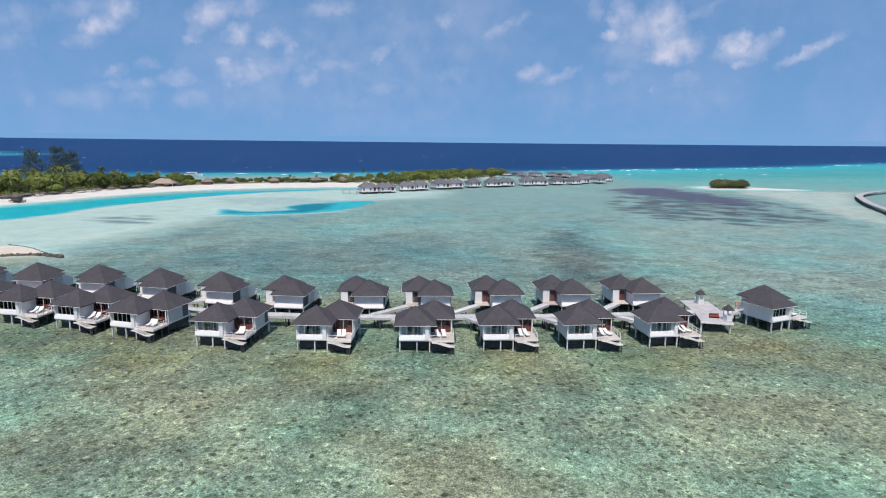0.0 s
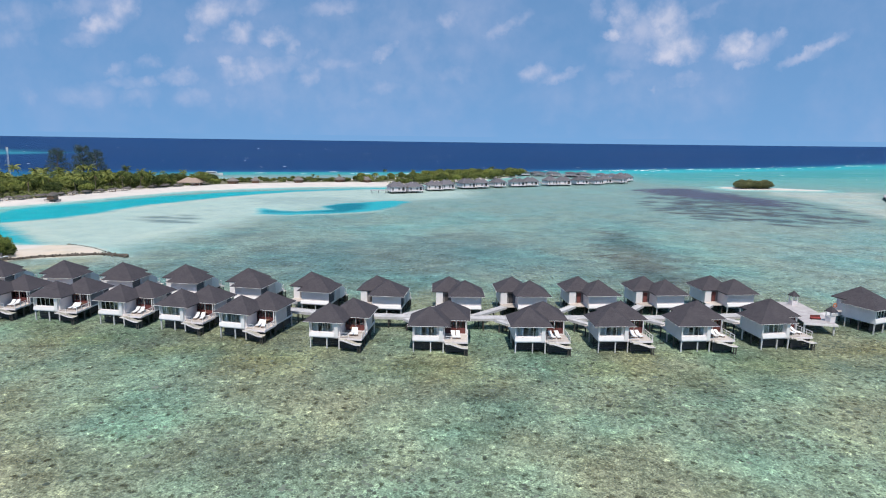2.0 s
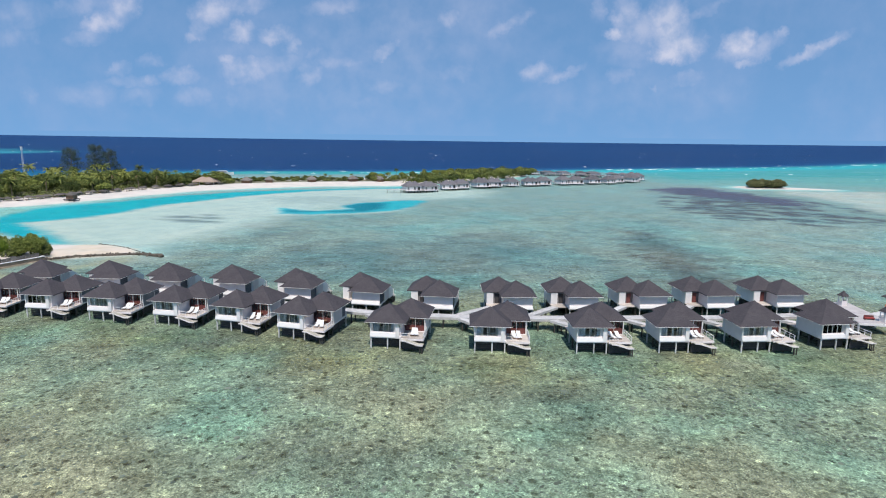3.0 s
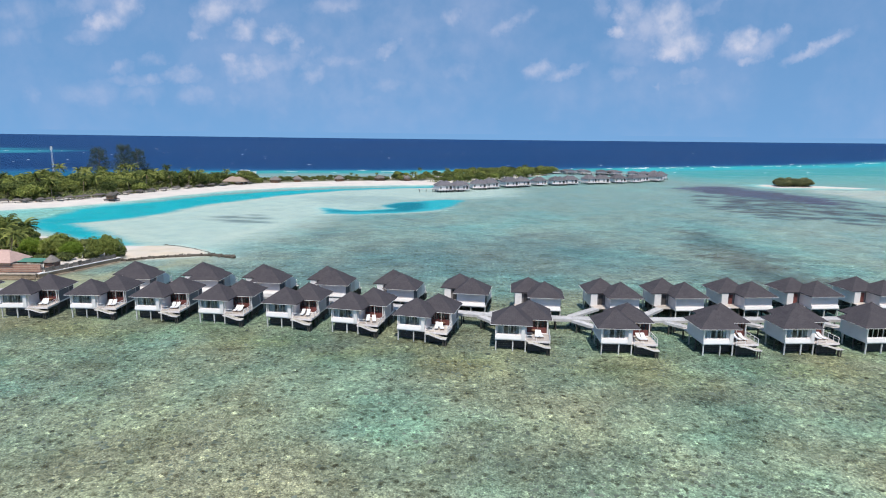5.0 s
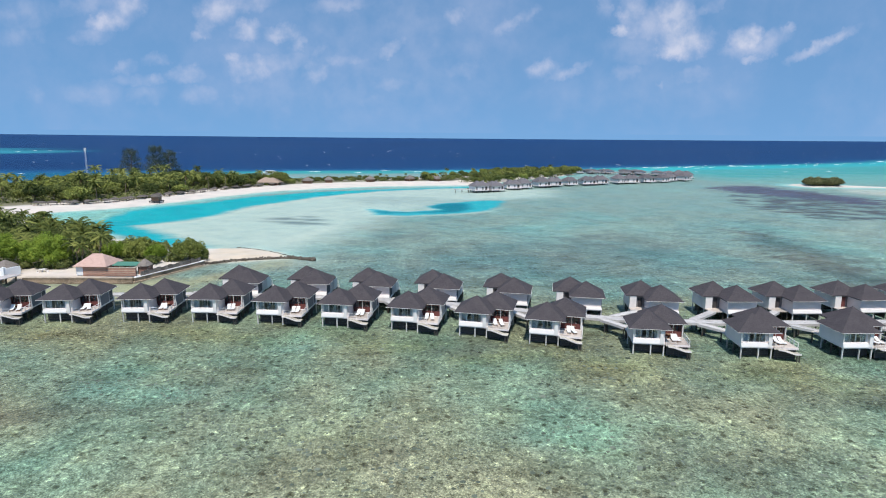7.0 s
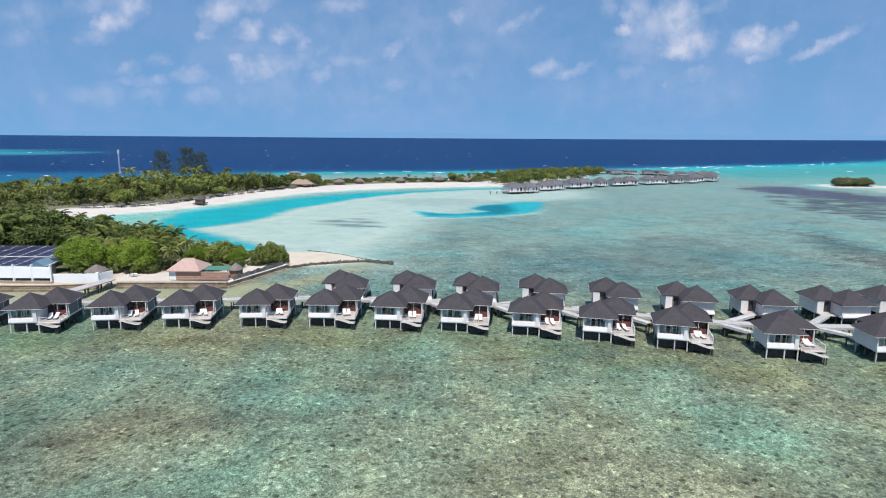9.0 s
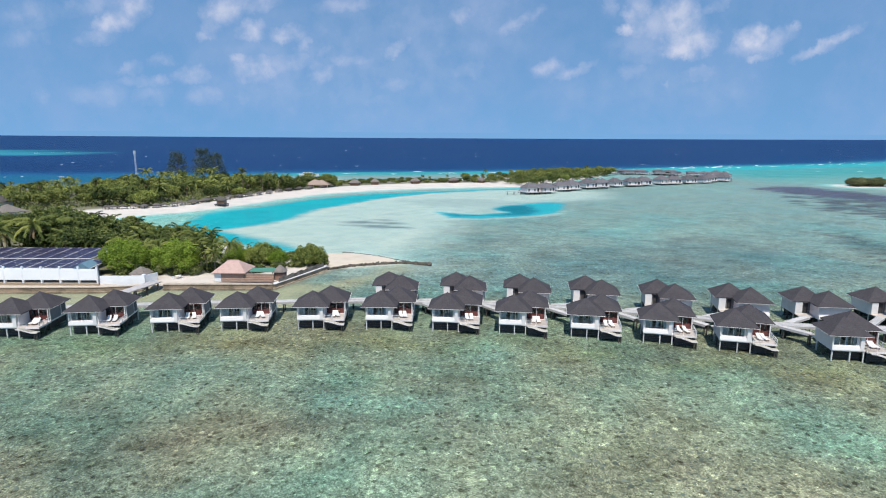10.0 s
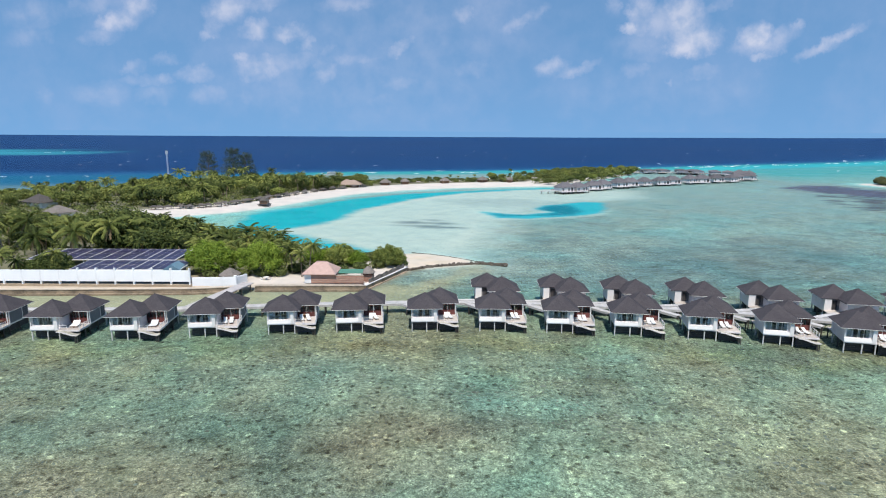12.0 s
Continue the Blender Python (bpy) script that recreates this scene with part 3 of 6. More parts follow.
for k in range(400):
    px, py = spot.uniform(84, 204), spot.uniform(250, 400)
    depth = float(inside(SPARSE, np.array([px]), np.array([py]))[0])
    if depth < 0 or spot.random() > 0.25 + depth / 30:
        continue
    rx, ry = spot.uniform(2.2, 7.0), spot.uniform(2.2, 4.0)
    tint = lay(tint, (0.085, 0.092, 0.105), spot.uniform(0.65, 1.0) * np.exp(-(((hx - px) / rx) ** 2 + ((hy - py + 0.25 * (hx - px)) / ry) ** 2) ** 2))
tint = lay(tint, GRASSBED, step(inside(SEAGRASS, wx, wy) + 11 * wobble(GX * 0.8, GY * 2.2, 20, 3.0) + 6 * wobble(GX * 0.5, GY * 2.6, 8, 6.0), -2, 6) * 0.95)
tint = lay(tint, (0.06, 0.07, 0.095), step(inside(SEAGRASS, wx, wy), -6, 6) * step(wobble(GX * 0.4, GY * 2.8, 15, 4.0), 0.2, 0.55) * 0.7)
flat_d = inside(FLAT, hx, hy)
tint = lay(tint, SAND_FLAT, step(flat_d, -26, 9))
tint = lay(tint, (0.28, 0.35, 0.325), step(inside([(-118, 330), (-80, 322), (-66, 352), (-100, 368), (-140, 360)], wx, wy), -12, 10) * 0.7)
for px, py, rx, ry, k in ((-149, 265, 9, 2.2, 0.8), (-141, 273, 6, 2.0, 0.6), (-136, 262, 7, 2.4, 0.8), (-143, 254, 8, 2.0, 0.8), (-133, 250, 7, 2.2, 0.9), (-152, 257, 5, 1.6, 0.5)):
    tint = lay(tint, (0.10, 0.14, 0.15), k * np.exp(-((hx - px - 0.4 * (hy - py)) / rx) ** 2 - ((hy - py + 0.2 * (hx - px)) / (1.5 * ry)) ** 4))
tint = lay(tint, (0.24, 0.455, 0.40), step(inside([(-226, 330), (-250, 300), (-272, 268), (-256, 244), (-224, 238), (-226, 290)], hx, hy), -5, 5) * 0.8)
tint = lay(tint, (0.46, 0.50, 0.43), step(6 - np.abs(inside(FLAT, hx, hy) - 5), 0, 6) * (GX < -120) * (GY > 200) * 0.5)
tint = lay(tint, TURQUOISE, step(inside(CHANNEL, hx, hy) + 1.5 * wobble(GX, GY, 9, 2.0), -3.5, 4.5))
tint = lay(tint, (0.008, 0.245, 0.29), step(inside(CHANNEL, hx, hy), 0, 9) * step(wobble(wx, wy, 34, 5.0), -0.1, 0.7) * 0.6)
hole_d = inside(HOLE, GX, GY) + 1.4 * wobble(GX, GY, 16, 2.0) + 0.8 * wobble(GX, GY, 6, 5.0)
tint = lay(tint, (0.42, 0.52, 0.46), step(hole_d, -7, -2) * (GY < 312) * 0.5)
tint = lay(tint, (0.012, 0.33, 0.375), step(hole_d, -3, 2.5) * 0.95)
tint = lay(tint, HOLE_BLUE, step(inside(HOLE_DEEP, hx, hy) + 1.5 * wobble(GX, GY, 9, 2.0), -4, 6) * step(hole_d, 0, 3))
out_d = -inside(REEF_EDGE, wx, wy)
tint = lay(tint, CREST, step(out_d, -70, -25) * (inside(ISLAND, GX, GY) < -2) * (GY > 300))
tint = lay(tint, (0.006, 0.10, 0.185), step(out_d, -190, -70) * (1 - step(GX, -340, -240)) * (GY > 300))
tint = lay(tint, (0.008, 0.085, 0.20), step(out_d, -12, 25))
tint = lay(tint, DEEP, step(out_d, 15, 110))
tint = lay(tint, (0.002, 0.024, 0.092), step(out_d, 40, 160) * step(wobble(GX * 0.4, GY * 1.5, 800, 4.0), -0.2, 0.7) * 0.7)
tint = lay(tint, (0.17, 0.335, 0.305), step(inside([(150, 560), (180, 500), (330, 470), (560, 560), (620, 700), (300, 640)], wx, wy) + 18 * wobble(GX * 0.5, GY * 1.6, 60, 3.0), -20, 40) * 0.6 * (land < -3))
tint = lay(tint, (0.018, 0.37, 0.41), step(out_d, -85, -50) * (1 - step(out_d, -28, -8)) * (GX > 150) * 0.7)
patchy = inside([(-1500, 1000), (-870, 1130), (-860, 1260), (-1100, 1420), (-1700, 1500)], wx, wy)
tint = lay(tint, (0.03, 0.25, 0.30), step(patchy, -60, 40) * 0.85)
for px, py, rx, ry in ((-700, 1500, 120, 25), (-560, 1700, 110, 20), (-820, 1050, 90, 14), (-480, 1420, 70, 14)):
    tint = lay(tint, (0.015, 0.11, 0.20), np.exp(-((GX - px) / rx) ** 2 - ((GY - py) / ry) ** 2))
bay_side = np.maximum(step(GX - (GY - 300) * 1.4, -330, -290), step(GX, -300, -250))
tint = lay(tint, (0.20, 0.47, 0.45), step(land, -18, -5) * (GY > 240) * bay_side * 0.6)
tint = lay(tint, (0.39, 0.51, 0.46), step(land, -8, -1.5) * (GY > 176) * (0.25 + 0.75 * bay_side) * 0.75)
tint = lay(tint, SAND, step(land, -2.0, 0.6))
tint = lay(tint, (0.55, 0.45, 0.33), step(land, -2.5, 0.6) * (GX > -152) * (GX < -100) * (GY < 200) * (0.4 + 0.4 * step(wobble(GX, GY, 15, 2.0), -0.6, 0.6)))
tint = lay(tint, (0.45, 0.37, 0.285), step(land, -1.5, 0.6) * (1 - step(GY, 160, 170)) * (1 - 0.8 * step(GX, -190, -184) * step(GY, 145, 147)))
shallow = step(inside([(-900, 121), (-185, 123), (-150, 129), (-136, 150), (-125, 172), (-140, 150), (-180, 150), (-900, 146)], wx, wy), -5, 6)
tint = lay(tint, (0.29, 0.27, 0.18), step(inside([(-900, 124), (-185, 126), (-150, 130), (-128, 150), (-125, 172), (-140, 150), (-180, 150), (-900, 146)], wx, wy), -7, 7) * step(-land, -1, 3) * 0.75)
tint = lay(tint, (0.13, 0.12, 0.07), step(land, -3.2, -0.4) * step(-land, -0.4, 0.2) * (GY < 172) * (GX < -140) * 0.7)
veg = np.maximum(step(land, 27, 34) * (GY > 250) * (GX < 100), step(land, 9, 14) * (GY < 250) * (GX < -158))
veg = np.maximum(veg, step(land, 2, 8) * (1 - bay_side) * (GY > 300))
tint = lay(tint, EARTH, veg * 0.85)
tint = lay(tint, (0.33, 0.25, 0.18), step(inside([(-460, 360), (-340, 400), (-330, 430), (-470, 395)], GX, GY), -4, 4) * 0.8)
rubble = np.maximum(1 - step(wy, 140, 230) * 0.3, brown_bed) * (1 - step(wy, 200, 400) * 0.5) * (1 - step(flat_d, -26, 9) * 0.85) * (1 - step(out_d, -200, -30)) * step(-land, -0.5, 3)
tint = lay(tint, (0.335, 0.315, 0.20), shallow * step(-land, 0.5, 4) * 0.8)
rubble = rubble * (1 - 0.75 * shallow) * (1 - 0.9 * step(inside(CHANNEL, hx, hy), -3, 5)) * (1 - 0.9 * step(inside(HOLE, hx, hy), -6, 2))
col = ground_mesh.color_attributes.new("zone", "FLOAT_COLOR", "POINT")
col.data.foreach_set("color", np.concatenate([tint, np.ones((*GX.shape, 1))], -1).astype(np.float32).ravel())
rub_at = ground_mesh.attributes.new("rubble", "FLOAT", "POINT")
rub_at.data.foreach_set("value", rubble.astype(np.float32).ravel())
ground_mesh.materials.append(TERRAIN)
ground = tagged(new("ground", ground_mesh), "sandy island and coral lagoon floor sloping under the sea", "ground", kind="structure")

water_mesh, _, _, _ = sheet("water", spaced(-400, 400, 100, -6500, 6500), spaced(0, 800, 100, -3500, 4900), lambda x, y: far_rise(x, y))
water_mesh.materials.append(WATER)
water = tagged(new("water", water_mesh), "clear rippled turquoise and deep blue sea water", "water", kind="structure")


# ---- clouds, far behind everything ----
def cloud_mat(name):
    m, nt, out = node_mat(name)
    geo = nt.nodes.new("ShaderNodeNewGeometry")
    sep = nt.nodes.new("ShaderNodeSeparateXYZ")
    link(nt, geo.outputs["Position"], sep.inputs[0])
    warp = noise_tex(nt, 0.011, 6, 0.62, geo.outputs["Position"])
    wsep = nt.nodes.new("ShaderNodeSeparateXYZ")
    link(nt, warp.outputs["Color"], wsep.inputs[0])
    cx = math_node(nt, "ADD", sep.outputs[0], math_node(nt, "MULTIPLY", math_node(nt, "SUBTRACT", wsep.outputs[0], 0.5), 170))
    cz = math_node(nt, "ADD", sep.outputs[2], math_node(nt, "MULTIPLY", math_node(nt, "SUBTRACT", wsep.outputs[1], 0.5), 120))
    total = None
    # middle across, height, half width, half height, weight; places and slants fit the camera's view
    for group, slant in ((WEST_HEAPS, 0.12), (LOW_WISPS, 0.05), (EAST_HEAPS, 0.08), (STREAKS, 0.5)):
        for x, z, a, b, k in group:
            ox = math_node(nt, "SUBTRACT", cx, x)
            oz = math_node(nt, "SUBTRACT", math_node(nt, "SUBTRACT", cz, z), math_node(nt, "MULTIPLY", ox, slant))
            dx = math_node(nt, "MULTIPLY", ox, 1.0 / (1.6 * a))
            dz = math_node(nt, "MULTIPLY", oz, 1.0 / (1.6 * b))
            r2 = math_node(nt, "ADD", math_node(nt, "MULTIPLY", dx, dx), math_node(nt, "MULTIPLY", dz, dz))
            puff = math_node(nt, "MULTIPLY", math_node(nt, "SUBTRACT", 1.0, r2, True), k)
            total = puff if total is None else math_node(nt, "MAXIMUM", total, puff)
    fine = noise_tex(nt, 0.0075, 5, 0.5, geo.outputs["Position"])
    veil = noise_tex(nt, 0.0022, 5, 0.6, geo.outputs["Position"])
    dens = math_node(nt, "MULTIPLY", total, math_node(nt, "MULTIPLY", math_node(nt, "SUBTRACT", fine.outputs[0], 0.22), 2.6, True))
    haze = math_node(nt, "MULTIPLY", math_node(nt, "SUBTRACT", veil.outputs[0], 0.42, True), 0.8)
    dens = math_node(nt, "ADD", math_node(nt, "MULTIPLY", dens, 0.95), haze, True)
    dens = math_node(nt, "MULTIPLY", dens, 0.85)
    shade = ramp(nt, math_node(nt, "ADD", math_node(nt, "MULTIPLY", fine.outputs[0], 0.5), math_node(nt, "MULTIPLY", total, 0.5)), [(0.25, (0.36, 0.44, 0.66)), (0.5, (0.50, 0.54, 0.70)), (0.72, (0.60, 0.62, 0.73))])
    em = nt.nodes.new("ShaderNodeEmission")
    link(nt, shade.outputs[0], em.inputs["Color"])
    em.inputs["Strength"].default_value = 1.0
    tr = nt.nodes.new("ShaderNodeBsdfTransparent")
    mx = nt.nodes.new("ShaderNodeMixShader")
    link(nt, dens, mx.inputs[0])
    link(nt, tr.outputs[0], mx.inputs[1])
    link(nt, em.outputs[0], mx.inputs[2])
    link(nt, mx.outputs[0], out.inputs["Surface"])
    return m


WEST_HEAPS = [
    (-2246, 885, 89, 73, 0.70),
    (-2390, 789, 106, 61, 0.80),
    (-2516, 689, 122, 37, 0.40),
    (-2965, 832, 142, 81, 0.35),
    (-3021, 695, 122, 57, 0.30),
    (-2533, 897, 244, 41, 0.35),
    (-1630, 869, 122, 73, 0.75),
    (-1733, 769, 57, 61, 0.55),
    (-1795, 706, 41, 32, 0.50),
    (-1416, 922, 142, 49, 0.60),
    (-1445, 735, 89, 57, 0.80),
    (-1193, 719, 114, 49, 0.75),
    (-1098, 664, 49, 57, 0.55),
    (-801, 912, 183, 41, 0.45),
]
LOW_WISPS = [
    (-1438, 485, 122, 73, 0.75),
    (-1551, 556, 61, 32, 0.55),
    (-1201, 532, 162, 57, 0.45),
    (-987, 478, 73, 73, 0.60),
    (-810, 543, 203, 32, 0.40),
    (-1872, 443, 106, 49, 0.60),
    (-2080, 543, 81, 32, 0.45),
    (-2300, 485, 57, 41, 0.50),
    (-2090, 411, 49, 32, 0.55),
    (-2229, 402, 142, 32, 0.35),
    (-2553, 312, 162, 61, 0.30),
    (-1802, 307, 101, 49, 0.35),
    (-2157, 315, 101, 57, 0.35),
    (-2952, 281, 49, 49, 0.30),
    (-1546, 294, 41, 49, 0.30),
    (-459, 388, 122, 41, 0.40),
    (-618, 280, 122, 41, 0.25),
    (50, 487, 122, 49, 0.35),
    (-700, 520, 900, 300, 0.22),
    (-300, 820, 700, 160, 0.20),
    (1300, 330, 700, 120, 0.15),
]
EAST_HEAPS = [
    (1178, 849, 73, 114, 0.70),
    (1107, 757, 53, 37, 0.80),
    (1316, 796, 114, 89, 0.60),
    (1464, 870, 101, 101, 0.80),
    (1493, 750, 122, 114, 0.90),
    (1587, 684, 130, 81, 0.95),
    (1483, 631, 114, 49, 0.90),
    (1229, 659, 183, 89, 0.30),
    (1972, 702, 97, 73, 0.95),
    (2016, 643, 146, 49, 0.60),
    (2012, 576, 57, 20, 0.70),
    (597, 492, 89, 57, 0.75),
    (695, 463, 122, 32, 0.60),
    (1614, 464, 101, 41, 0.45),
    (1163, 479, 73, 41, 0.35),
    (1403, 405, 28, 20, 0.40),
    (-33, 839, 65, 49, 0.50),
    (993, 913, 41, 57, 0.40),
]
STREAKS = [
    (2504, 677, 171, 37, 0.65),
    (2143, 693, 97, 65, 0.55),
    (2234, 774, 41, 28, 0.50),
    (391, 813, 138, 37, 0.45),
    (-458, 621, 81, 41, 0.60),
    (811, 506, 81, 24, 0.30),
    (1710, 909, 122, 32, 0.30),
    (-964, 609, 57, 32, 0.40),
]
backdrop = part("backdrop", Shape().add([(-5200, 4300, 60), (5200, 4300, 60), (5200, 4300, 1900), (-5200, 4300, 1900)], [(0, 1, 2, 3)]), cloud_mat("thin_cloud"))
tagged(backdrop, "scattered small white clouds in a hazy blue sky", "sky", kind="structure")


# ---- overwater villas ----
FLOOR, EAVE, TOP = 1.9, 4.5, 6.98


def villa(label, group, flip, door=False, side_wall=None):
    """One stilted villa of two hipped blocks. Its front left pile stands at the origin; the back row is the same, turned front to back."""
    side = (lambda s: s.flipped()) if flip else (lambda s: s)
    v = thing("overwater_villa", label, "villa", group)

    def p(name, shape, material, parent=v, note=""):
        return part(name, side(shape), material, parent, note)

    # two hip roofs that grow into one another
    roof = p("roof", Shape().hip(-0.9, -0.8, 6.3, 6.2, EAVE, (2.7, 2.7, TOP)).hip(2.4, 2.9, 9.7, 10.1, EAVE + 0.01, (5.85, 6.5, TOP + 0.08)), ROOF, note="dark grey-brown shingle hip roof")
    for fx0, fy0, fx1, fy1 in ((-0.93, -0.84, 6.33, -0.79), (-0.94, -0.79, -0.89, 6.2), (6.34, 2.86, 9.74, 2.91), (9.69, 2.92, 9.74, 10.08), (2.4, 10.09, 9.7, 10.14)):
        p("fascia", Shape().box(fx0, fy0, EAVE - 0.13, fx1, fy1, EAVE - 0.06), TRIM, roof)
    for name, apex in (("ridge_cap", (2.7, 2.7, TOP)), ("ridge_cap", (5.85, 6.5, TOP + 0.08))):
        p(name, Shape().tube([(apex[0], apex[1], apex[2] - 0.12), (apex[0], apex[1], apex[2] + 0.05)], [0.16, 0.05], 6), ROOF, roof)
    # floor, beams, piles
    floor_part = p("floor_slab", Shape().box(-0.05, -0.32, FLOOR - 0.28, 5.3, 5.6, FLOOR).box(5.3, 3.2, FLOOR - 0.28, 9.1, 9.6, FLOOR - 0.002).box(3.0, 5.6, FLOOR - 0.28, 5.3, 9.6, FLOOR - 0.002), WHITE)
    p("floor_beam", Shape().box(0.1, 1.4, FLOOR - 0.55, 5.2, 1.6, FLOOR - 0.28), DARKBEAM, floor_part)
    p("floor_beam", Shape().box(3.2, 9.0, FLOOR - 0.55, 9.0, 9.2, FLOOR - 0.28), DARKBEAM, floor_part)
    for x, y in ((0.1, -0.15), (3.0, -0.15), (5.15, -0.15), (0.1, 5.3), (9.0, 9.3), (3.2, 9.3), (6.1, 9.3)):
        p("stilt", Shape().box(x - 0.1, y - 0.1, -0.62, x + 0.1, y + 0.1, FLOOR - 0.28), PILE)
    for x, y in ((0.1, 2.7), (5.2, 2.7), (8.9, 3.4), (3.2, 6.0), (9.0, 6.2)):
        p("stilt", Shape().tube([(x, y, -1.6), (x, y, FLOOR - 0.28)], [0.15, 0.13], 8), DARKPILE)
    # bedroom block: recessed windows over a deep white sill, a pilaster at the terrace corner
    w, f0 = 0.14, 0.02
    front = p("front_wall", Shape().box(0, f0, FLOOR, 5.3, f0 + w, FLOOR + 0.7).box(0, f0, FLOOR + 0.7, 0.3, f0 + w, EAVE - 0.16).box(4.06, f0, FLOOR + 0.7, 5.3, f0 + w, EAVE - 0.16)
              .box(0.3, f0, EAVE - 0.3, 4.06, f0 + w, EAVE - 0.16), PANEL)
    p("window_sill", Shape().slope(-0.06, 4.4, f0 - 0.002, f0 - 0.34, f0 - 0.52, FLOOR - 0.12, FLOOR + 0.58), TRIM, front)
    p("floor_band", Shape().box(-0.07, f0 - 0.4, FLOOR - 0.3, 5.32, f0 - 0.35, FLOOR - 0.1), WHITE, front)
    p("pilaster", Shape().box(4.42, f0 - 0.46, FLOOR - 0.1, 5.05, f0 - 0.002, EAVE - 0.17), TRIM, front)
    p("corner_trim", Shape().box(-0.06, f0 - 0.3, FLOOR + 0.68, 0.12, f0 - 0.004, EAVE - 0.17), TRIM, front)
    for x in (0.3, 1.22, 2.15, 3.08, 3.98):
        p("mullion", Shape().box(x, f0 + 0.03, FLOOR + 0.7, x + 0.08, f0 + 0.11, EAVE - 0.3), TRIM, front)
    for x in (0.38, 1.3, 2.23, 3.16):
        p("pane", Shape().box(x, f0 + 0.06, FLOOR + 0.7, x + 0.84, f0 + 0.075, EAVE - 0.3), GLASS, front)
    for x0, x1 in ((0.38, 1.5), (2.35, 2.65), (3.5, 4.0)):
        n = int((x1 - x0) / 0.1)
        s = Shape()
        xs_c = [x0 + (x1 - x0) * i / n for i in range(n + 1)]
        vv = [(x, f0 + 0.24 + 0.035 * (-1) ** i, z) for i, x in enumerate(xs_c) for z in (FLOOR + 0.1, EAVE - 0.3)]
        vv += [(x, f0 + 0.262 + 0.035 * (-1) ** i, z) for i, x in enumerate(xs_c) for z in (FLOOR + 0.1, EAVE - 0.3)]
        o = 2 * (n + 1)
        s.add(vv, [(2 * i, 2 * i + 2, 2 * i + 3, 2 * i + 1) for i in range(n)] + [(o + 2 * i + 1, o + 2 * i + 3, o + 2 * i + 2, o + 2 * i) for i in range(n)])
        p("curtain", s, CURTAIN, front)
    p("bed", Shape().box(1.2, 2.2, FLOOR, 3.6, 4.3, FLOOR + 0.5), CUSHION)
    p("left_wall", Shape().box(0, f0 + w, FLOOR, w, 5.5, EAVE - 0.1), PANEL)
    p("inner_wall", Shape().box(w, 5.36, FLOOR, 3.1, 5.5, EAVE - 0.1), PANEL)
    p("inner_wall", Shape().box(5.16, f0 + w, FLOOR, 5.3, 3.3, EAVE - 0.16), PANEL)
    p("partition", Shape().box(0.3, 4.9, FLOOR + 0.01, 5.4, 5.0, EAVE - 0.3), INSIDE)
    # living block: shaded back wall over a white sill, side wall with a dark louvre, sloping privacy fin
    p("back_wall", Shape().box(3.1, 9.1, FLOOR, 8.96, 9.24, EAVE - 0.1).box(3.1, 5.5, FLOOR, 3.24, 9.1, EAVE - 0.1), PANEL)
    p("rear_sill", Shape().slope(3.04, 9.0, 9.242, 9.52, 9.74, FLOOR - 0.1, FLOOR + 0.5), TRIM)
    split = 6.3 if flip else 7.2
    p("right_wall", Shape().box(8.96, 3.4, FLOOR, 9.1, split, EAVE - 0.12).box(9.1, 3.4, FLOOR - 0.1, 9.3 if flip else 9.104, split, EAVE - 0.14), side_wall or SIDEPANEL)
    if flip:
        p("privacy_fin", Shape().add([(x, y, z) for x in (9.18, 9.3) for y, z in ((3.398, FLOOR - 0.06), (3.398, EAVE - 0.2), (2.6, EAVE - 0.25), (0.4, FLOOR + 1.3), (0.4, FLOOR - 0.06))],
          [(0, 1, 2, 3, 4), (9, 8, 7, 6, 5), (0, 5, 6, 1), (1, 6, 7, 2), (2, 7, 8, 3), (3, 8, 9, 4), (4, 9, 5, 0)]), TRIM)
    louvre = p("side_louvre", Shape().box(8.9, split, FLOOR, 8.98, 9.1, EAVE - 0.12), INSIDE)
    slats = Shape()
    for k in range(5):
        slats.box(8.98, split + 0.02, FLOOR + 0.3 + 0.42 * k, 9.04, 9.08, FLOOR + 0.36 + 0.42 * k)
    p("slats", slats, DARKBEAM, louvre)
    for y0 in (3.36, split - 0.06):
        p("corner_post", Shape().box(9.0, y0, FLOOR - 0.1, 9.34 if flip else 9.14, y0 + 0.15, EAVE - 0.13), TRIM)
    p("base_rail", Shape().box(9.102, 3.52, FLOOR - 0.26, 9.16, 9.3, FLOOR + 0.02), TRIM)
    # dark sheet added for the shade below the side wall
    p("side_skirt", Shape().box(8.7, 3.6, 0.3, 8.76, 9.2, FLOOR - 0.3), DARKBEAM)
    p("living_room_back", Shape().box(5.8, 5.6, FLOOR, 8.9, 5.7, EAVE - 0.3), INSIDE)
    screen = p("sliding_screen", Shape().box(5.35, 3.55, FLOOR, 8.95, 3.63, FLOOR + 1.0).box(5.35, 3.55, EAVE - 0.5, 8.95, 3.63, EAVE - 0.18), REDWOOD, note="red-brown timber terrace screen")
    for x in (5.35, 5.95, 6.55, 7.15, 7.75, 8.35, 8.84):
        p("stile", Shape().box(x, 3.53, FLOOR, x + 0.11, 3.65, EAVE - 0.2), REDWOOD, screen)
    for x in (5.46, 6.06, 6.66, 7.26, 7.86):
        p("pane", Shape().box(x, 3.58, FLOOR + 1.0, x + 0.49, 3.595, EAVE - 0.5), GLASS, screen)
    p("porch_post", Shape().box(8.85, 2.98, FLOOR - 0.1, 8.99, 3.12, EAVE - 0.16), TRIM)
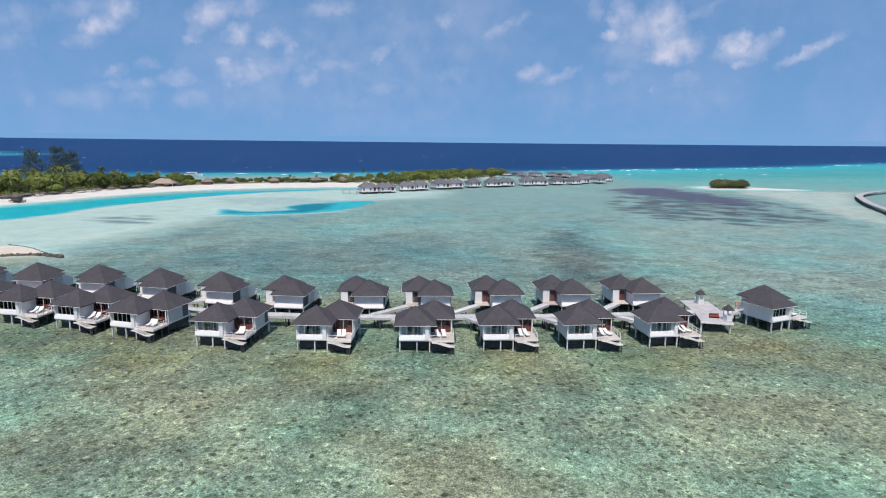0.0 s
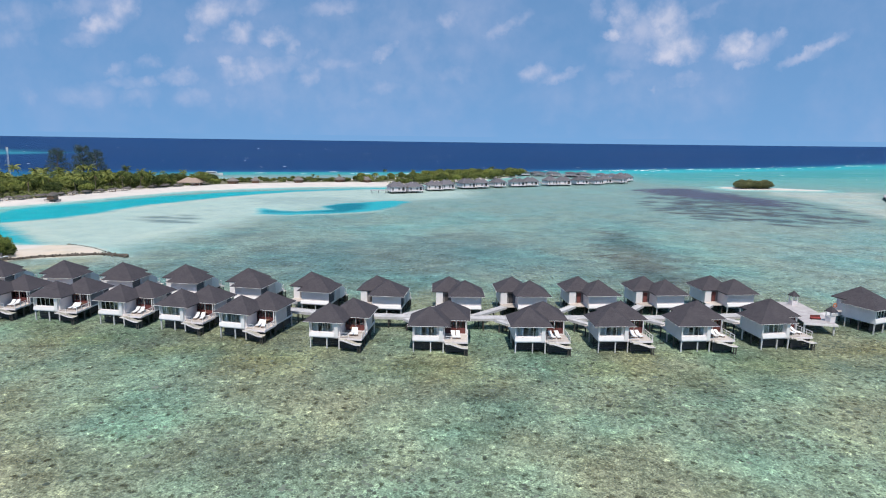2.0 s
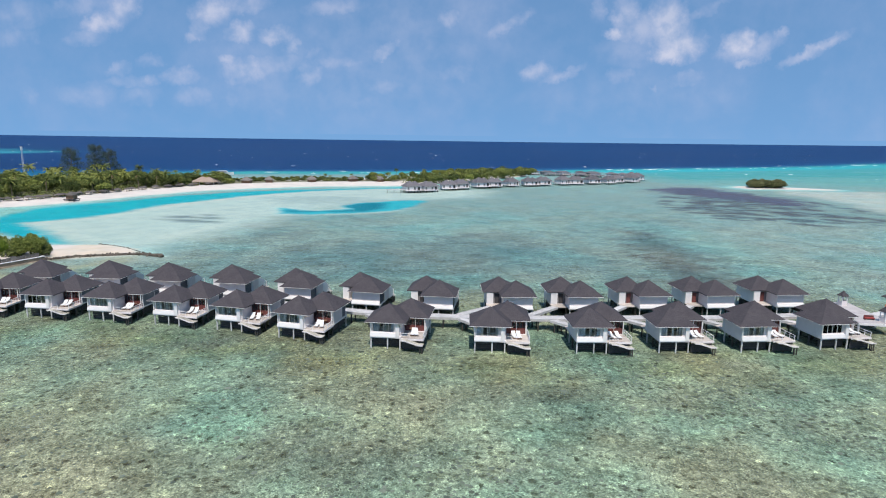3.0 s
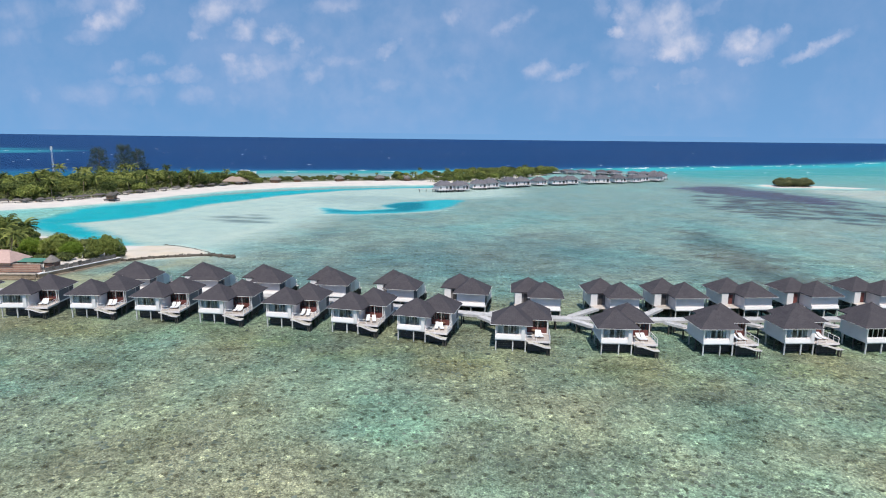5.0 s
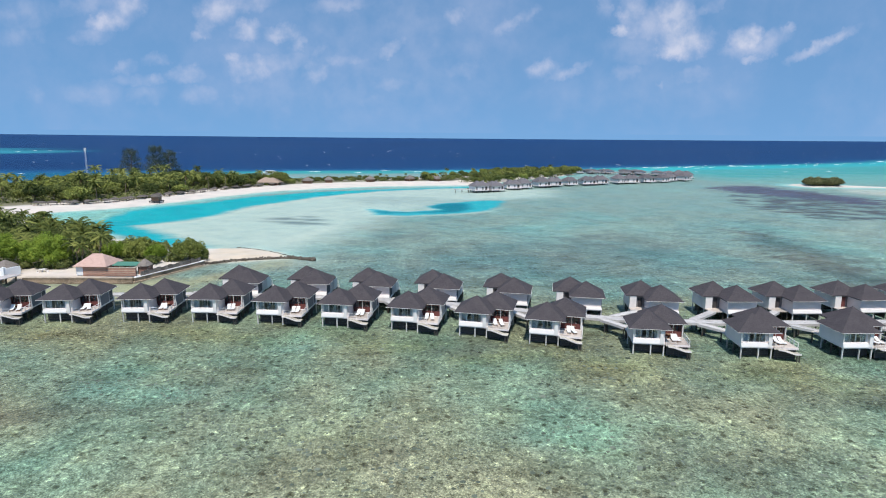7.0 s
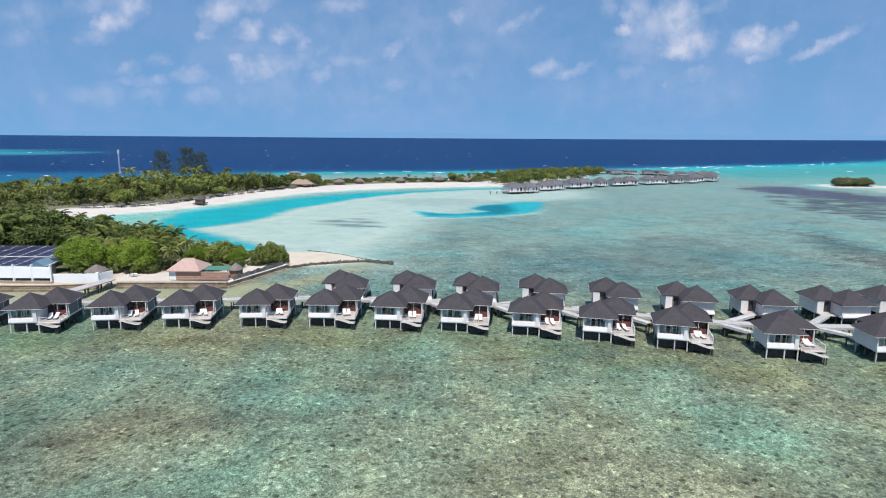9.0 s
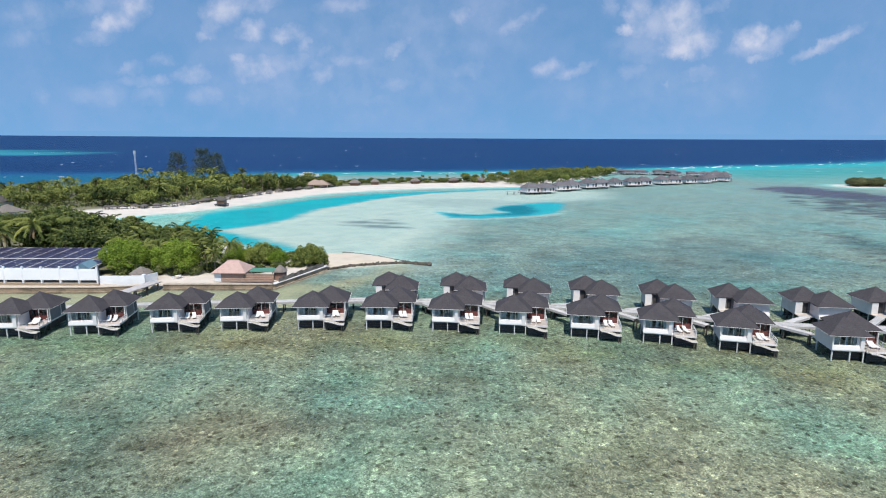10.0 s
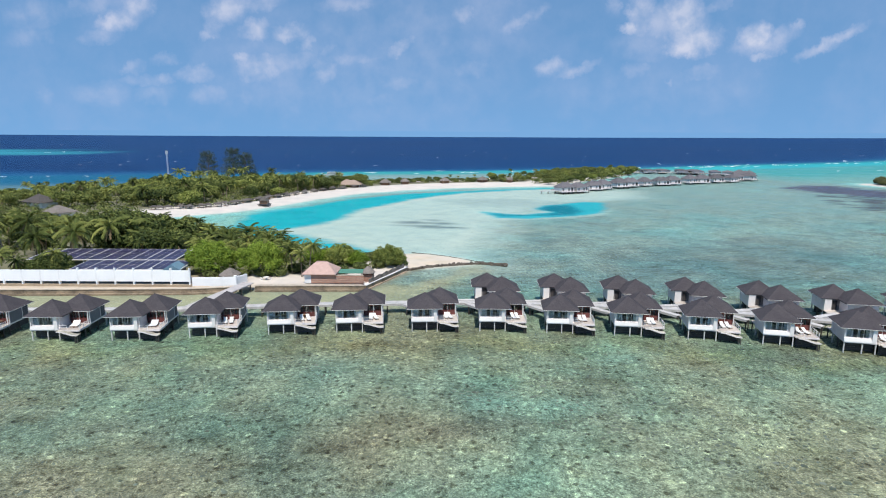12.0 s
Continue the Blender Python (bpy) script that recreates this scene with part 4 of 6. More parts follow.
    p("porch_post", Shape().box(7.25, 2.98, FLOOR - 0.1, 7.3, 3.08, EAVE - 0.16), TRIM)
    # terrace with rails and steps down to the water
    deck = p("terrace", Shape().box(5.3, -0.75, FLOOR - 0.22, 9.25, 3.2, FLOOR - 0.06), DECK, note="weathered grey timber terrace")
    p("deck_edge", Shape().box(5.32, -0.82, FLOOR - 0.34, 9.3, -0.75, FLOOR - 0.04).box(9.25, -0.8, FLOOR - 0.34, 9.32, 3.2, FLOOR - 0.04), WHITE, deck)
    p("joist", Shape().box(7.2, -0.5, FLOOR - 0.46, 7.34, 3.2, FLOOR - 0.22), DARKBEAM, deck)
    for x, y in ((6.0, -0.3), (7.6, -0.3), (9.0, -0.3), (7.6, 1.5), (9.0, 1.6)):
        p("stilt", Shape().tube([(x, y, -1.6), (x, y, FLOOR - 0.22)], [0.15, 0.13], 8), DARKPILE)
    # nearly closed dark boards added to give the black shade beneath the villa
    skirt, apron = Shape(), Shape()
    for k in range(5):
        skirt.box(5.5, -0.42, -0.1 + 0.34 * k, 9.15, -0.36, 0.2 + 0.34 * k)
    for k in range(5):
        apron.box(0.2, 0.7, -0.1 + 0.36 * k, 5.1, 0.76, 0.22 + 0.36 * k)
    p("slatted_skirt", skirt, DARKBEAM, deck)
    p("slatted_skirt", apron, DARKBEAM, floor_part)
    p("brace", Shape().beam((0.3, 2.7, 0.1), (1.9, 2.7, FLOOR - 0.5), 0.1, 0.12), DARKPILE, floor_part)
    rail = p("railing", Shape().beam((9.25, -0.6, FLOOR + 0.82), (9.25, 3.3, FLOOR + 0.82), 0.08, 0.07), TRIM)
    p("mid_rail", Shape().beam((9.25, -0.6, FLOOR + 0.4), (9.25, 3.3, FLOOR + 0.4), 0.05, 0.05), TRIM, rail)
    for y in (-0.6, 0.7, 2.0, 3.26):
        p("rail_post", Shape().box(9.2, y - 0.04, FLOOR - 0.06, 9.3, y + 0.04, FLOOR + 0.85), TRIM, rail)
    gx0, gx1, gy = 5.42, 7.0, -0.71
    p("front_rail", Shape().tube([(gx0, gy, FLOOR - 0.06), (gx0, gy, FLOOR + 0.84), (gx1, gy, FLOOR + 0.84), (gx1, gy, FLOOR - 0.06)], [0.045] * 4, 6), TRIM, rail)
    p("front_mid_rail", Shape().beam((gx0, gy, FLOOR + 0.4), (gx1, gy, FLOOR + 0.4), 0.05, 0.05), TRIM, rail)
    # the white stringer runs level, down and level again, past broad treads
    bend = [(5.55, FLOOR - 0.2), (6.35, FLOOR - 0.26), (8.35, 1.0), (9.35, 0.98)]
    stair = p("stair", Shape().add([(x, y, z + dz) for x, z in bend for y, dz in ((-1.86, 0.0), (-1.78, 0.0), (-1.78, 0.2), (-1.86, 0.2))],
      [(4 * i + j, 4 * i + (j + 1) % 4, 4 * i + 4 + (j + 1) % 4, 4 * i + 4 + j) for i in range(3) for j in range(4)] + [(3, 2, 1, 0), (12, 13, 14, 15)]), WHITE, note="timber steps with a white stringer down to the water")
    p("upper_landing", Shape().box(5.55, -1.77, FLOOR - 0.16, 6.4, -0.63, FLOOR - 0.08), TREAD, stair)
    for i in range(7):
        f = (i + 0.5) / 7
        p("step", Shape().box(6.4 + 2.0 * f - 0.18, -1.77, FLOOR - 0.16 - 0.68 * f, 6.4 + 2.0 * f + 0.18, -0.63, FLOOR - 0.1 - 0.68 * f), TREAD, stair)
    p("lower_landing", Shape().box(8.4, -1.77, 1.0, 9.35, -0.63, 1.12), TREAD, stair)
    for x, y in ((9.2, -0.8), (9.2, -1.55), (8.8, -1.55)):
        p("stilt", Shape().tube([(x, y, -0.62), (x, y, 0.98)], [0.11, 0.1], 8), DARKPILE)
    # entrance side
    p("entrance_deck", Shape().box(-0.1, 5.6, FLOOR - 0.2, 3.0, 8.3, FLOOR - 0.05), DECK)
    for x, y in ((0.2, 8.1), (2.8, 8.1)):
        p("stilt", Shape().tube([(x, y, -1.6), (x, y, FLOOR - 0.2)], [0.15, 0.13], 8), DARKPILE)
    p("entrance_block", Shape().box(-0.02, 5.502, FLOOR - 0.1, 1.35, 6.1, EAVE - 0.17), TRIM)
    # dark panel and plain dark door stand in for the recess's shade
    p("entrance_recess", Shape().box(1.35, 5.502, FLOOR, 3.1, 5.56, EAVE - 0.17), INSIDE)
    p("entrance_door", Shape().box(1.75, 5.562, FLOOR, 2.6, 5.62, FLOOR + 2.05), REDWOOD if door else DARKBEAM, note="red-brown entrance door" if door else "")
    return v


def sun_lounger():
    """A timber lounger with a folded-up back and a white cushion; it lies along y, head at the back."""
    t = thing("sun_lounger", "white cushioned timber sun lounger on a villa terrace", "lounger", "terrace loungers")
    part("frame", Shape().box(-0.33, 0, 0.22, 0.33, 1.25, 0.3).beam((-0.3, 1.25, 0.24), (-0.3, 1.95, 0.74), 0.06, 0.06).beam((0.3, 1.25, 0.24), (0.3, 1.95, 0.74), 0.06, 0.06), FRAMEWOOD, t)
    for x, y in ((-0.28, 0.1), (0.28, 0.1), (-0.28, 1.2), (0.28, 1.2)):
        part("leg", Shape().box(x - 0.04, y - 0.04, 0, x + 0.04, y + 0.04, 0.24), FRAMEWOOD, t)
    part("mattress", Shape().box(-0.34, -0.02, 0.3, 0.34, 1.27, 0.43), CUSHION, t)
    part("back_cushion", Shape().beam((0, 1.22, 0.32), (0, 1.98, 0.84), 0.68, 0.14, (0, -0.3, 0.95)), CUSHION, t)
    return t


FRONT_ROW = [(-243.5, 106.4, 2), (-228.3, 107.0, 2), (-213.0, 107.7, 2), (-198.0, 107.9, 4), (-184.0, 109.7, 7), (-169.4, 111.9, 7), (-156.2, 113.2, 5), (-141.3, 114.3, 3), (-127.7, 114.8, -1),
             (-114.4, 113.9, -5), (-101.3, 112.5, -7), (-87.6, 110.6, -10), (-74.6, 107.8, -13), (-62.0, 103.9, -14), (-44.8, 99.1, -7), (-27.0, 97.5, -2), (-9.7, 97.6, 2), (4.6, 98.5, 3),
             (19.0, 99.2, 5), (33.8, 101.1, 8), (60.1, 110.6, 25)]
BACK_ROW = [(-125.0, 135.0, 0), (-109.4, 134.9, -3), (-95.0, 133.4, -6), (-80.2, 132.1, -8), (-65.0, 129.1, -11), (-50.4, 126.1, -10), (-36.0, 123.4, -6), (-20.8, 123.4, 1),
            (-7.6, 124.0, 3), (6.7, 125.2, 5), (21.0, 126.4, 5), (36.0, 127.8, 6)]

first_front = villa("white stilted villa with dark shingle roof and terrace over shallow water", "front row of villas", False)
shaded_front = villa("white stilted villa with shade-darkened side wall and dark shingle roof", "front row of villas", False, side_wall=SHADEDBOARD)
used = {True: False, False: False}
fronts = []
for row in FRONT_ROW:
    # western villas get the side wall with shade in its colour
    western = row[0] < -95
    source = shaded_front if western else first_front
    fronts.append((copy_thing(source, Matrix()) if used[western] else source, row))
    used[western] = True
for ob, (x, y, a) in fronts:
    ob.matrix_basis = pose(x, y, 0, 0, 0, a)
first_lounger = sun_lounger()
used_lounger = False
for i, (ob, (x, y, a)) in enumerate(fronts):
    base = pose(x, y, 0, 0, 0, a)
    for k, (lx, ly, turn) in enumerate(((6.9 + 0.2 * math.sin(i), 0.55, 8 + 9 * math.sin(i * 1.7)), (7.9 + 0.2 * math.cos(i), 0.6, 14 + 9 * math.cos(i)))):
        m = base @ pose(lx, ly, FLOOR - 0.06, 0, 0, turn)
        if used_lounger:
            copy_thing(first_lounger, m)
        else:
            first_lounger.matrix_basis = m
            used_lounger = True
def terrace_table():
    """A round timber table."""
    t = thing("terrace_table", "small round brown timber table on a villa terrace", "table", "terrace tables")
    part("tabletop", Shape().tube([(0, 0, 0.66), (0, 0, 0.72)], [0.5, 0.5], 12), FRAMEWOOD, t)
    part("pedestal", Shape().tube([(0, 0, 0), (0, 0, 0.08), (0, 0, 0.66)], [0.3, 0.07, 0.07], 8), FRAMEWOOD, t)
    
    return t


first_table = terrace_table()
for i, (ob, (x, y, a)) in enumerate(fronts):
    m = pose(x, y, 0, 0, 0, a) @ pose(7.1 + 0.5 * math.sin(2.1 * i), 3.0 + 0.15 * math.cos(i), FLOOR - 0.06, 0, 0, 40 * i)
    if i == 0:
        first_table.matrix_basis = m
    else:
        copy_thing(first_table, m)
first_back = villa("white stilted villa with dark shingle roof facing the open lagoon", "back row of villas", True)
red_back = villa("white stilted villa with dark shingle roof and red-brown door", "back row of villas", True, True)
spare = {False: first_back, True: red_back}
for x, y, a in BACK_ROW:
    kind = x > 0
    m = pose(x, y, 0, 0, 0, a) @ pose(-2.7, 2.7, 0)
    if spare[kind] is not None:
        spare[kind].matrix_basis = m
        source = spare[kind]
        spare[kind] = None
        if kind:
            red_source = source
        else:
            white_source = source
    else:
        copy_thing(red_source if kind else white_source, m)


# ---- boardwalk ----
def smooth_line(points, n):
    """A line of n points a stretch through the given ones."""
    pts = [Vector(p) for p in points]
    out = []
    for i in range(len(pts) - 1):
        a, b, c, d = pts[max(i - 1, 0)], pts[i], pts[i + 1], pts[min(i + 2, len(pts) - 1)]
        for k in range(n):
            t = k / n
            out.append(0.5 * (2 * b + (c - a) * t + (2 * a - 5 * b + 4 * c - d) * t * t + (3 * b - a - 3 * c + d) * t ** 3))
    return out + [pts[-1]]


def ribbon(line, width, z0, z1):
    s = Shape()
    vv = []
    for i, p in enumerate(line):
        d = (line[min(i + 1, len(line) - 1)] - line[max(i - 1, 0)])
        q = Vector((-d.y, d.x, 0)).normalized() * width / 2
        for e, z in ((q, z0), (q, z1), (-q, z1), (-q, z0)):
            vv.append((p.x + e.x, p.y + e.y, z))
    ff = []
    for i in range(len(line) - 1):
        b = 4 * i
        for k in range(4):
            ff.append((b + k, b + (k + 1) % 4, b + 4 + (k + 1) % 4, b + 4 + k))
    ff += [(0, 1, 2, 3), (4 * len(line) - 1, 4 * len(line) - 2, 4 * len(line) - 3, 4 * len(line) - 4)]
    return s.add(vv, ff)


WALK_TOP = 1.9


def boardwalk(name, label, line, width, group="", boards=None):
    t = thing(name, label, "boardwalk", group, "structure" if name == "boardwalk" else "")
    part("deck", ribbon(line, width, WALK_TOP - 0.14, WALK_TOP), boards or WALKWAY, t)
    for sgn in (-1, 1):
        edge = []
        for i, p in enumerate(line):
            d = line[min(i + 1, len(line) - 1)] - line[max(i - 1, 0)]
            edge.append(p + Vector((-d.y, d.x, 0)).normalized() * sgn * (width / 2 - 0.05))
        part("edge_beam", ribbon(edge, 0.14, WALK_TOP - 0.4, WALK_TOP + 0.08), boards or WALKWAY, t)
    run, nxt = 0.0, 1.0
    for a, b in zip(line, line[1:]):
        seg = (b - a).length
        while nxt < run + seg:
            f = (nxt - run) / seg
            p = a.lerp(b, f)
            q = Vector((-(b - a).y, (b - a).x, 0)).normalized() * (width / 2 - 0.25)
            for e in (q, -q):
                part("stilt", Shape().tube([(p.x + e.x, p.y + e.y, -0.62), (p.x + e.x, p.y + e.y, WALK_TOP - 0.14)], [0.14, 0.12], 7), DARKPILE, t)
            part("cross_beam", Shape().beam((p.x + q.x, p.y + q.y, WALK_TOP - 0.5), (p.x - q.x, p.y - q.y, WALK_TOP - 0.5), 0.16, 0.3), DARKBEAM, t)
            nxt += 4.5
        run += seg
    return t


walk_pts = [(x + 1.0, y + 13.2) for x, y, a in FRONT_ROW[:-1]] + [(50.5, 117.0)]
walk_line = smooth_line([(x, y, 0) for x, y in walk_pts], 4)
boardwalk("boardwalk", "long bleached timber boardwalk on dark piles between villa rows", walk_line, 2.3)


def walk_y(x):
    for a, b in zip(walk_line, walk_line[1:]):
        if a.x <= x <= b.x:
            return a.y + (b.y - a.y) * (x - a.x) / (b.x - a.x)
    return walk_line[-1].y


for x, y, a in FRONT_ROW[:-1]:
    px = x + 1.2
    boardwalk("villa_bridge", "short timber bridge from the boardwalk to a villa door", [Vector((px - 3.2, walk_y(px - 3.2) - 1.2, 0)), Vector((px, y + 8.1, 0))], 1.4, "villa bridges")
for x, y, a in BACK_ROW:
    ex, ey = x - 2.0, y + 2.7 - 8.2
    boardwalk("villa_bridge", "slanting timber bridge from the boardwalk to a villa door", [Vector((ex - 6.5, walk_y(ex - 6.5) + 1.2, 0)), Vector((ex, ey, 0))], 1.4, "villa bridges")


# ---- end of the boardwalk ----
def gazebo(label, at):
    t = thing("gazebo", label, "gazebo", "boardwalk gazebos", at=at @ Matrix.Diagonal((0.6, 0.6, 0.9, 1)))
    part("roof", Shape().hip(-1.35, -1.35, 1.35, 1.35, 2.35, (0, 0, 3.5), 0.1), ROOF, t)
    for x in (-0.9, 0.9):
        for y in (-0.9, 0.9):
            part("post", Shape().box(x - 0.1, y - 0.1, 0, x + 0.1, y + 0.1, 2.3), TRIM, t)
    part("front_panel", Shape().box(-0.8, -0.95, 0, 0.8, -0.85, 1.15), PANEL, t)
    part("side_panel", Shape().box(-0.95, -0.8, 0, -0.85, 0.8, 1.15), PANEL, t)
    part("side_panel", Shape().box(0.85, -0.8, 0, 0.95, 0.8, 1.15), PANEL, t)
    return t


platform = thing("platform", "wide bleached timber landing at the boardwalk end on white piles", "platform", kind="structure")
part("deck", ribbon([Vector((49.4, 109.5, 0)), Vector((50.6, 115.5, 0)), Vector((51.2, 125.0, 0))], 5.8, WALK_TOP - 0.12, WALK_TOP + 0.02), PIERDECK, platform)
part("edge_beam", Shape().beam((46.5, 110.0, WALK_TOP - 0.4), (52.3, 108.9, WALK_TOP - 0.4), 0.16, 0.4), TRIM, platform)
for x, y in ((46.8, 110.3), (51.9, 109.4), (48.2, 115.4), (53.1, 114.6), (49.0, 124.2), (53.4, 124.6)):
    part("stilt", Shape().box(x - 0.14, y - 0.14, -0.62, x + 0.14, y + 0.14, WALK_TOP - 0.12), PILE, platform)
boardwalk("villa_bridge", "timber bridge from the landing to the end villa", [Vector((53.0, 115.5, 0)), Vector((57.5, 117.6, 0))], 1.8, "villa bridges")
gazebo("small white gazebo with dark pyramid roof at the landing", pose(51.5, 122.6, WALK_TOP + 0.02, 0, 0, 6))
gazebo("small white gazebo with dark pyramid roof beside a red bench", pose(51.9, 110.8, WALK_TOP + 0.02, 0, 0, 14))
bench = thing("bench", "red cushioned timber bench on the landing", "bench", at=pose(50.0, 112.2, WALK_TOP + 0.02, 0, 0, -8) @ Matrix.Diagonal((0.8, 0.8, 0.85, 1)))
part("seat", Shape().box(-1.1, -0.3, 0.3, 1.1, 0.35, 0.5), RED, bench)
part("backrest", Shape().box(-1.1, 0.35, 0.0, 1.1, 0.5, 0.95), REDWOOD, bench)
for x in (-1.0, 1.0):
    part("leg", Shape().box(x - 0.06, -0.25, 0, x + 0.06, 0.3, 0.3), REDWOOD, bench)
buoy = thing("life_ring", "orange life ring on a post by the end villa", "life ring", at=pose(56.2, 116.4, WALK_TOP) @ Matrix.Diagonal((0.8, 0.8, 0.88, 1)))
part("post", Shape().box(-0.06, -0.06, -0.3, 0.06, 0.06, 2.4), TRIM, buoy)
ring = Shape()
ring.tube([(0.42 * math.cos(a), -0.12, 2.0 + 0.42 * math.sin(a)) for a in [2 * math.pi * k / 16 for k in range(17)]], [0.11] * 17, 6, False)
part("ring", ring, ORANGE, buoy)


# ---- shore works on the near island ----
def stone_shape(r, seed):
    rnd = random.Random(seed)
    bm = bmesh.new()
    bmesh.ops.create_icosphere(bm, subdivisions=1, radius=r)
    for q in bm.verts:
        q.co *= rnd.uniform(0.75, 1.2)
        q.co.z *= 0.75
    s = Shape()
    s.add([tuple(q.co) for q in bm.verts], [tuple(w.index for w in f.verts) for f in bm.faces])
    bm.free()
    return s


sea_wall = thing("sea_wall", "stained tan concrete sea wall with pale coping", "sea wall", kind="structure")
WALL_RUNS = [[(-262, 138.6), (-225, 139.8), (-197, 141.0), (-186.5, 143.2)], [(-182.0, 144.2), (-168, 144.6), (-155, 145.0)], [(-155, 145.0), (-150.3, 156), (-146, 166.5)]]
for run in WALL_RUNS:
    line = [Vector((x, y, 0)) for x, y in run]
    part("wall", ribbon(line, 1.0, -1.2, 1.15), CONCRETE, sea_wall)
    part("coping", ribbon(line, 1.3, 1.153, 1.32), TRIM if run is WALL_RUNS[2] else COPING, sea_wall)
    part("ledge", ribbon([p + Vector((0.15, -0.9, 0)) for p in line], 0.9, -1.2, 0.28), CONCRETE, sea_wall)
pier = thing("pier", "short timber pier from the island to the boardwalk", "pier", kind="structure")
part("deck", Shape().beam((-183.8, 144.5, 1.75), (-189.6, 121.4, 1.75), 3.0, 0.2), PIERDECK, pier)
for k in range(6):
    f = (k + 0.4) / 6
    for e in (-1.3, 1.3):
        x, y = -183.8 - 5.8 * f + e, 144.5 - 23.1 * f
        part("stilt", Shape().tube([(x, y, -0.62), (x, y, 1.75)], [0.2, 0.18], 8), DARKPILE, pier)

compound = thing("compound_wall", "long white plastered wall on posts with an open slot below", "wall")
part("wall_panel", Shape().box(-262, 143.5, 2.25, -197.9, 143.9, 5.05), PLASTER, compound)
part("plinth", Shape().box(-262, 143.2, 0.4, -197.6, 144.4, 1.5), CONCRETE, compound)
part("slot_back", Shape().box(-262, 145.6, 1.2, -198.2, 145.8, 3.0), INSIDE, compound)
for k in range(14):
    x = -258.3 + 4.63 * k
    part("post", Shape().box(x - 0.2, 143.47, 1.5, x + 0.2, 144.02, 5.65 if k > 6 else 5.05), PLASTER, compound)
low_wall = thing("low_wall", "lower white plastered wall beside the pier", "wall")
part("wall_panel", Shape().beam((-197.6, 143.9, 0.6), (-187.0, 144.6, 0.6), 0.35, 2.65), PLASTER, low_wall)
part("gate_pier", Shape().box(-187.4, 144.2, 0.6, -186.7, 145.0, 3.6), PLASTER, low_wall)
part("gate_wall", Shape().beam((-186.8, 144.8, 0.6), (-185.4, 148.2, 0.6), 0.3, 2.7), PLASTER, low_wall)


# ---- solar roof ----
SOLAR_PITCH = 4.05


def solar_block(name, x0, y0, z0, cols, depth, slope, label):
    t = thing(name, label, "solar array", "solar arrays", at=pose(x0, y0, z0, slope, 0, 0))
    part("rack", Shape().box(-0.1, 0, -0.25, cols * SOLAR_PITCH + 0.1, depth, -0.06), TRIM, t)
    for k in range(int(cols * SOLAR_PITCH / 8) + 1):
        part("support", Shape().box(8 * k + 0.2, 0.4, -4.4, 8 * k + 0.5, 0.7, -0.25), ALU, t)
        part("support", Shape().box(8 * k + 0.2, depth - 0.7, -5.6, 8 * k + 0.5, depth - 0.4, -0.25), ALU, t)
    w, h = 1.76, (depth - 0.2) / 2
    pan = mesh_of("panel", Shape().box(0, 0, -0.05, w, h / 2 - 0.2, 0.0), SOLAR)
    for c in range(cols):
        for k in range(2):
            for r in range(4):
                ob = part("panel", pan, None, t)
                ob.location = (c * SOLAR_PITCH + 0.2 + k * (w + 0.16), 0.14 + (r // 2) * h + (r % 2) * (h / 2 - 0.05), 0)
    return t


solar_block("solar_array", -231.0, 148.4, 4.25, 7, 9.2, 3.0, "dark blue solar panels on a low metal rack")
solar_block("solar_array", -248.6, 158.2, 4.75, 10, 12.0, 3.2, "dark blue solar panels on a raised metal rack")
shed = thing("shed", "small shed with a blue-grey sheet gable roof behind the white wall", "shed", at=pose(-204.8, 148.6, 1.2))
part("body", Shape().box(-2.0, 0, 0, 2.0, 4.0, 2.9), INSIDE, shed)
part("roof", Shape().add([(-2.3, -0.3, 2.9), (2.3, -0.3, 2.9), (2.3, 4.3, 2.9), (-2.3, 4.3, 2.9), (0, -0.3, 4.4), (0, 4.3, 4.4)], [(0, 1, 4), (1, 2, 5, 4), (2, 3, 5), (3, 0, 4, 5), (3, 2, 1, 0)]), SHEDROOF, shed)

# ---- pink-roofed house, green lean-to, kiosks ----
house = thing("house", "low house with pale pink hip roof and red block wall", "house", at=pose(-170.4, 147.0, 1.2))
part("white_wall", Shape().box(0, 0, 0, 1.7, 6.0, 2.4), PLASTER, house)
part("block_wall", Shape().box(1.7, -0.05, 0, 7.6, 6.0, 2.3), BRICKWALL, house)
for k in range(4):
    part("block_course", Shape().box(1.75, -0.09, 0.35 + 0.5 * k, 7.6, -0.052, 0.43 + 0.5 * k), COPING, house)
part("roof", Shape().add([(x, y, z) for z in (2.31, 2.45) for x, y in ((-0.5, -0.7), (8.1, -0.7), (8.1, 7.6), (-0.5, 7.6))] + [(2.5, 3.4, 4.95), (5.2, 3.4, 4.95)],
     [(3, 2, 1, 0), (0, 1, 5, 4), (1, 2, 6, 5), (2, 3, 7, 6), (3, 0, 4, 7), (4, 5, 9, 8), (5, 6, 9), (6, 7, 8, 9), (7, 4, 8)]), PINKROOF, house)
part("ridge", Shape().beam((2.5, 3.4, 4.93), (5.2, 3.4, 4.93), 0.24, 0.1), PINKROOF, house)
yard = thing("yard_wall", "red block yard wall with white capping", "wall", at=pose(-162.78, 147.0, 1.2))
part("wall_panel", Shape().box(0, -0.05, 0, 7.4, 0.25, 2.0), BRICKWALL, yard)
part("capping", Shape().box(0, -0.1, 2.003, 7.45, 0.3, 2.12), COPING, yard)
for k in range(3):
    part("block_course", Shape().box(0, -0.09, 0.35 + 0.5 * k, 7.4, -0.052, 0.43 + 0.5 * k), COPING, yard)
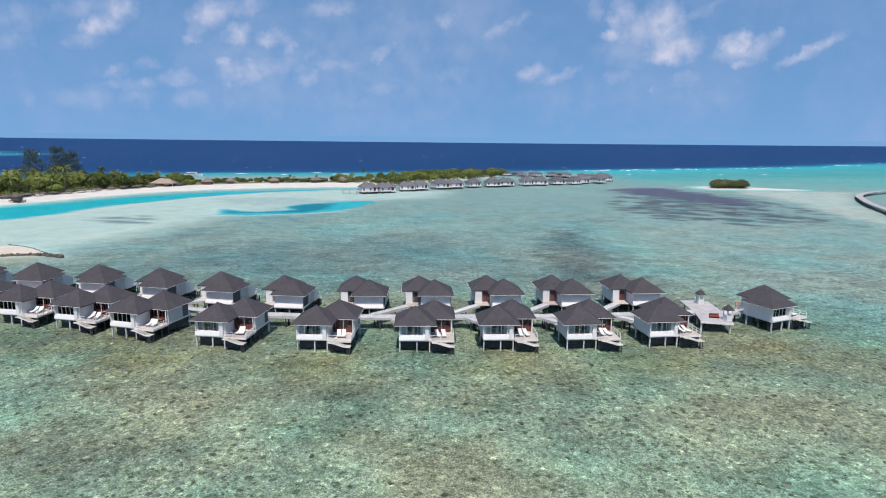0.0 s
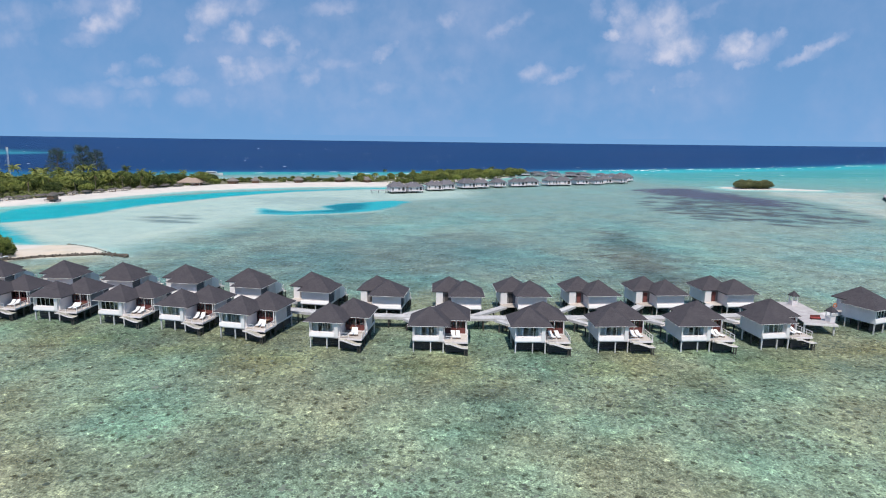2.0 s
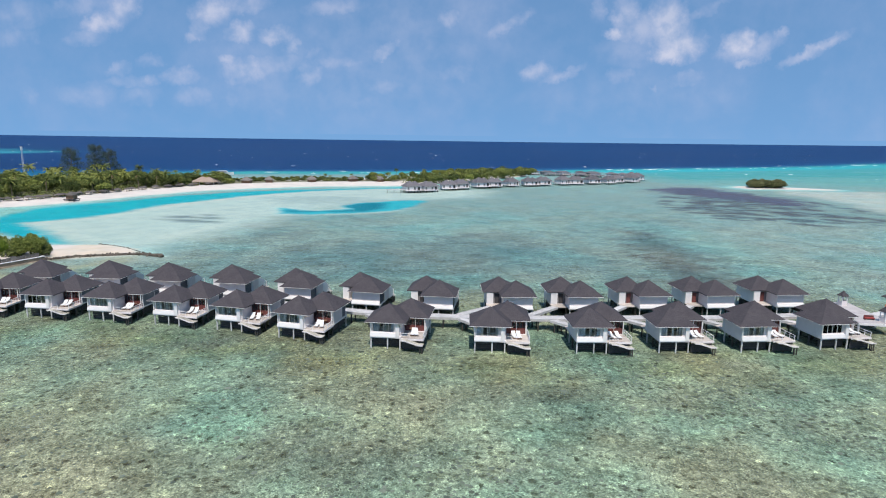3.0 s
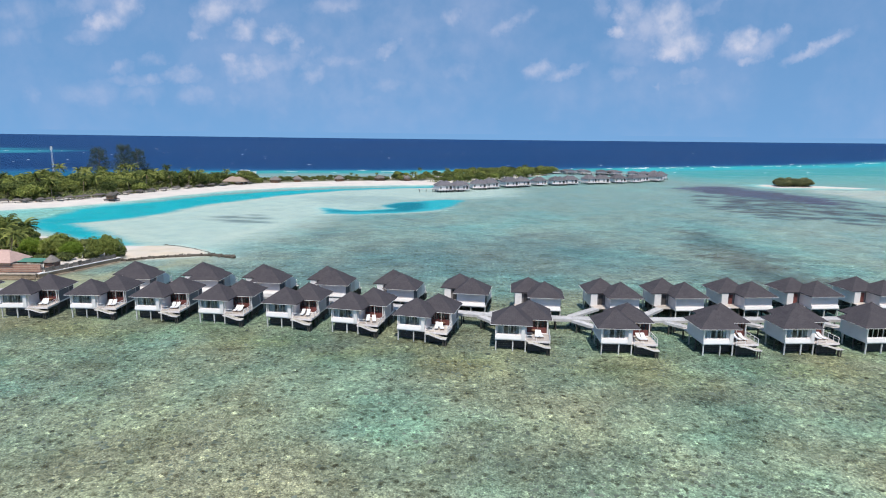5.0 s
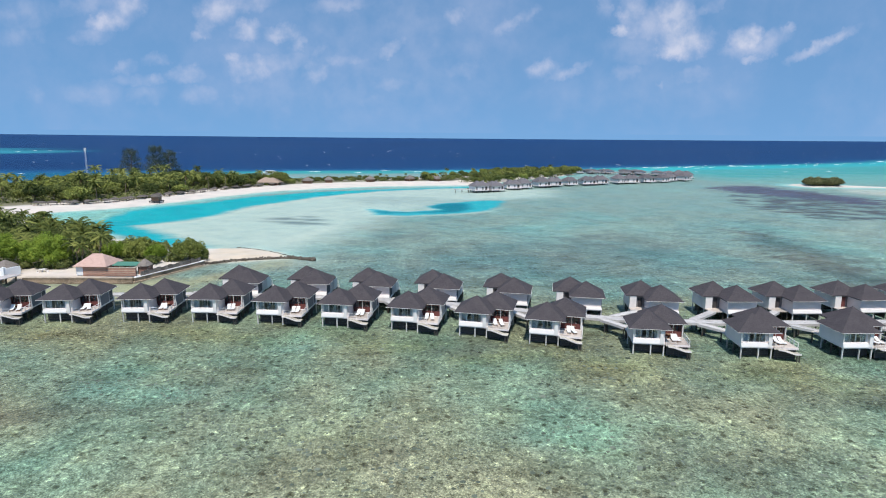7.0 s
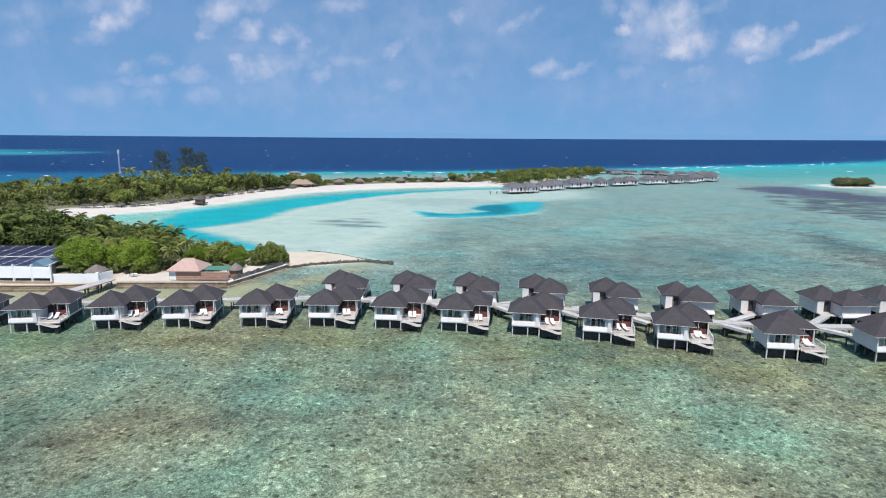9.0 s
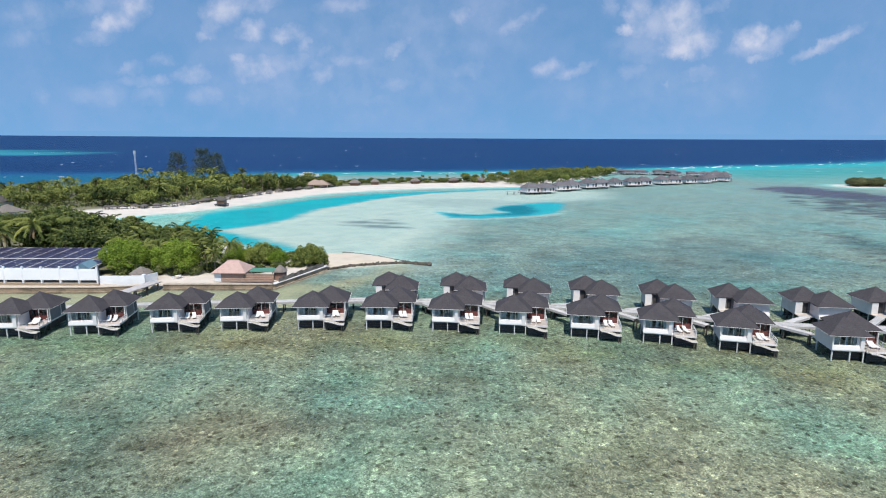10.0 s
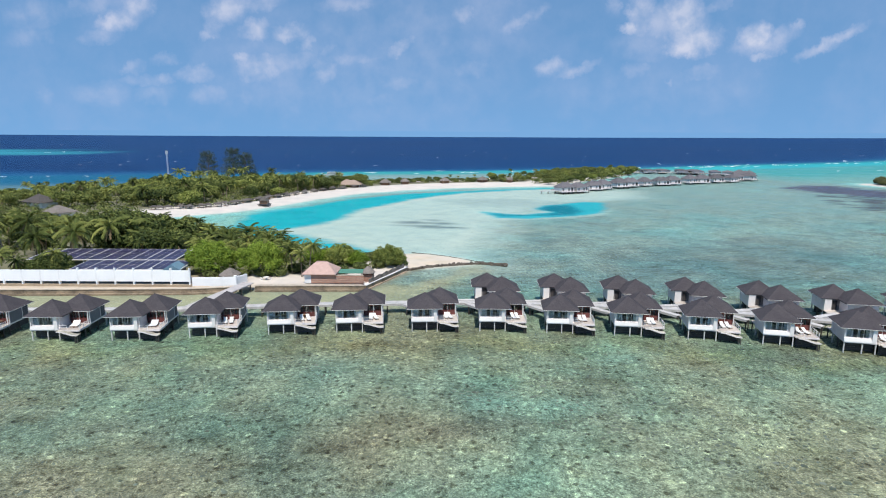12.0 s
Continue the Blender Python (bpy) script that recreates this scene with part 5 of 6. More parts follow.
lean = thing("lean_to", "green sheet lean-to roof behind the block wall", "shelter", at=pose(-162.0, 148.2, 1.2))
part("roof", Shape().add([(0, 0, 2.3), (6.2, 0, 2.3), (6.2, 3.0, 2.7), (0, 3.0, 2.7), (0, 0, 2.38), (6.2, 0, 2.38), (6.2, 3.0, 2.78), (0, 3.0, 2.78)],
     [(3, 2, 1, 0), (4, 5, 6, 7), (0, 1, 5, 4), (1, 2, 6, 5), (2, 3, 7, 6), (3, 0, 4, 7)]), GREENROOF, lean)
for x in (0.2, 6.0):
    for y in (0.3, 2.7):
        part("post", Shape().box(x - 0.08, y - 0.08, 0, x + 0.08, y + 0.08, 2.32), BARK, lean)


def thatch_hut(label, at, w, d, wall, rise, group="", walls=PLASTER):
    t = thing("thatched_hut", label, "hut", group, at=at)
    bm_roof = Shape()
    n = 14
    ringv = []
    for lev, (f, z) in enumerate(((1.0, wall - 0.15), (1.0, wall), (0.62, wall + rise * 0.5), (0.12, wall + rise), (0.0, wall + rise + 0.15))):
        for k in range(n):
            a = 2 * math.pi * k / n
            c, s = math.cos(a), math.sin(a)
            q = (abs(c) ** 4 + abs(s) ** 4) ** -0.25
            ringv.append((c * q * w * 0.5 * f, s * q * d * 0.5 * f, z + (0.05 * math.sin(5 * a) if 0 < lev < 4 else 0)))
    faces = [tuple(reversed(range(n)))]
    for lev in range(4):
        for k in range(n):
            faces.append((lev * n + k, lev * n + (k + 1) % n, (lev + 1) * n + (k + 1) % n, (lev + 1) * n + k))
    part("roof", bm_roof.add(ringv, faces), DARKTHATCH if group == "beach shelters" else THATCH, t, "weathered thatch roof")
    for x in (-0.36, 0.36):
        for y in (-0.36, 0.36):
            part("post", Shape().tube([(x * w, y * d, -0.6), (x * w, y * d, wall)], [0.11, 0.1], 6), BARK, t)
    if walls is not None:
        part("body", Shape().box(-0.34 * w, -0.34 * d, -0.4, 0.34 * w, 0.34 * d, wall * 0.8), walls, t)
    return t


thatch_hut("small grey-roofed hut behind the white wall", pose(-190.2, 149.6, 1.2), 5.2, 5.0, 1.7, 1.5)
thatch_hut("small dark-roofed kiosk at the end of the block wall", pose(-154.6, 150.4, 1.3), 3.4, 3.4, 2.1, 1.5, walls=BRICKWALL)
table = thing("garden_table", "white garden table and stools on the quay sand", "table", at=pose(-186.6 + 5.5, 150.2, 1.25))
part("tabletop", Shape().tube([(0, 0, 0.7), (0, 0, 0.76)], [0.8, 0.8], 14), TRIM, table)
part("leg", Shape().tube([(0, 0, 0), (0, 0, 0.7)], [0.12, 0.1], 8), TRIM, table)
stool = thing("stool", "white garden stool on the quay sand", "stool", "quay stools", at=pose(-182.6, 150.6, 1.25))
part("seat", Shape().tube([(0, 0, 0), (0, 0, 0.2), (0, 0, 0.46)], [0.3, 0.2, 0.32], 10), TRIM, stool)
for dx, dy in ((2.7, -0.3), (1.4, 1.2), (0.6, -1.0)):
    copy_thing(stool, pose(-182.6 + dx, 150.6 + dy, 1.25))

# dark fence along the side wall, rocks of the groyne
fence = thing("fence", "grey weathered reed fence along the side sea wall", "fence")
for k in range(16):
    f = k / 16
    ax, ay = -154.0 + 7.6 * f, 146.6 + 18.8 * f
    part("board", Shape().beam((ax, ay, 0.9), (ax + 0.44, ay + 1.08, 0.9), 0.1, 1.5 + 0.15 * math.sin(k * 2.1)), THATCH, fence)
groyne = thing("groyne", "curved groyne of dark loose rocks in the shallows", "groyne")
stones = [mesh_of("stone", stone_shape(0.42, k), STONE) for k in range(6)]
rnd = random.Random(11)
for pts_g, n_g, wd in (([(-147.5, 164.5), (-144, 168.5), (-138.5, 172.0), (-133, 174.0), (-126, 176.4), (-121, 176.2), (-116.2, 174.8)], 170, 1.1), ([(-118.5, 175.8), (-124, 179.6), (-130, 184.4), (-138, 190.2), (-146, 193.5)], 50, 0.5)):
    path = smooth_line([(x, y, 0) for x, y in pts_g], 40)
    core = Shape().tube([(p.x, p.y, -0.1) for p in path[::10]], [wd * ((0.6 if wd > 1 else 0.38) + 0.1 * math.sin(2.3 * j)) for j in range(len(path[::10]))], 7)
    part("bank", core, STONE, groyne)
    for k in range(n_g):
        p = path[int(rnd.random() * (len(path) - 1))]
        ob = part("stone", stones[k % 6], None, groyne)
        sc = rnd.uniform(0.65, 1.3) * (1.0 if wd > 1 else 0.34)
        ob.matrix_basis = Matrix.LocRotScale((p.x + rnd.gauss(0, wd * 0.38), p.y + rnd.gauss(0, wd * 0.38), rnd.uniform(-0.1, 0.45) * (1.0 if wd > 1 else 0.4)), Euler((rnd.random() * 6, rnd.random() * 6, rnd.random() * 6)), (sc, sc, sc * 0.8))

# ---- bay beach ----
shelters = smooth_line([(-292, 294, 0), (-272, 303, 0), (-259, 322, 0), (-251, 345, 0), (-243, 365, 0), (-234, 388, 0), (-223, 408, 0), (-208, 428, 0)], 5)
first_shelter = None
for k, p in enumerate(shelters):
    m = pose(p.x + 1.5 * math.sin(k * 3.1) + 12.0, p.y + 0.8 * math.cos(k * 2.3), 1.0, 0, 0, 20 * k)
    if first_shelter is None:
        first_shelter = thatch_hut("open dark thatched beach shelter on posts at the tree edge", m, 5.0, 3.6, 1.6, 0.85, "beach shelters", None)
    else:
        copy_thing(first_shelter, m)


def beach_bed():
    t = thing("beach_bed", "dark timber beach bed on white sand", "lounger", "beach beds")
    part("frame", Shape().box(-0.4, 0, 0.18, 0.4, 2.0, 0.34), FRAMEWOOD, t)
    for x, y in ((-0.34, 0.1), (0.34, 0.1), (-0.34, 1.9), (0.34, 1.9)):
        part("leg", Shape().box(x - 0.05, y - 0.05, -0.2, x + 0.05, y + 0.05, 0.2), FRAMEWOOD, t)
    part("backrest", Shape().beam((0, 1.4, 0.34), (0, 2.1, 0.8), 0.76, 0.08, (0, -0.5, 0.85)), FRAMEWOOD, t)
    return t


first_bed = beach_bed()
for k, p in enumerate(shelters):
    for j in range(2 if k % 3 == 0 else 1):
        m = pose(p.x + 13.6 + 1.4 * j + 1.2 * math.sin(k), p.y - 1.6 + 1.2 * math.sin(2.2 * k + j), max(0.25, 0.75 - 0.1 * j), 0, 0, 70 + 30 * math.sin(k + j))
        if k == 0 and j == 0:
            first_bed.matrix_basis = m
        else:
            copy_thing(first_bed, m)
thatch_hut("thatched pavilion on stilts at the edge of the bay", pose(-232.3, 319.5, 2.0), 5.4, 5.0, 1.5, 1.7, walls=FRAMEWOOD)
dock = thing("dock", "dark timber dock under the bay pavilion", "dock", at=pose(-232.3, 319.5, 0))
part("deck", Shape().box(-3.0, -2.8, 1.15, 3.0, 2.8, 1.42), DARKBEAM, dock)
for x in (-2.6, 0, 2.6):
    for y in (-2.4, 2.4):
        part("stilt", Shape().tube([(x, y, -0.62), (x, y, 1.15)], [0.16, 0.15], 7), DARKPILE, dock)
pav = thing("pavilion", "large beach pavilion with faded tan thatch roof", "pavilion", at=pose(-203.5, 428.5, 1.0))
part("roof", Shape().hip(-8.5, -5.5, 8.5, 5.5, 2.5, (-2.5, 0, 6.0), 0.3).hip(-6.0, -5.4, 8.45, 5.4, 2.51, (3.0, 0, 5.9), 0.3), TANTHATCH, pav)
for x in (-7.5, -2.5, 2.5, 7.5):
    for y in (-4.6, 4.6):
        part("post", Shape().tube([(x, y, -0.5), (x, y, 2.4)], [0.2, 0.2], 8), TRIM, pav)
part("bar", Shape().box(-6.5, -1.5, 0, 6.5, 2.5, 1.3), REDWOOD, pav)
for k, (x, y, w) in enumerate(((-180, 446, 9), (-166, 455, 7), (-136, 466, 8), (-106, 478, 9), (-84, 478, 6), (-88, 486, 8))):
    thatch_hut("thatched beach hut among bushes behind the sand", pose(x, y, 1.2, 0, 0, 15 * k), w, w * 0.8, 2.3, 2.4, "far beach huts", walls=FRAMEWOOD)
roofs = thing("bungalow", "dark-roofed bungalow half hidden by trees", "bungalow", at=pose(-341, 303, 1.6, 0, 0, -25))
part("wall", Shape().box(-6.5, -4, -0.9, 6.5, 4, 2.6), PLASTER, roofs)
part("roof", Shape().hip(-8.0, -5.6, 8.0, 5.6, 2.6, (-2, 0, 6.4), 0.2), DARKTHATCH, roofs)

lodge = thing("bungalow", "brown-grey thatched bungalow beside a dark one", "bungalow", at=pose(-308, 266, 1.6, 0, 0, -30))
part("wall", Shape().box(-5.0, -3.4, -0.9, 5.0, 3.4, 2.2), PLASTER, lodge)
part("roof", Shape().hip(-6.2, -4.8, 6.2, 4.8, 2.2, (-1.5, 0, 5.2), 0.2), THATCH, lodge)

mast = thing("radio_mast", "slim pale steel radio mast above the palms", "mast", at=pose(-334, 430, 1.2))
for a in range(3):
    ca, sa = math.cos(2.1 * a), math.sin(2.1 * a)
    part("leg", Shape().tube([(0.7 * ca, 0.7 * sa, -0.2), (0.3 * ca, 0.3 * sa, 25.0)], [0.12, 0.1], 6), STEEL, mast)
lat = Shape()
for k in range(24):
    z, r = k * 1.04, 0.7 - 0.4 * k / 24
    a = 2.1 * (k % 3)
    lat.tube([(r * math.cos(a), r * math.sin(a), z), (r * math.cos(a + 2.1), r * math.sin(a + 2.1), z + 1.0)], [0.05, 0.05], 4)
part("lattice", lat, STEEL, mast)
part("antenna", Shape().box(-0.7, -0.25, 22.6, -0.35, 0.1, 25.2).box(0.35, -0.25, 23.0, 0.75, 0.1, 25.2), TRIM, mast)

boat = thing("boat", "white cabin boat moored behind the island", "boat", at=pose(-241, 566, 0.1, 0, 0, 12))
hull = Shape()
secs = []
for k in range(9):
    f = k / 8
    w = 2.2 * min(1.0, 0.72 + 0.5 * f) * (1 - max(0, (f - 0.55) / 0.45) ** 2)
    secs += [(-9 + 18 * f, -w, 1.5 + 0.7 * f * f), (-9 + 18 * f, -w * 0.6, -0.5), (-9 + 18 * f, w * 0.6, -0.5), (-9 + 18 * f, w, 1.5 + 0.7 * f * f)]
hull.add(secs, [(4 * k + j, 4 * k + 4 + j, 4 * k + 4 + (j + 1) % 4, 4 * k + (j + 1) % 4) for k in range(8) for j in range(4)] + [(3, 2, 1, 0)])
part("hull", hull, TRIM, boat)
part("cabin", Shape().box(-6, -0.62, 1.4, 3.2, 1.6, 3.2).box(-5, -1.5, 3.2, 1.5, 1.5, 3.45), PLASTER, boat)
part("window_band", Shape().box(-5.6, -1.63, 2.2, 2.8, 1.63, 2.75), INSIDE, boat)


# ---- far ring of villas ----
def far_villa(rise, label):
    t = thing("overwater_villa", label, "villa", "far ring of villas")
    part("roof", Shape().hip(-6.2, -5.3, 2.6, 3.9, 4.35, (-1.9, -0.6, 4.4 + 3.7 * rise), 0.16).hip(-1.6, -4.0, 6.2, 5.3, 4.36, (2.4, 0.8, 4.4 + 3.3 * rise), 0.16), FARROOF, t, "grey weathered hip roof")
    part("wall", Shape().box(-5.7, -4.75, 1.3, 2.1, 3.4, 4.3).box(2.1, -3.3, 1.3, 5.7, 4.7, 4.3), PANEL, t)
    for x in (-4.9, -0.4):
        part("window", Shape().box(x, -4.81, 1.9, x + 1.3, -4.73, 3.7), INSIDE, t)
    part("window", Shape().box(3.0, -3.36, 1.5, 4.6, -3.28, 3.8), DARKBEAM, t)
    part("deck", Shape().box(-5.8, -5.4, 1.05, 5.8, 4.9, 1.29), WALKWAY, t)
    for x in (-4.2, 0, 4.2):
        for y in (-4.8, 0, 4.0):
            part("stilt", Shape().tube([(x, y, -1.0), (x, y, 1.06)], [0.22, 0.2], 6), DARKPILE, t)
    return t


ring_line = smooth_line([(-55, 402, 0), (-28, 428, 0), (4, 455, 0), (36, 474, 0), (70, 492, 0), (102, 508, 0), (128, 530, 0), (144, 560, 0), (140, 592, 0), (118, 614, 0), (90, 626, 0), (58, 630, 0)], 6)
ring_run = [0.0]
for a, b in zip(ring_line, ring_line[1:]):
    ring_run.append(ring_run[-1] + (b - a).length)
first_far = far_villa(1.0, "distant white stilted villa with grey thatch-like hip roof")
low_far = far_villa(0.52, "distant white stilted villa with low grey roof across the ring")
low_used = False
count = 25
for k in range(count):
    s = ring_run[-1] * k / (count - 1)
    i = max(j for j in range(len(ring_run)) if ring_run[j] <= s + 1e-6)
    i = min(i, len(ring_line) - 2)
    p = ring_line[i].lerp(ring_line[i + 1], (s - ring_run[i]) / (ring_run[i + 1] - ring_run[i]))
    d = ring_line[i + 1] - ring_line[i]
    turn = math.degrees(math.atan2(d.y, d.x)) * 0.55
    sx = 1.06 + 0.08 * math.sin(k * 1.9)
    m = pose(p.x + 1.8 * math.sin(k * 3.7), p.y + 2.2 * math.cos(k * 2.9), 0, 0, 0, turn + 12 * math.sin(k * 2.3)) @ Matrix.Diagonal(((1.16 if p.y > 580 else 0.94) * sx, sx, (0.9 if p.y > 580 else 0.96) + 0.05 * math.sin(k * 5.1), 1))
    if k == 0:
        first_far.matrix_basis = m
    elif p.y > 580 and not low_used:
        low_far.matrix_basis, low_used = m, True
    else:
        copy_thing(low_far if p.y > 580 else first_far, m)
inner = [Vector((q.x - 10 * (b - a).normalized().y, q.y + 10 * (b - a).normalized().x, 0)) for q, a, b in zip(ring_line, ring_line, ring_line[1:])]
boardwalk("boardwalk", "far curved boardwalk behind the ring of villas", inner[::3], 3.0, boards=PIERDECK)
jetty = boardwalk("boardwalk", "short jetty at the start of the far villas", [Vector((-72, 399, 0)), Vector((-58, 401, 0))], 2.0)
boardwalk("boardwalk", "broad curved walkway on dark stilts over the sand flat", smooth_line([(338, 452, 0), (308, 436, 0), (278, 408, 0), (258, 376, 0), (242, 345, 0), (229, 314, 0), (217, 286, 0), (204, 262, 0), (192, 240, 0)], 4), 4.2, boards=PIERDECK)


# ---- vegetation ----
def quad_cloud(points, normals, sizes, rnd, stretch=1.6):
    """Leaf blades: one small folded quad a point."""
    s = Shape()
    vv, ff = [], []
    for p, n, size in zip(points, normals, sizes):
        n = Vector(n).normalized()
        a = n.orthogonal().normalized()
        a.rotate(Matrix.Rotation(rnd.random() * 6.28, 3, n))
        b = n.cross(a)
        p = Vector(p)
        i = len(vv)
        vv += [tuple(p - a * size * stretch * 0.5), tuple(p + b * size * 0.5 - n * size * 0.18), tuple(p + a * size * stretch * 0.5), tuple(p - b * size * 0.5 - n * size * 0.18)]
        ff += [(i, i + 1, i + 2), (i, i + 2, i + 3)]
    s.v, s.f = vv, ff
    return s


def palm_meshes(seed, tall):
    rnd = random.Random(seed)
    lean_x, lean_y = rnd.uniform(-1.6, 1.6), rnd.uniform(-1.6, 1.6)
    trunk = [(lean_x * (k / 7) ** 2, lean_y * (k / 7) ** 2, -0.4 + (tall + 0.4) * k / 7) for k in range(8)]
    t = Shape().tube(trunk, [0.24 - 0.11 * k / 7 + (0.1 if k == 0 else 0) for k in range(8)], 7)
    head = Vector(trunk[-1])
    green, dry = Shape(), Shape()
    for k in range(25):
        old = k >= 21
        az = k * 2.399 + rnd.uniform(-0.25, 0.25)
        up = rnd.uniform(-0.75, -0.35) if old else 1.3 - 1.6 * (k / 21) + rnd.uniform(-0.15, 0.15)
        length = rnd.uniform(4.4, 5.6) * (0.75 if old else 1.0)
        flat = Vector((math.cos(az), math.sin(az), 0))
        side = Vector((-math.sin(az), math.cos(az), 0))
        pts, ang, p = [], up, head.copy()
        n = 15
        for i in range(n + 1):
            pts.append(p.copy())
            p = p + (flat * math.cos(ang) + Vector((0, 0, math.sin(ang)))) * (length / n)
            ang -= rnd.uniform(0.05, 0.15) if not old else rnd.uniform(0.02, 0.1)
        sh = dry if old else green
        base = len(sh.v)
        for i, q in enumerate(pts):
            w = 0.05 * (1 - i / n) + 0.012
            sh.v += [tuple(q + side * w), tuple(q - side * w)]
        sh.f += [(base + 2 * i, base + 2 * i + 1, base + 2 * i + 3, base + 2 * i + 2) for i in range(n)]
        for i in range(1, n):
            f = i / n
            d = (pts[i + 1] - pts[i]).normalized()
            ll = (0.95 if not old else 0.6) * math.sin(math.pi * min(1, 0.2 + 0.8 * f)) ** 0.6 + 0.12
            for sg, o in ((1, 0), (-1, 1)):
                for half in (0.0, 0.5):
                    q = pts[i].lerp(pts[i + 1], half)
                    tip = q + (side * sg * rnd.uniform(0.45, 0.65) + d * 0.45 - Vector((0, 0, rnd.uniform(0.3, 0.9)))) * ll * rnd.uniform(0.8, 1.15)
                    b = len(sh.v)
                    sh.v.append(tuple(tip))
                    sh.f.append((base + 2 * i + o, base + 2 * i + 2 + o, b))
    return mesh_of("trunk", t, TRUNK), mesh_of("crown", green, FROND), mesh_of("dry_fronds", dry, DEADFROND)


def tree_meshes(seed, radius, tall, leaves, leaf_size, mat, squat=0.75):
    rnd = random.Random(seed)
    lobes = []
    for k in range(9):
        a, r = k * 2.4 + rnd.uniform(-0.4, 0.4), radius * (0.25 + 0.45 * rnd.random()) * (k > 0)
        lobes.append((Vector((r * math.cos(a), r * math.sin(a), tall - radius * squat * (0.9 + 0.25 * rnd.random()) - 0.25 * r)), radius * rnd.uniform(0.38, 0.62)))
    t = Shape().tube([(0, 0, -0.5), (0.1, 0, tall * 0.2), (0.2, 0.1, tall * 0.45)], [0.35, 0.26, 0.2], 7)
    for c, r in lobes[1:7]:
        t.tube([(0.12, 0.05, tall * 0.25), tuple(c * 0.6 + Vector((0, 0, tall * 0.15))), tuple(c)], [0.16, 0.1, 0.04], 5)
    pts, nor, siz = [], [], []
    for k in range(leaves):
        c, r = lobes[int(rnd.random() * len(lobes))]
        d = Vector((rnd.gauss(0, 1), rnd.gauss(0, 1), rnd.gauss(0.35, 1))).normalized()
        f = rnd.uniform(0.72, 1.06)
        p = c + Vector((d.x * r * f, d.y * r * f, d.z * r * f * squat))
        if p.z < 0.3:
            continue
        pts.append(p)
        nor.append(d + Vector((rnd.gauss(0, 0.55), rnd.gauss(0, 0.55), rnd.gauss(0.2, 0.5))))
        siz.append(leaf_size * rnd.uniform(0.7, 1.35))
    return mesh_of("trunk", t, BARK), mesh_of("crown", quad_cloud(pts, nor, siz, rnd), mat)


def dome_meshes(seed, radius, tall, leaves, leaf_size, mat):
    """A rounded crown of many small clumps, reaching nearly to the ground."""
    rnd = random.Random(seed)
    clumps = []
    for k in range(70):
        a, f = k * 2.4 + rnd.uniform(-0.3, 0.3), (k + 0.5) / 70
        h = 1 - f * 1.05
        r = math.sqrt(max(0.0, 1 - max(h, -0.05) ** 2))
        w = rnd.uniform(0.62, 1.06)
        clumps.append((Vector((radius * r * w * math.cos(a) * 0.86, radius * r * w * math.sin(a) * 0.86, tall * (0.3 + 0.62 * h * w))), radius * rnd.uniform(0.13, 0.28)))
    t = Shape().tube([(0, 0, -0.5), (0.1, 0, tall * 0.2), (0.2, 0.1, tall * 0.45)], [0.4, 0.3, 0.22], 7)
    for c, r in clumps[::8]:
        t.tube([(0.12, 0.05, tall * 0.2), tuple(c * 0.55 + Vector((0, 0, tall * 0.12))), tuple(c)], [0.16, 0.1, 0.04], 5)
    pts, nor, siz = [], [], []
    for k in range(leaves):
        c, r = clumps[int(rnd.random() * len(clumps))]
        d = Vector((rnd.gauss(0, 1), rnd.gauss(0, 1), rnd.gauss(0.4, 1))).normalized()
        p = c + d * r * rnd.uniform(0.65, 1.08)
        if p.z < 0.2:
            continue
        pts.append(p)
        nor.append(d + Vector((rnd.gauss(0, 0.5), rnd.gauss(0, 0.5), rnd.gauss(0.2, 0.45))))
        siz.append(leaf_size * rnd.uniform(0.7, 1.35))
    return mesh_of("trunk", t, BARK), mesh_of("crown", quad_cloud(pts, nor, siz, rnd), mat)


def casuarina_meshes(seed, tall):
    rnd = random.Random(seed)
    t = Shape().tube([(0, 0, -0.5), (0.3, 0.1, tall * 0.5), (0.2, 0.3, tall * 0.95)], [0.5, 0.3, 0.06], 7)
    pts, nor, siz = [], [], []
    for k in range(70):
        z = tall * (0.28 + 0.7 * rnd.random())
        a = rnd.random() * 6.28
        reach = (1 - z / tall) * 8.0 + 3.4
        tip = Vector((math.cos(a) * reach, math.sin(a) * reach, z + rnd.uniform(0.5, 2.2)))
        t.tube([(0.25, 0.15, z - 1.2), tuple(tip)], [0.09, 0.02], 4)
        for i in range(42):
            f = rnd.uniform(0.3, 1.1)
            p = Vector((0.25, 0.15, z - 1.2)).lerp(tip, f) + Vector((rnd.gauss(0, 0.75), rnd.gauss(0, 0.75), rnd.gauss(-0.2, 0.6)))
            pts.append(p)
            nor.append(Vector((rnd.gauss(0, 1), rnd.gauss(0, 1), rnd.gauss(0, 0.5))))
            siz.append(rnd.uniform(0.2, 0.42))
    return mesh_of("trunk", t, BARK), mesh_of("crown", quad_cloud(pts, nor, siz, rnd, 3.0), NEEDLE)


def plant(name, label, category, group, meshes, m):
    t = thing(name, label, category, group, at=m)
    for nm, me in zip(("trunk", "crown", "dry_fronds"), meshes):
        part(nm, me, None, t)
    return t


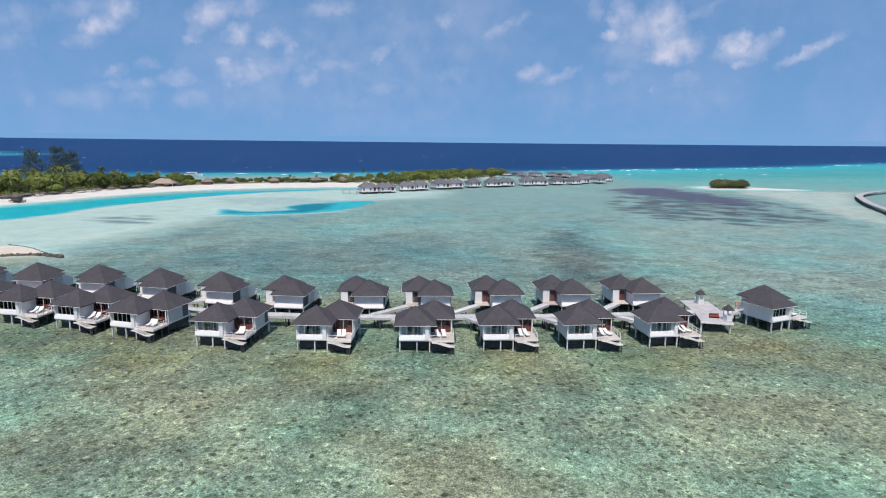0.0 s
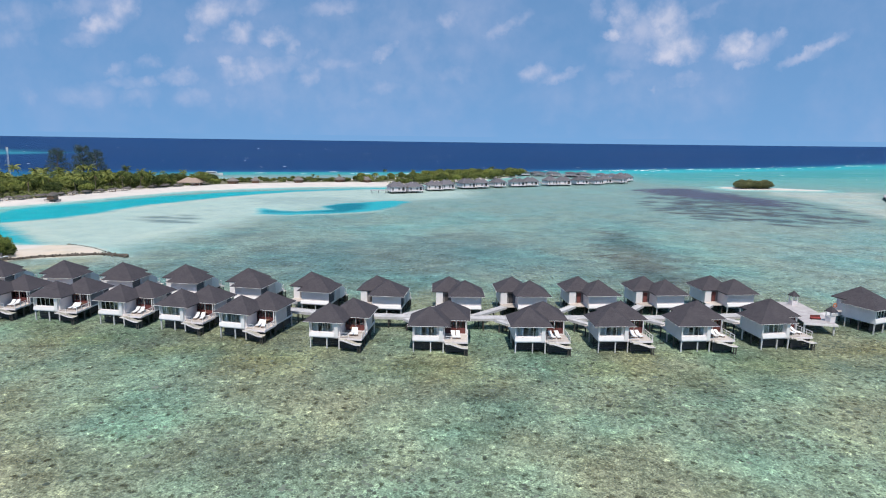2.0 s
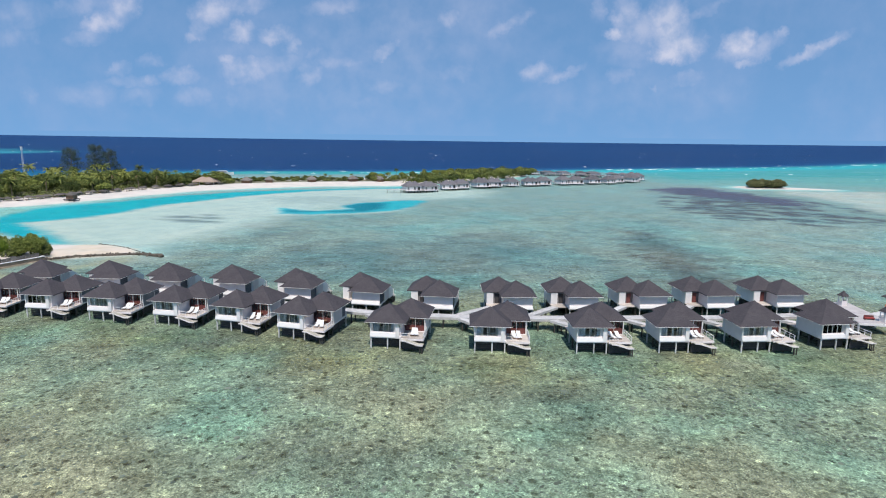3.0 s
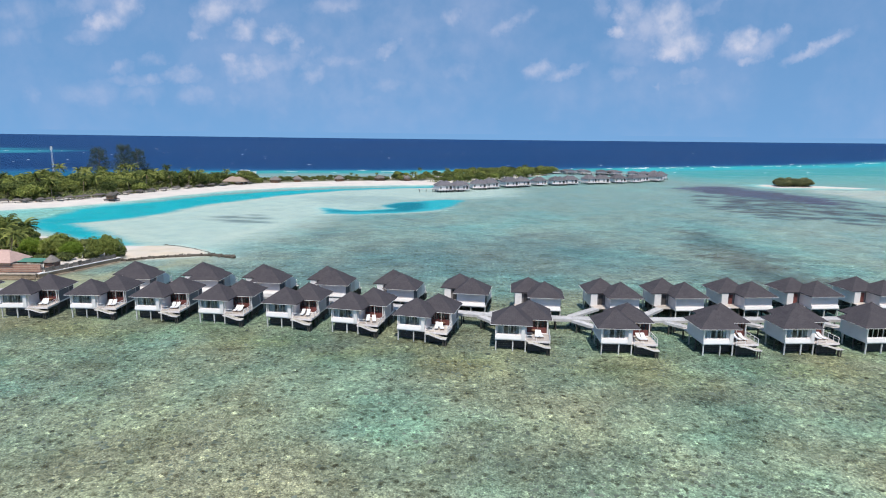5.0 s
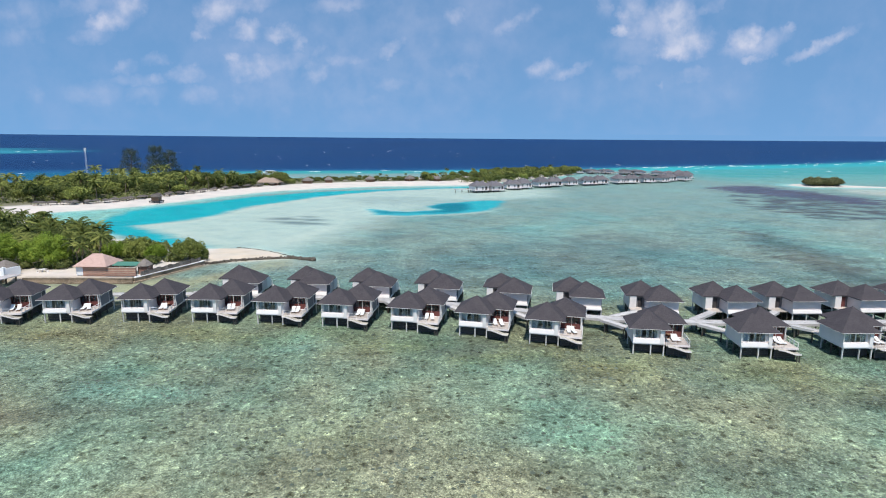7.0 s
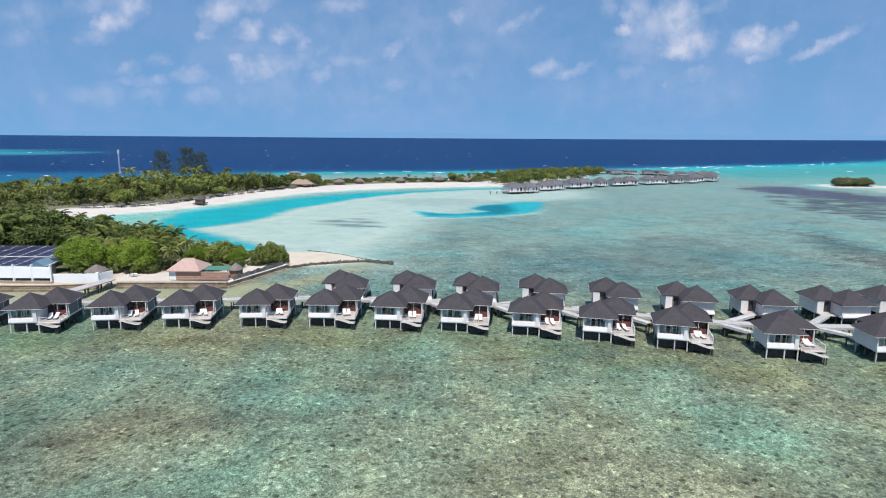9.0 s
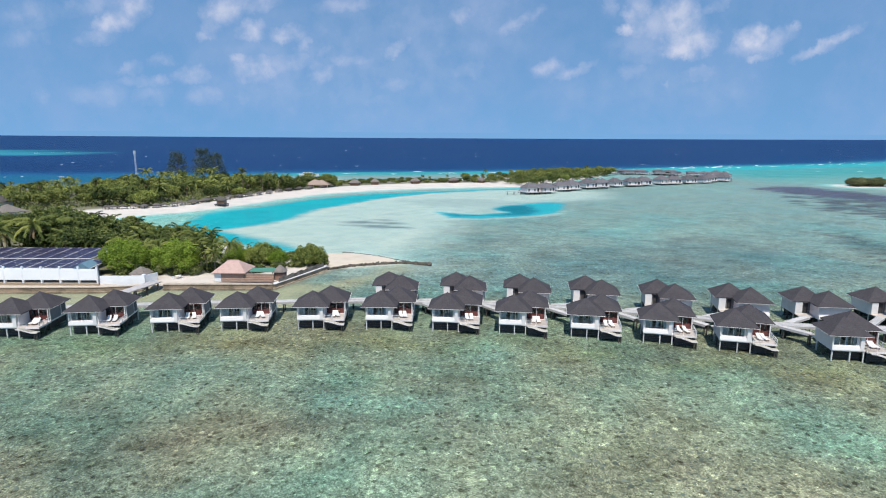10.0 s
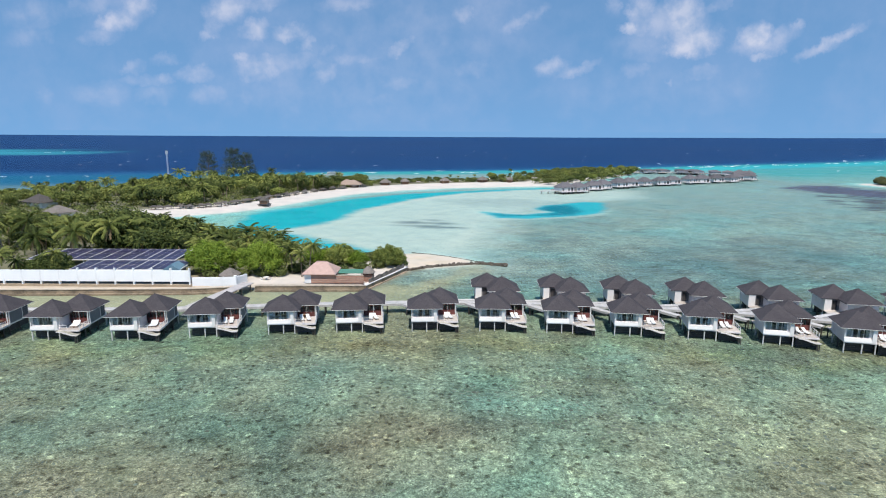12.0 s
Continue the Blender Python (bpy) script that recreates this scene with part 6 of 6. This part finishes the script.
def spots(poly, n, gap, seed, taken=()):
    """Up to n places inside an outline, no two nearer than gap."""
    rnd = random.Random(seed)
    xs_p, ys_p = [p[0] for p in poly], [p[1] for p in poly]
    got, tries = [], 0
    while len(got) < n and tries < n * 60:
        tries += 1
        x, y = rnd.uniform(min(xs_p), max(xs_p)), rnd.uniform(min(ys_p), max(ys_p))
        if inside(poly, np.array([x]), np.array([y]))[0] < 0:
            continue
        if any((x - a) ** 2 + (y - b) ** 2 < gap * gap for a, b in got) or any((x - a) ** 2 + (y - b) ** 2 < r * r for a, b, r in taken):
            continue
        got.append((x, y))
    return got


NEAR_WOOD = [(-400, 176), (-262, 176), (-210, 176), (-198, 162), (-180, 160), (-162, 166), (-160, 180), (-168, 188), (-192, 203), (-222, 226), (-248, 241), (-262, 254), (-300, 264), (-340, 284), (-400, 290)]
NEAR_WOOD_WEST = [(-400, 176), (-262, 176), (-226, 176), (-214, 200), (-222, 226), (-246, 240), (-262, 252), (-300, 260), (-340, 272), (-400, 280)]
NEAR_WOOD_EAST = [(-226, 176), (-205, 172), (-198, 165), (-184, 167), (-180, 176), (-188, 190), (-200, 202), (-224, 222), (-214, 200)]
BAY_WOOD = [(-300, 300), (-269, 304), (-247, 323), (-239, 348), (-231, 370), (-223, 392), (-211, 411), (-198, 431), (-189, 443), (-200, 470), (-225, 500), (-285, 470), (-345, 420), (-395, 378), (-440, 352), (-440, 300)]
POINT_WOOD = [(-98, 484), (-66, 468), (-48, 466), (-30, 478), (-8, 508), (16, 540), (54, 604), (40, 624), (-16, 600), (-66, 554), (-100, 525)]
FAR_BEACH = [(-190, 456), (-158, 468), (-118, 478), (-98, 490), (-105, 506), (-150, 500), (-200, 480)]
ISLE_WOOD = [(211, 473), (233, 474), (234, 487), (212, 487)]

palms = [palm_meshes(40 + k, 8.4 + 0.7 * k) for k in range(5)]
mid_palms = [palm_meshes(140 + k, 5.4 + 0.65 * k) for k in range(5)]
low_palms = [palm_meshes(150 + k, 3.6 + 0.5 * k) for k in range(4)]
broads = [tree_meshes(60 + k, 4.6 + 0.4 * k, 8.0 + 0.6 * k, 1650, 0.47, LEAF) for k in range(4)]
far_broads = [tree_meshes(160 + k, 4.6 + 0.4 * k, 8.0 + 0.6 * k, 850, 0.64, LEAF) for k in range(4)]
brights = [dome_meshes(80 + k, 7.2, 8.6, 16000, 0.25, BRIGHTLEAF) for k in range(2)]
spit_domes = [dome_meshes(84, 6.2, 6.8, 9000, 0.3, SPITLEAF), dome_meshes(85, 5.0, 6.0, 6500, 0.3, BRIGHTLEAF), dome_meshes(86, 6.2, 6.8, 9000, 0.32, LEAF)]
bushes = [tree_meshes(90 + k, 3.6, 4.6, 1500, 0.42, SCRUB, 0.7) for k in range(3)]
isle_bushes = [tree_meshes(190 + k, 3.2, 4.8 + 0.5 * k, 1500, 0.4, ISLELEAF, 0.8) for k in range(3)]
casuarinas = [casuarina_meshes(70 + k, 25.5) for k in range(2)]
rnd = random.Random(5)


def tallness(x, y):
    """Height factor by place, set so that the tree line fits the camera's view."""
    if y > 440 and x > -265:
        return 0.62 + 0.34 * min(1.0, max(0.0, (x + 100) / 120)) if x > -120 else 0.58
    if y < 290:
        if y < 200:
            return 1.3 if x < -222 else 0.95
        return 0.64
    return 0.58 + 0.42 * min(1.0, max(0.0, (x + 395) / 65))


def scatter(poly, n, gap, seed, name, label, category, group, choices, lo, hi, taken=(), ground_z=1.2):
    for k, (x, y) in enumerate(spots(poly, n, gap, seed, taken)):
        s = rnd.uniform(lo, hi) * tallness(x, y)
        m = Matrix.LocRotScale((x, y, ground_z), Euler((0, 0, rnd.random() * 6.28)), (s, s, s * rnd.uniform(0.92, 1.1)))
        plant(name, label, category, group, choices[k % len(choices)], m)


CLEAR = [(-199, 159, 8), (-184.5, 159, 8), (-172, 170, 4), (-163, 170, 5), (-312, 288, 7), (-324, 284, 7), (-341, 303, 9), (-308, 266, 6), (-304, 257, 4), (-285, 292, 9), (-300, 292, 8)]
scatter(NEAR_WOOD_WEST, 125, 4.2, 1, "palm_tree", "coconut palm with drooping yellow-green fronds in the island grove", "palm", "island palms", mid_palms, 0.85, 1.12, CLEAR)
scatter(NEAR_WOOD_EAST, 36, 4.1, 1, "palm_tree", "short coconut palm with drooping yellow-green fronds by the pool shore", "palm", "pool palms", low_palms, 0.9, 1.1, CLEAR)
scatter(NEAR_WOOD_WEST, 50, 6.0, 2, "broadleaf_tree", "dense dark green broadleaf tree in the island grove", "tree", "island broadleaf trees", broads, 0.55, 0.85, CLEAR)
scatter(BAY_WOOD, 85, 5.8, 3, "palm_tree", "coconut palm with drooping yellow-green fronds behind the bay beach", "palm", "bay palms", palms, 0.68, 0.92, CLEAR)
scatter(BAY_WOOD, 90, 6.6, 4, "broadleaf_tree", "dense green broadleaf tree behind the bay beach", "tree", "bay broadleaf trees", broads, 0.95, 1.35, CLEAR)
scatter(POINT_WOOD, 66, 5.8, 6, "broadleaf_tree", "rounded olive green tree on the sandy point", "tree", "point trees", far_broads + bushes, 0.85, 1.1)
scatter(POINT_WOOD, 10, 12, 7, "palm_tree", "coconut palm on the sandy point", "palm", "point palms", palms, 0.7, 0.9)
scatter(FAR_BEACH, 40, 5.0, 8, "bush", "low olive green bush behind the far beach", "bush", "far beach bushes", bushes, 0.8, 1.2)
scatter(FAR_BEACH, 5, 12, 18, "palm_tree", "short coconut palm behind the far beach", "palm", "far beach palms", palms, 0.5, 0.7)
scatter(ISLE_WOOD, 26, 3.0, 9, "bush", "brownish olive bush on the little sand islet", "bush", "islet bushes", isle_bushes, 1.2, 1.7, (), 0.5)
SHORE_EDGE = [(-206, 180), (-176, 166), (-160, 170), (-160, 182), (-170, 189), (-195, 204), (-225, 227), (-240, 222), (-215, 200)]
scatter(SHORE_EDGE, 16, 4.6, 14, "bush", "green bush leaning over the pool shore", "bush", "pool shore bushes", bushes, 0.5, 0.75, CLEAR)
for x, y, s, k in ((-198.2, 157.5, 1.0, 0), (-184.2, 157.5, 0.98, 1), (-172.5, 169.5, 0.55, 0), (-159.8, 167.0, 0.5, 1)):
    plant("broadleaf_tree", "rounded bright green tree behind the quay", "tree", "bright quay trees", brights[k], Matrix.LocRotScale((x, y, 1.2), Euler((0, 0, k * 2.0 + x)), (s, s, s)))
for x, y, s, k in ((-153.8, 166, 0.8, 0), (-148.0, 169.5, 0.75, 1), (-157, 176, 0.8, 2)):
    plant("bush", "olive and dark green bush at the end of the spit", "bush", "spit bushes", bushes[k], Matrix.LocRotScale((x, y, 1.0), Euler((0, 0, x)), (s, s, s)))
for x, y, s, k in ((-151.0, 168.5, 0.84, 0), (-165.0, 170.0, 0.84, 0), (-169.0, 171.0, 0.7, 1)):
    plant("broadleaf_tree", "rounded olive green tree on the sandy spit", "tree", "spit trees", spit_domes[k], Matrix.LocRotScale((x, y, 1.1), Euler((0, 0, x)), (s, s, s)))
for k, (x, y, s) in enumerate(((-206, 152.5, 0.5), (-196.5, 153, 0.62), (-192.8, 154.5, 0.7), (-188, 154, 0.55), (-183.5, 154.2, 0.66), (-179.5, 155.5, 0.75), (-175, 158.5, 0.8), (-169, 156.5, 0.72), (-163, 158, 0.7), (-158.5, 161.5, 0.7))):
    plant("bush", "dark green bush below the quay trees", "bush", "quay bushes", bushes[k % 3], Matrix.LocRotScale((x, y, 1.2), Euler((0, 0, x)), (s, s, s)))
for x, y, s in ((-296, 455, 1.02), (-315, 455, 0.96), (-287, 457, 0.92)):
    plant("casuarina_tree", "tall feathery grey-green casuarina above the palms", "tree", "casuarinas", casuarinas[int(x) % 2], Matrix.LocRotScale((x, y, 1.2), Euler((0, 0, x)), (s, s, s)))
for x, y, s, k in ((-243, 148.0, 0.62, 0), (-237, 150.6, 0.66, 2), (-250, 150.0, 0.7, 1), (-258, 149, 0.8, 3), (-172.6, 153.5, 0.62, 2), (-176.0, 157, 0.7, 1), (-177.5, 162, 0.75, 0), (-172, 160, 0.7, 3)):
    plant("palm_tree", "short coconut palm beside the quay walls", "palm", "quay palms", palms[k], Matrix.LocRotScale((x, y, 1.2), Euler((0, 0, x)), (s, s, s)))
for x, y, s in ((-237.5, 151.2, 1.05), (-243.5, 150.8, 0.75)):
    plant("broadleaf_tree", "dark green tree in front of the solar panels", "tree", "quay trees", spit_domes[2], Matrix.LocRotScale((x, y, 1.2), Euler((0, 0, x)), (s, s * 0.75, s * 0.9)))


for x, y, s, up, k in ((-236, 180, 1.25, 1.0, 0), (-229.5, 183, 1.4, 1.0, 1), (-224, 179, 1.2, 1.0, 2), (-232, 188, 1.3, 1.0, 3), (-219, 184, 1.15, 1.0, 0), (-244, 191, 1.6, 1.2, 1), (-237.5, 192, 1.55, 1.2, 2), (-229.5, 191.5, 1.5, 1.12, 2), (-225, 192, 1.45, 1.0, 1)):
    plant("broadleaf_tree", "tall dark green broadleaf tree behind the solar panels", "tree", "solar yard trees", broads[k], Matrix.LocRotScale((x, y, 1.2), Euler((0, 0, x)), (s, s, s * up)))


def undergrowth():
    r = random.Random(21)
    pts, nor, siz = [], [], []
    for poly, n in ((NEAR_WOOD, 800), ([(-430, 276), (-300, 262), (-290, 276), (-302, 300), (-430, 300)], 160), (BAY_WOOD, 1100), (POINT_WOOD, 260), (FAR_BEACH, 60), (ISLE_WOOD, 30)):
        for x, y in spots(poly, n, 1.5, n):
            rad, h = r.uniform(1.4, 2.6), r.uniform(1.2, 3.4)
            for k in range(46):
                d = Vector((r.gauss(0, 1), r.gauss(0, 1), abs(r.gauss(0, 1)))).normalized()
                pts.append((x + d.x * rad, y + d.y * rad, 1.1 + d.z * h))
                nor.append(d + Vector((r.gauss(0, 0.5), r.gauss(0, 0.5), 0.3)))
                siz.append(r.uniform(0.4, 0.75))
    ob = part("undergrowth", quad_cloud(pts, nor, siz, r), SCRUB)
    return tagged(ob, "tangled green and olive undergrowth below the island trees", "shrubs", kind="stuff")


undergrowth()


def grove(name, label, category, polys, sources, mat, lo, hi, seed):
    """The trees behind the first ones, too many to tell apart, as one growth."""
    r = random.Random(seed)
    vv, ff = [], []
    for poly, n, gap in polys:
        for k, (x, y) in enumerate(spots(poly, n, gap, seed + n, CLEAR)):
            me = sources[k % len(sources)][1]
            sc, a = r.uniform(lo, hi) * tallness(x, y), r.random() * 6.28
            ca, sa = math.cos(a) * sc, math.sin(a) * sc
            i = len(vv)
            vv += [(x + q.co.x * ca - q.co.y * sa, y + q.co.x * sa + q.co.y * ca, 1.2 + q.co.z * sc) for q in me.vertices]
            ff += [tuple(i + j for j in f.vertices) for f in me.polygons]
    sh = Shape()
    sh.v, sh.f = vv, ff
    return tagged(part(name, sh, mat), label, category, kind="stuff")


grove("palm_grove", "distant yellow-green palm crowns merging behind the bay", "palms", [(BAY_WOOD, 34, 7.0)], palms, FROND, 0.8, 1.1, 24)
grove("woodland", "distant merging crowns of green broadleaf woodland", "trees", [(BAY_WOOD, 50, 6.6), (POINT_WOOD, 48, 6.4), (NEAR_WOOD_WEST, 26, 8.0)], far_broads, LEAF, 0.75, 1.15, 26)
grove("sunlit_woodland", "yellow-green broadleaf growth between the bay palms", "trees", [(BAY_WOOD, 80, 6.0), (POINT_WOOD, 14, 10.0)], far_broads, SPITLEAF, 0.85, 1.2, 33)
grove("beach_scrub", "olive green scrub and low trees behind the far beach", "shrubs", [([(-196, 454), (-160, 468), (-118, 478), (-96, 486), (-100, 508), (-150, 502), (-200, 474)], 60, 3.6), ([(-135, 474), (-112, 479), (-96, 486), (-96, 500), (-130, 496)], 14, 4.0)], far_broads[:2], SCRUB, 0.4, 0.8, 29)


# ---- coral rubble, surf, whitecaps ----
def coral_rubble():
    r = random.Random(31)
    base = [stone_shape(1.0, 100 + k) for k in range(5)]
    vv, ff = [], []
    for k in range(14000):
        y = 42 + 75 * r.random() ** 1.5
        x = r.uniform(-68 - y * 1.0, 8 + y * 0.75) if r.random() < 0.6 else r.uniform(-215, 75)
        if math.sin(x * 0.11 + 1.7 * math.sin(y * 0.09)) + math.sin(y * 0.17 + 0.05 * x) + r.gauss(0, 0.6) < 0.1:
            continue
        s = base[k % 5]
        sc = r.uniform(0.1, 0.3) * (1.4 if r.random() < 0.08 else 1.0)
        c, n = math.cos(r.random() * 6.28), math.sin(r.random() * 6.28)
        i = len(vv)
        vv += [(x + sc * (1.25 * q[0] * c - q[1] * n), y + sc * (q[0] * n + q[1] * c), -0.36 + sc * 0.5 * q[2]) for q in s.v]
        ff += [tuple(i + j for j in f) for f in s.f]
    sh = Shape()
    sh.v, sh.f = vv, ff
    return tagged(part("coral_rubble", sh, CORAL), "grey-green coral heads and rubble on the shallow floor", "coral", kind="stuff")


coral_rubble()


def foam(name, label, places):
    r = random.Random(77)
    sh = Shape()
    for x, y, a, b in places:
        z = float(far_rise(np.array(x), np.array(y))) + 0.06
        n = 9
        ringp = [(x + a * math.cos(6.283 * k / n) * r.uniform(0.6, 1.2), y + b * math.sin(6.283 * k / n) * r.uniform(0.6, 1.2), z) for k in range(n)]
        sh.add(ringp + [(x, y, z + 0.25)], [(k, (k + 1) % n, n) for k in range(n)])
    return tagged(part(name, sh, FOAM), label, "foam", kind="stuff")


rnd = random.Random(91)
caps = []
for k in range(120):
    y = 720 + 1500 * rnd.random() ** 1.6
    x = rnd.uniform(-0.95 * y - 60, 0.75 * y)
    if inside(REEF_EDGE, np.array([x]), np.array([y]))[0] < -40:
        s = rnd.uniform(0.35, 1.0)
        caps.append((x, y, 2.2 * s * (1 + y / 1500), 0.42 * s))
foam("whitecaps", "small white wave crests scattered over the deep blue sea", caps)
surf = []
edge = smooth_line([(x, y, 0) for x, y in REEF_EDGE[2:12]], 40)
for k in range(140):
    p = edge[int(rnd.random() * (len(edge) - 1))]
    if p.x < -60 and rnd.random() < 0.6:
        continue
    s = rnd.uniform(0.3, 1.0) ** 2 * 2.2
    surf.append((p.x + rnd.gauss(0, 14), p.y - rnd.uniform(6, 26) + rnd.gauss(0, 8), 3.8 * s, 0.7 * s))
for k in range(6):
    surf.append((rnd.uniform(180, 560), rnd.uniform(600, 790), rnd.uniform(1.2, 4.5), rnd.uniform(0.3, 0.8)))
for k in range(26):
    surf.append((rnd.uniform(-1450, -900), rnd.gauss(1200, 45), rnd.uniform(4.0, 16.0), rnd.uniform(1.0, 3.0)))
foam("surf", "broken lines of white surf along the reef edge", surf)
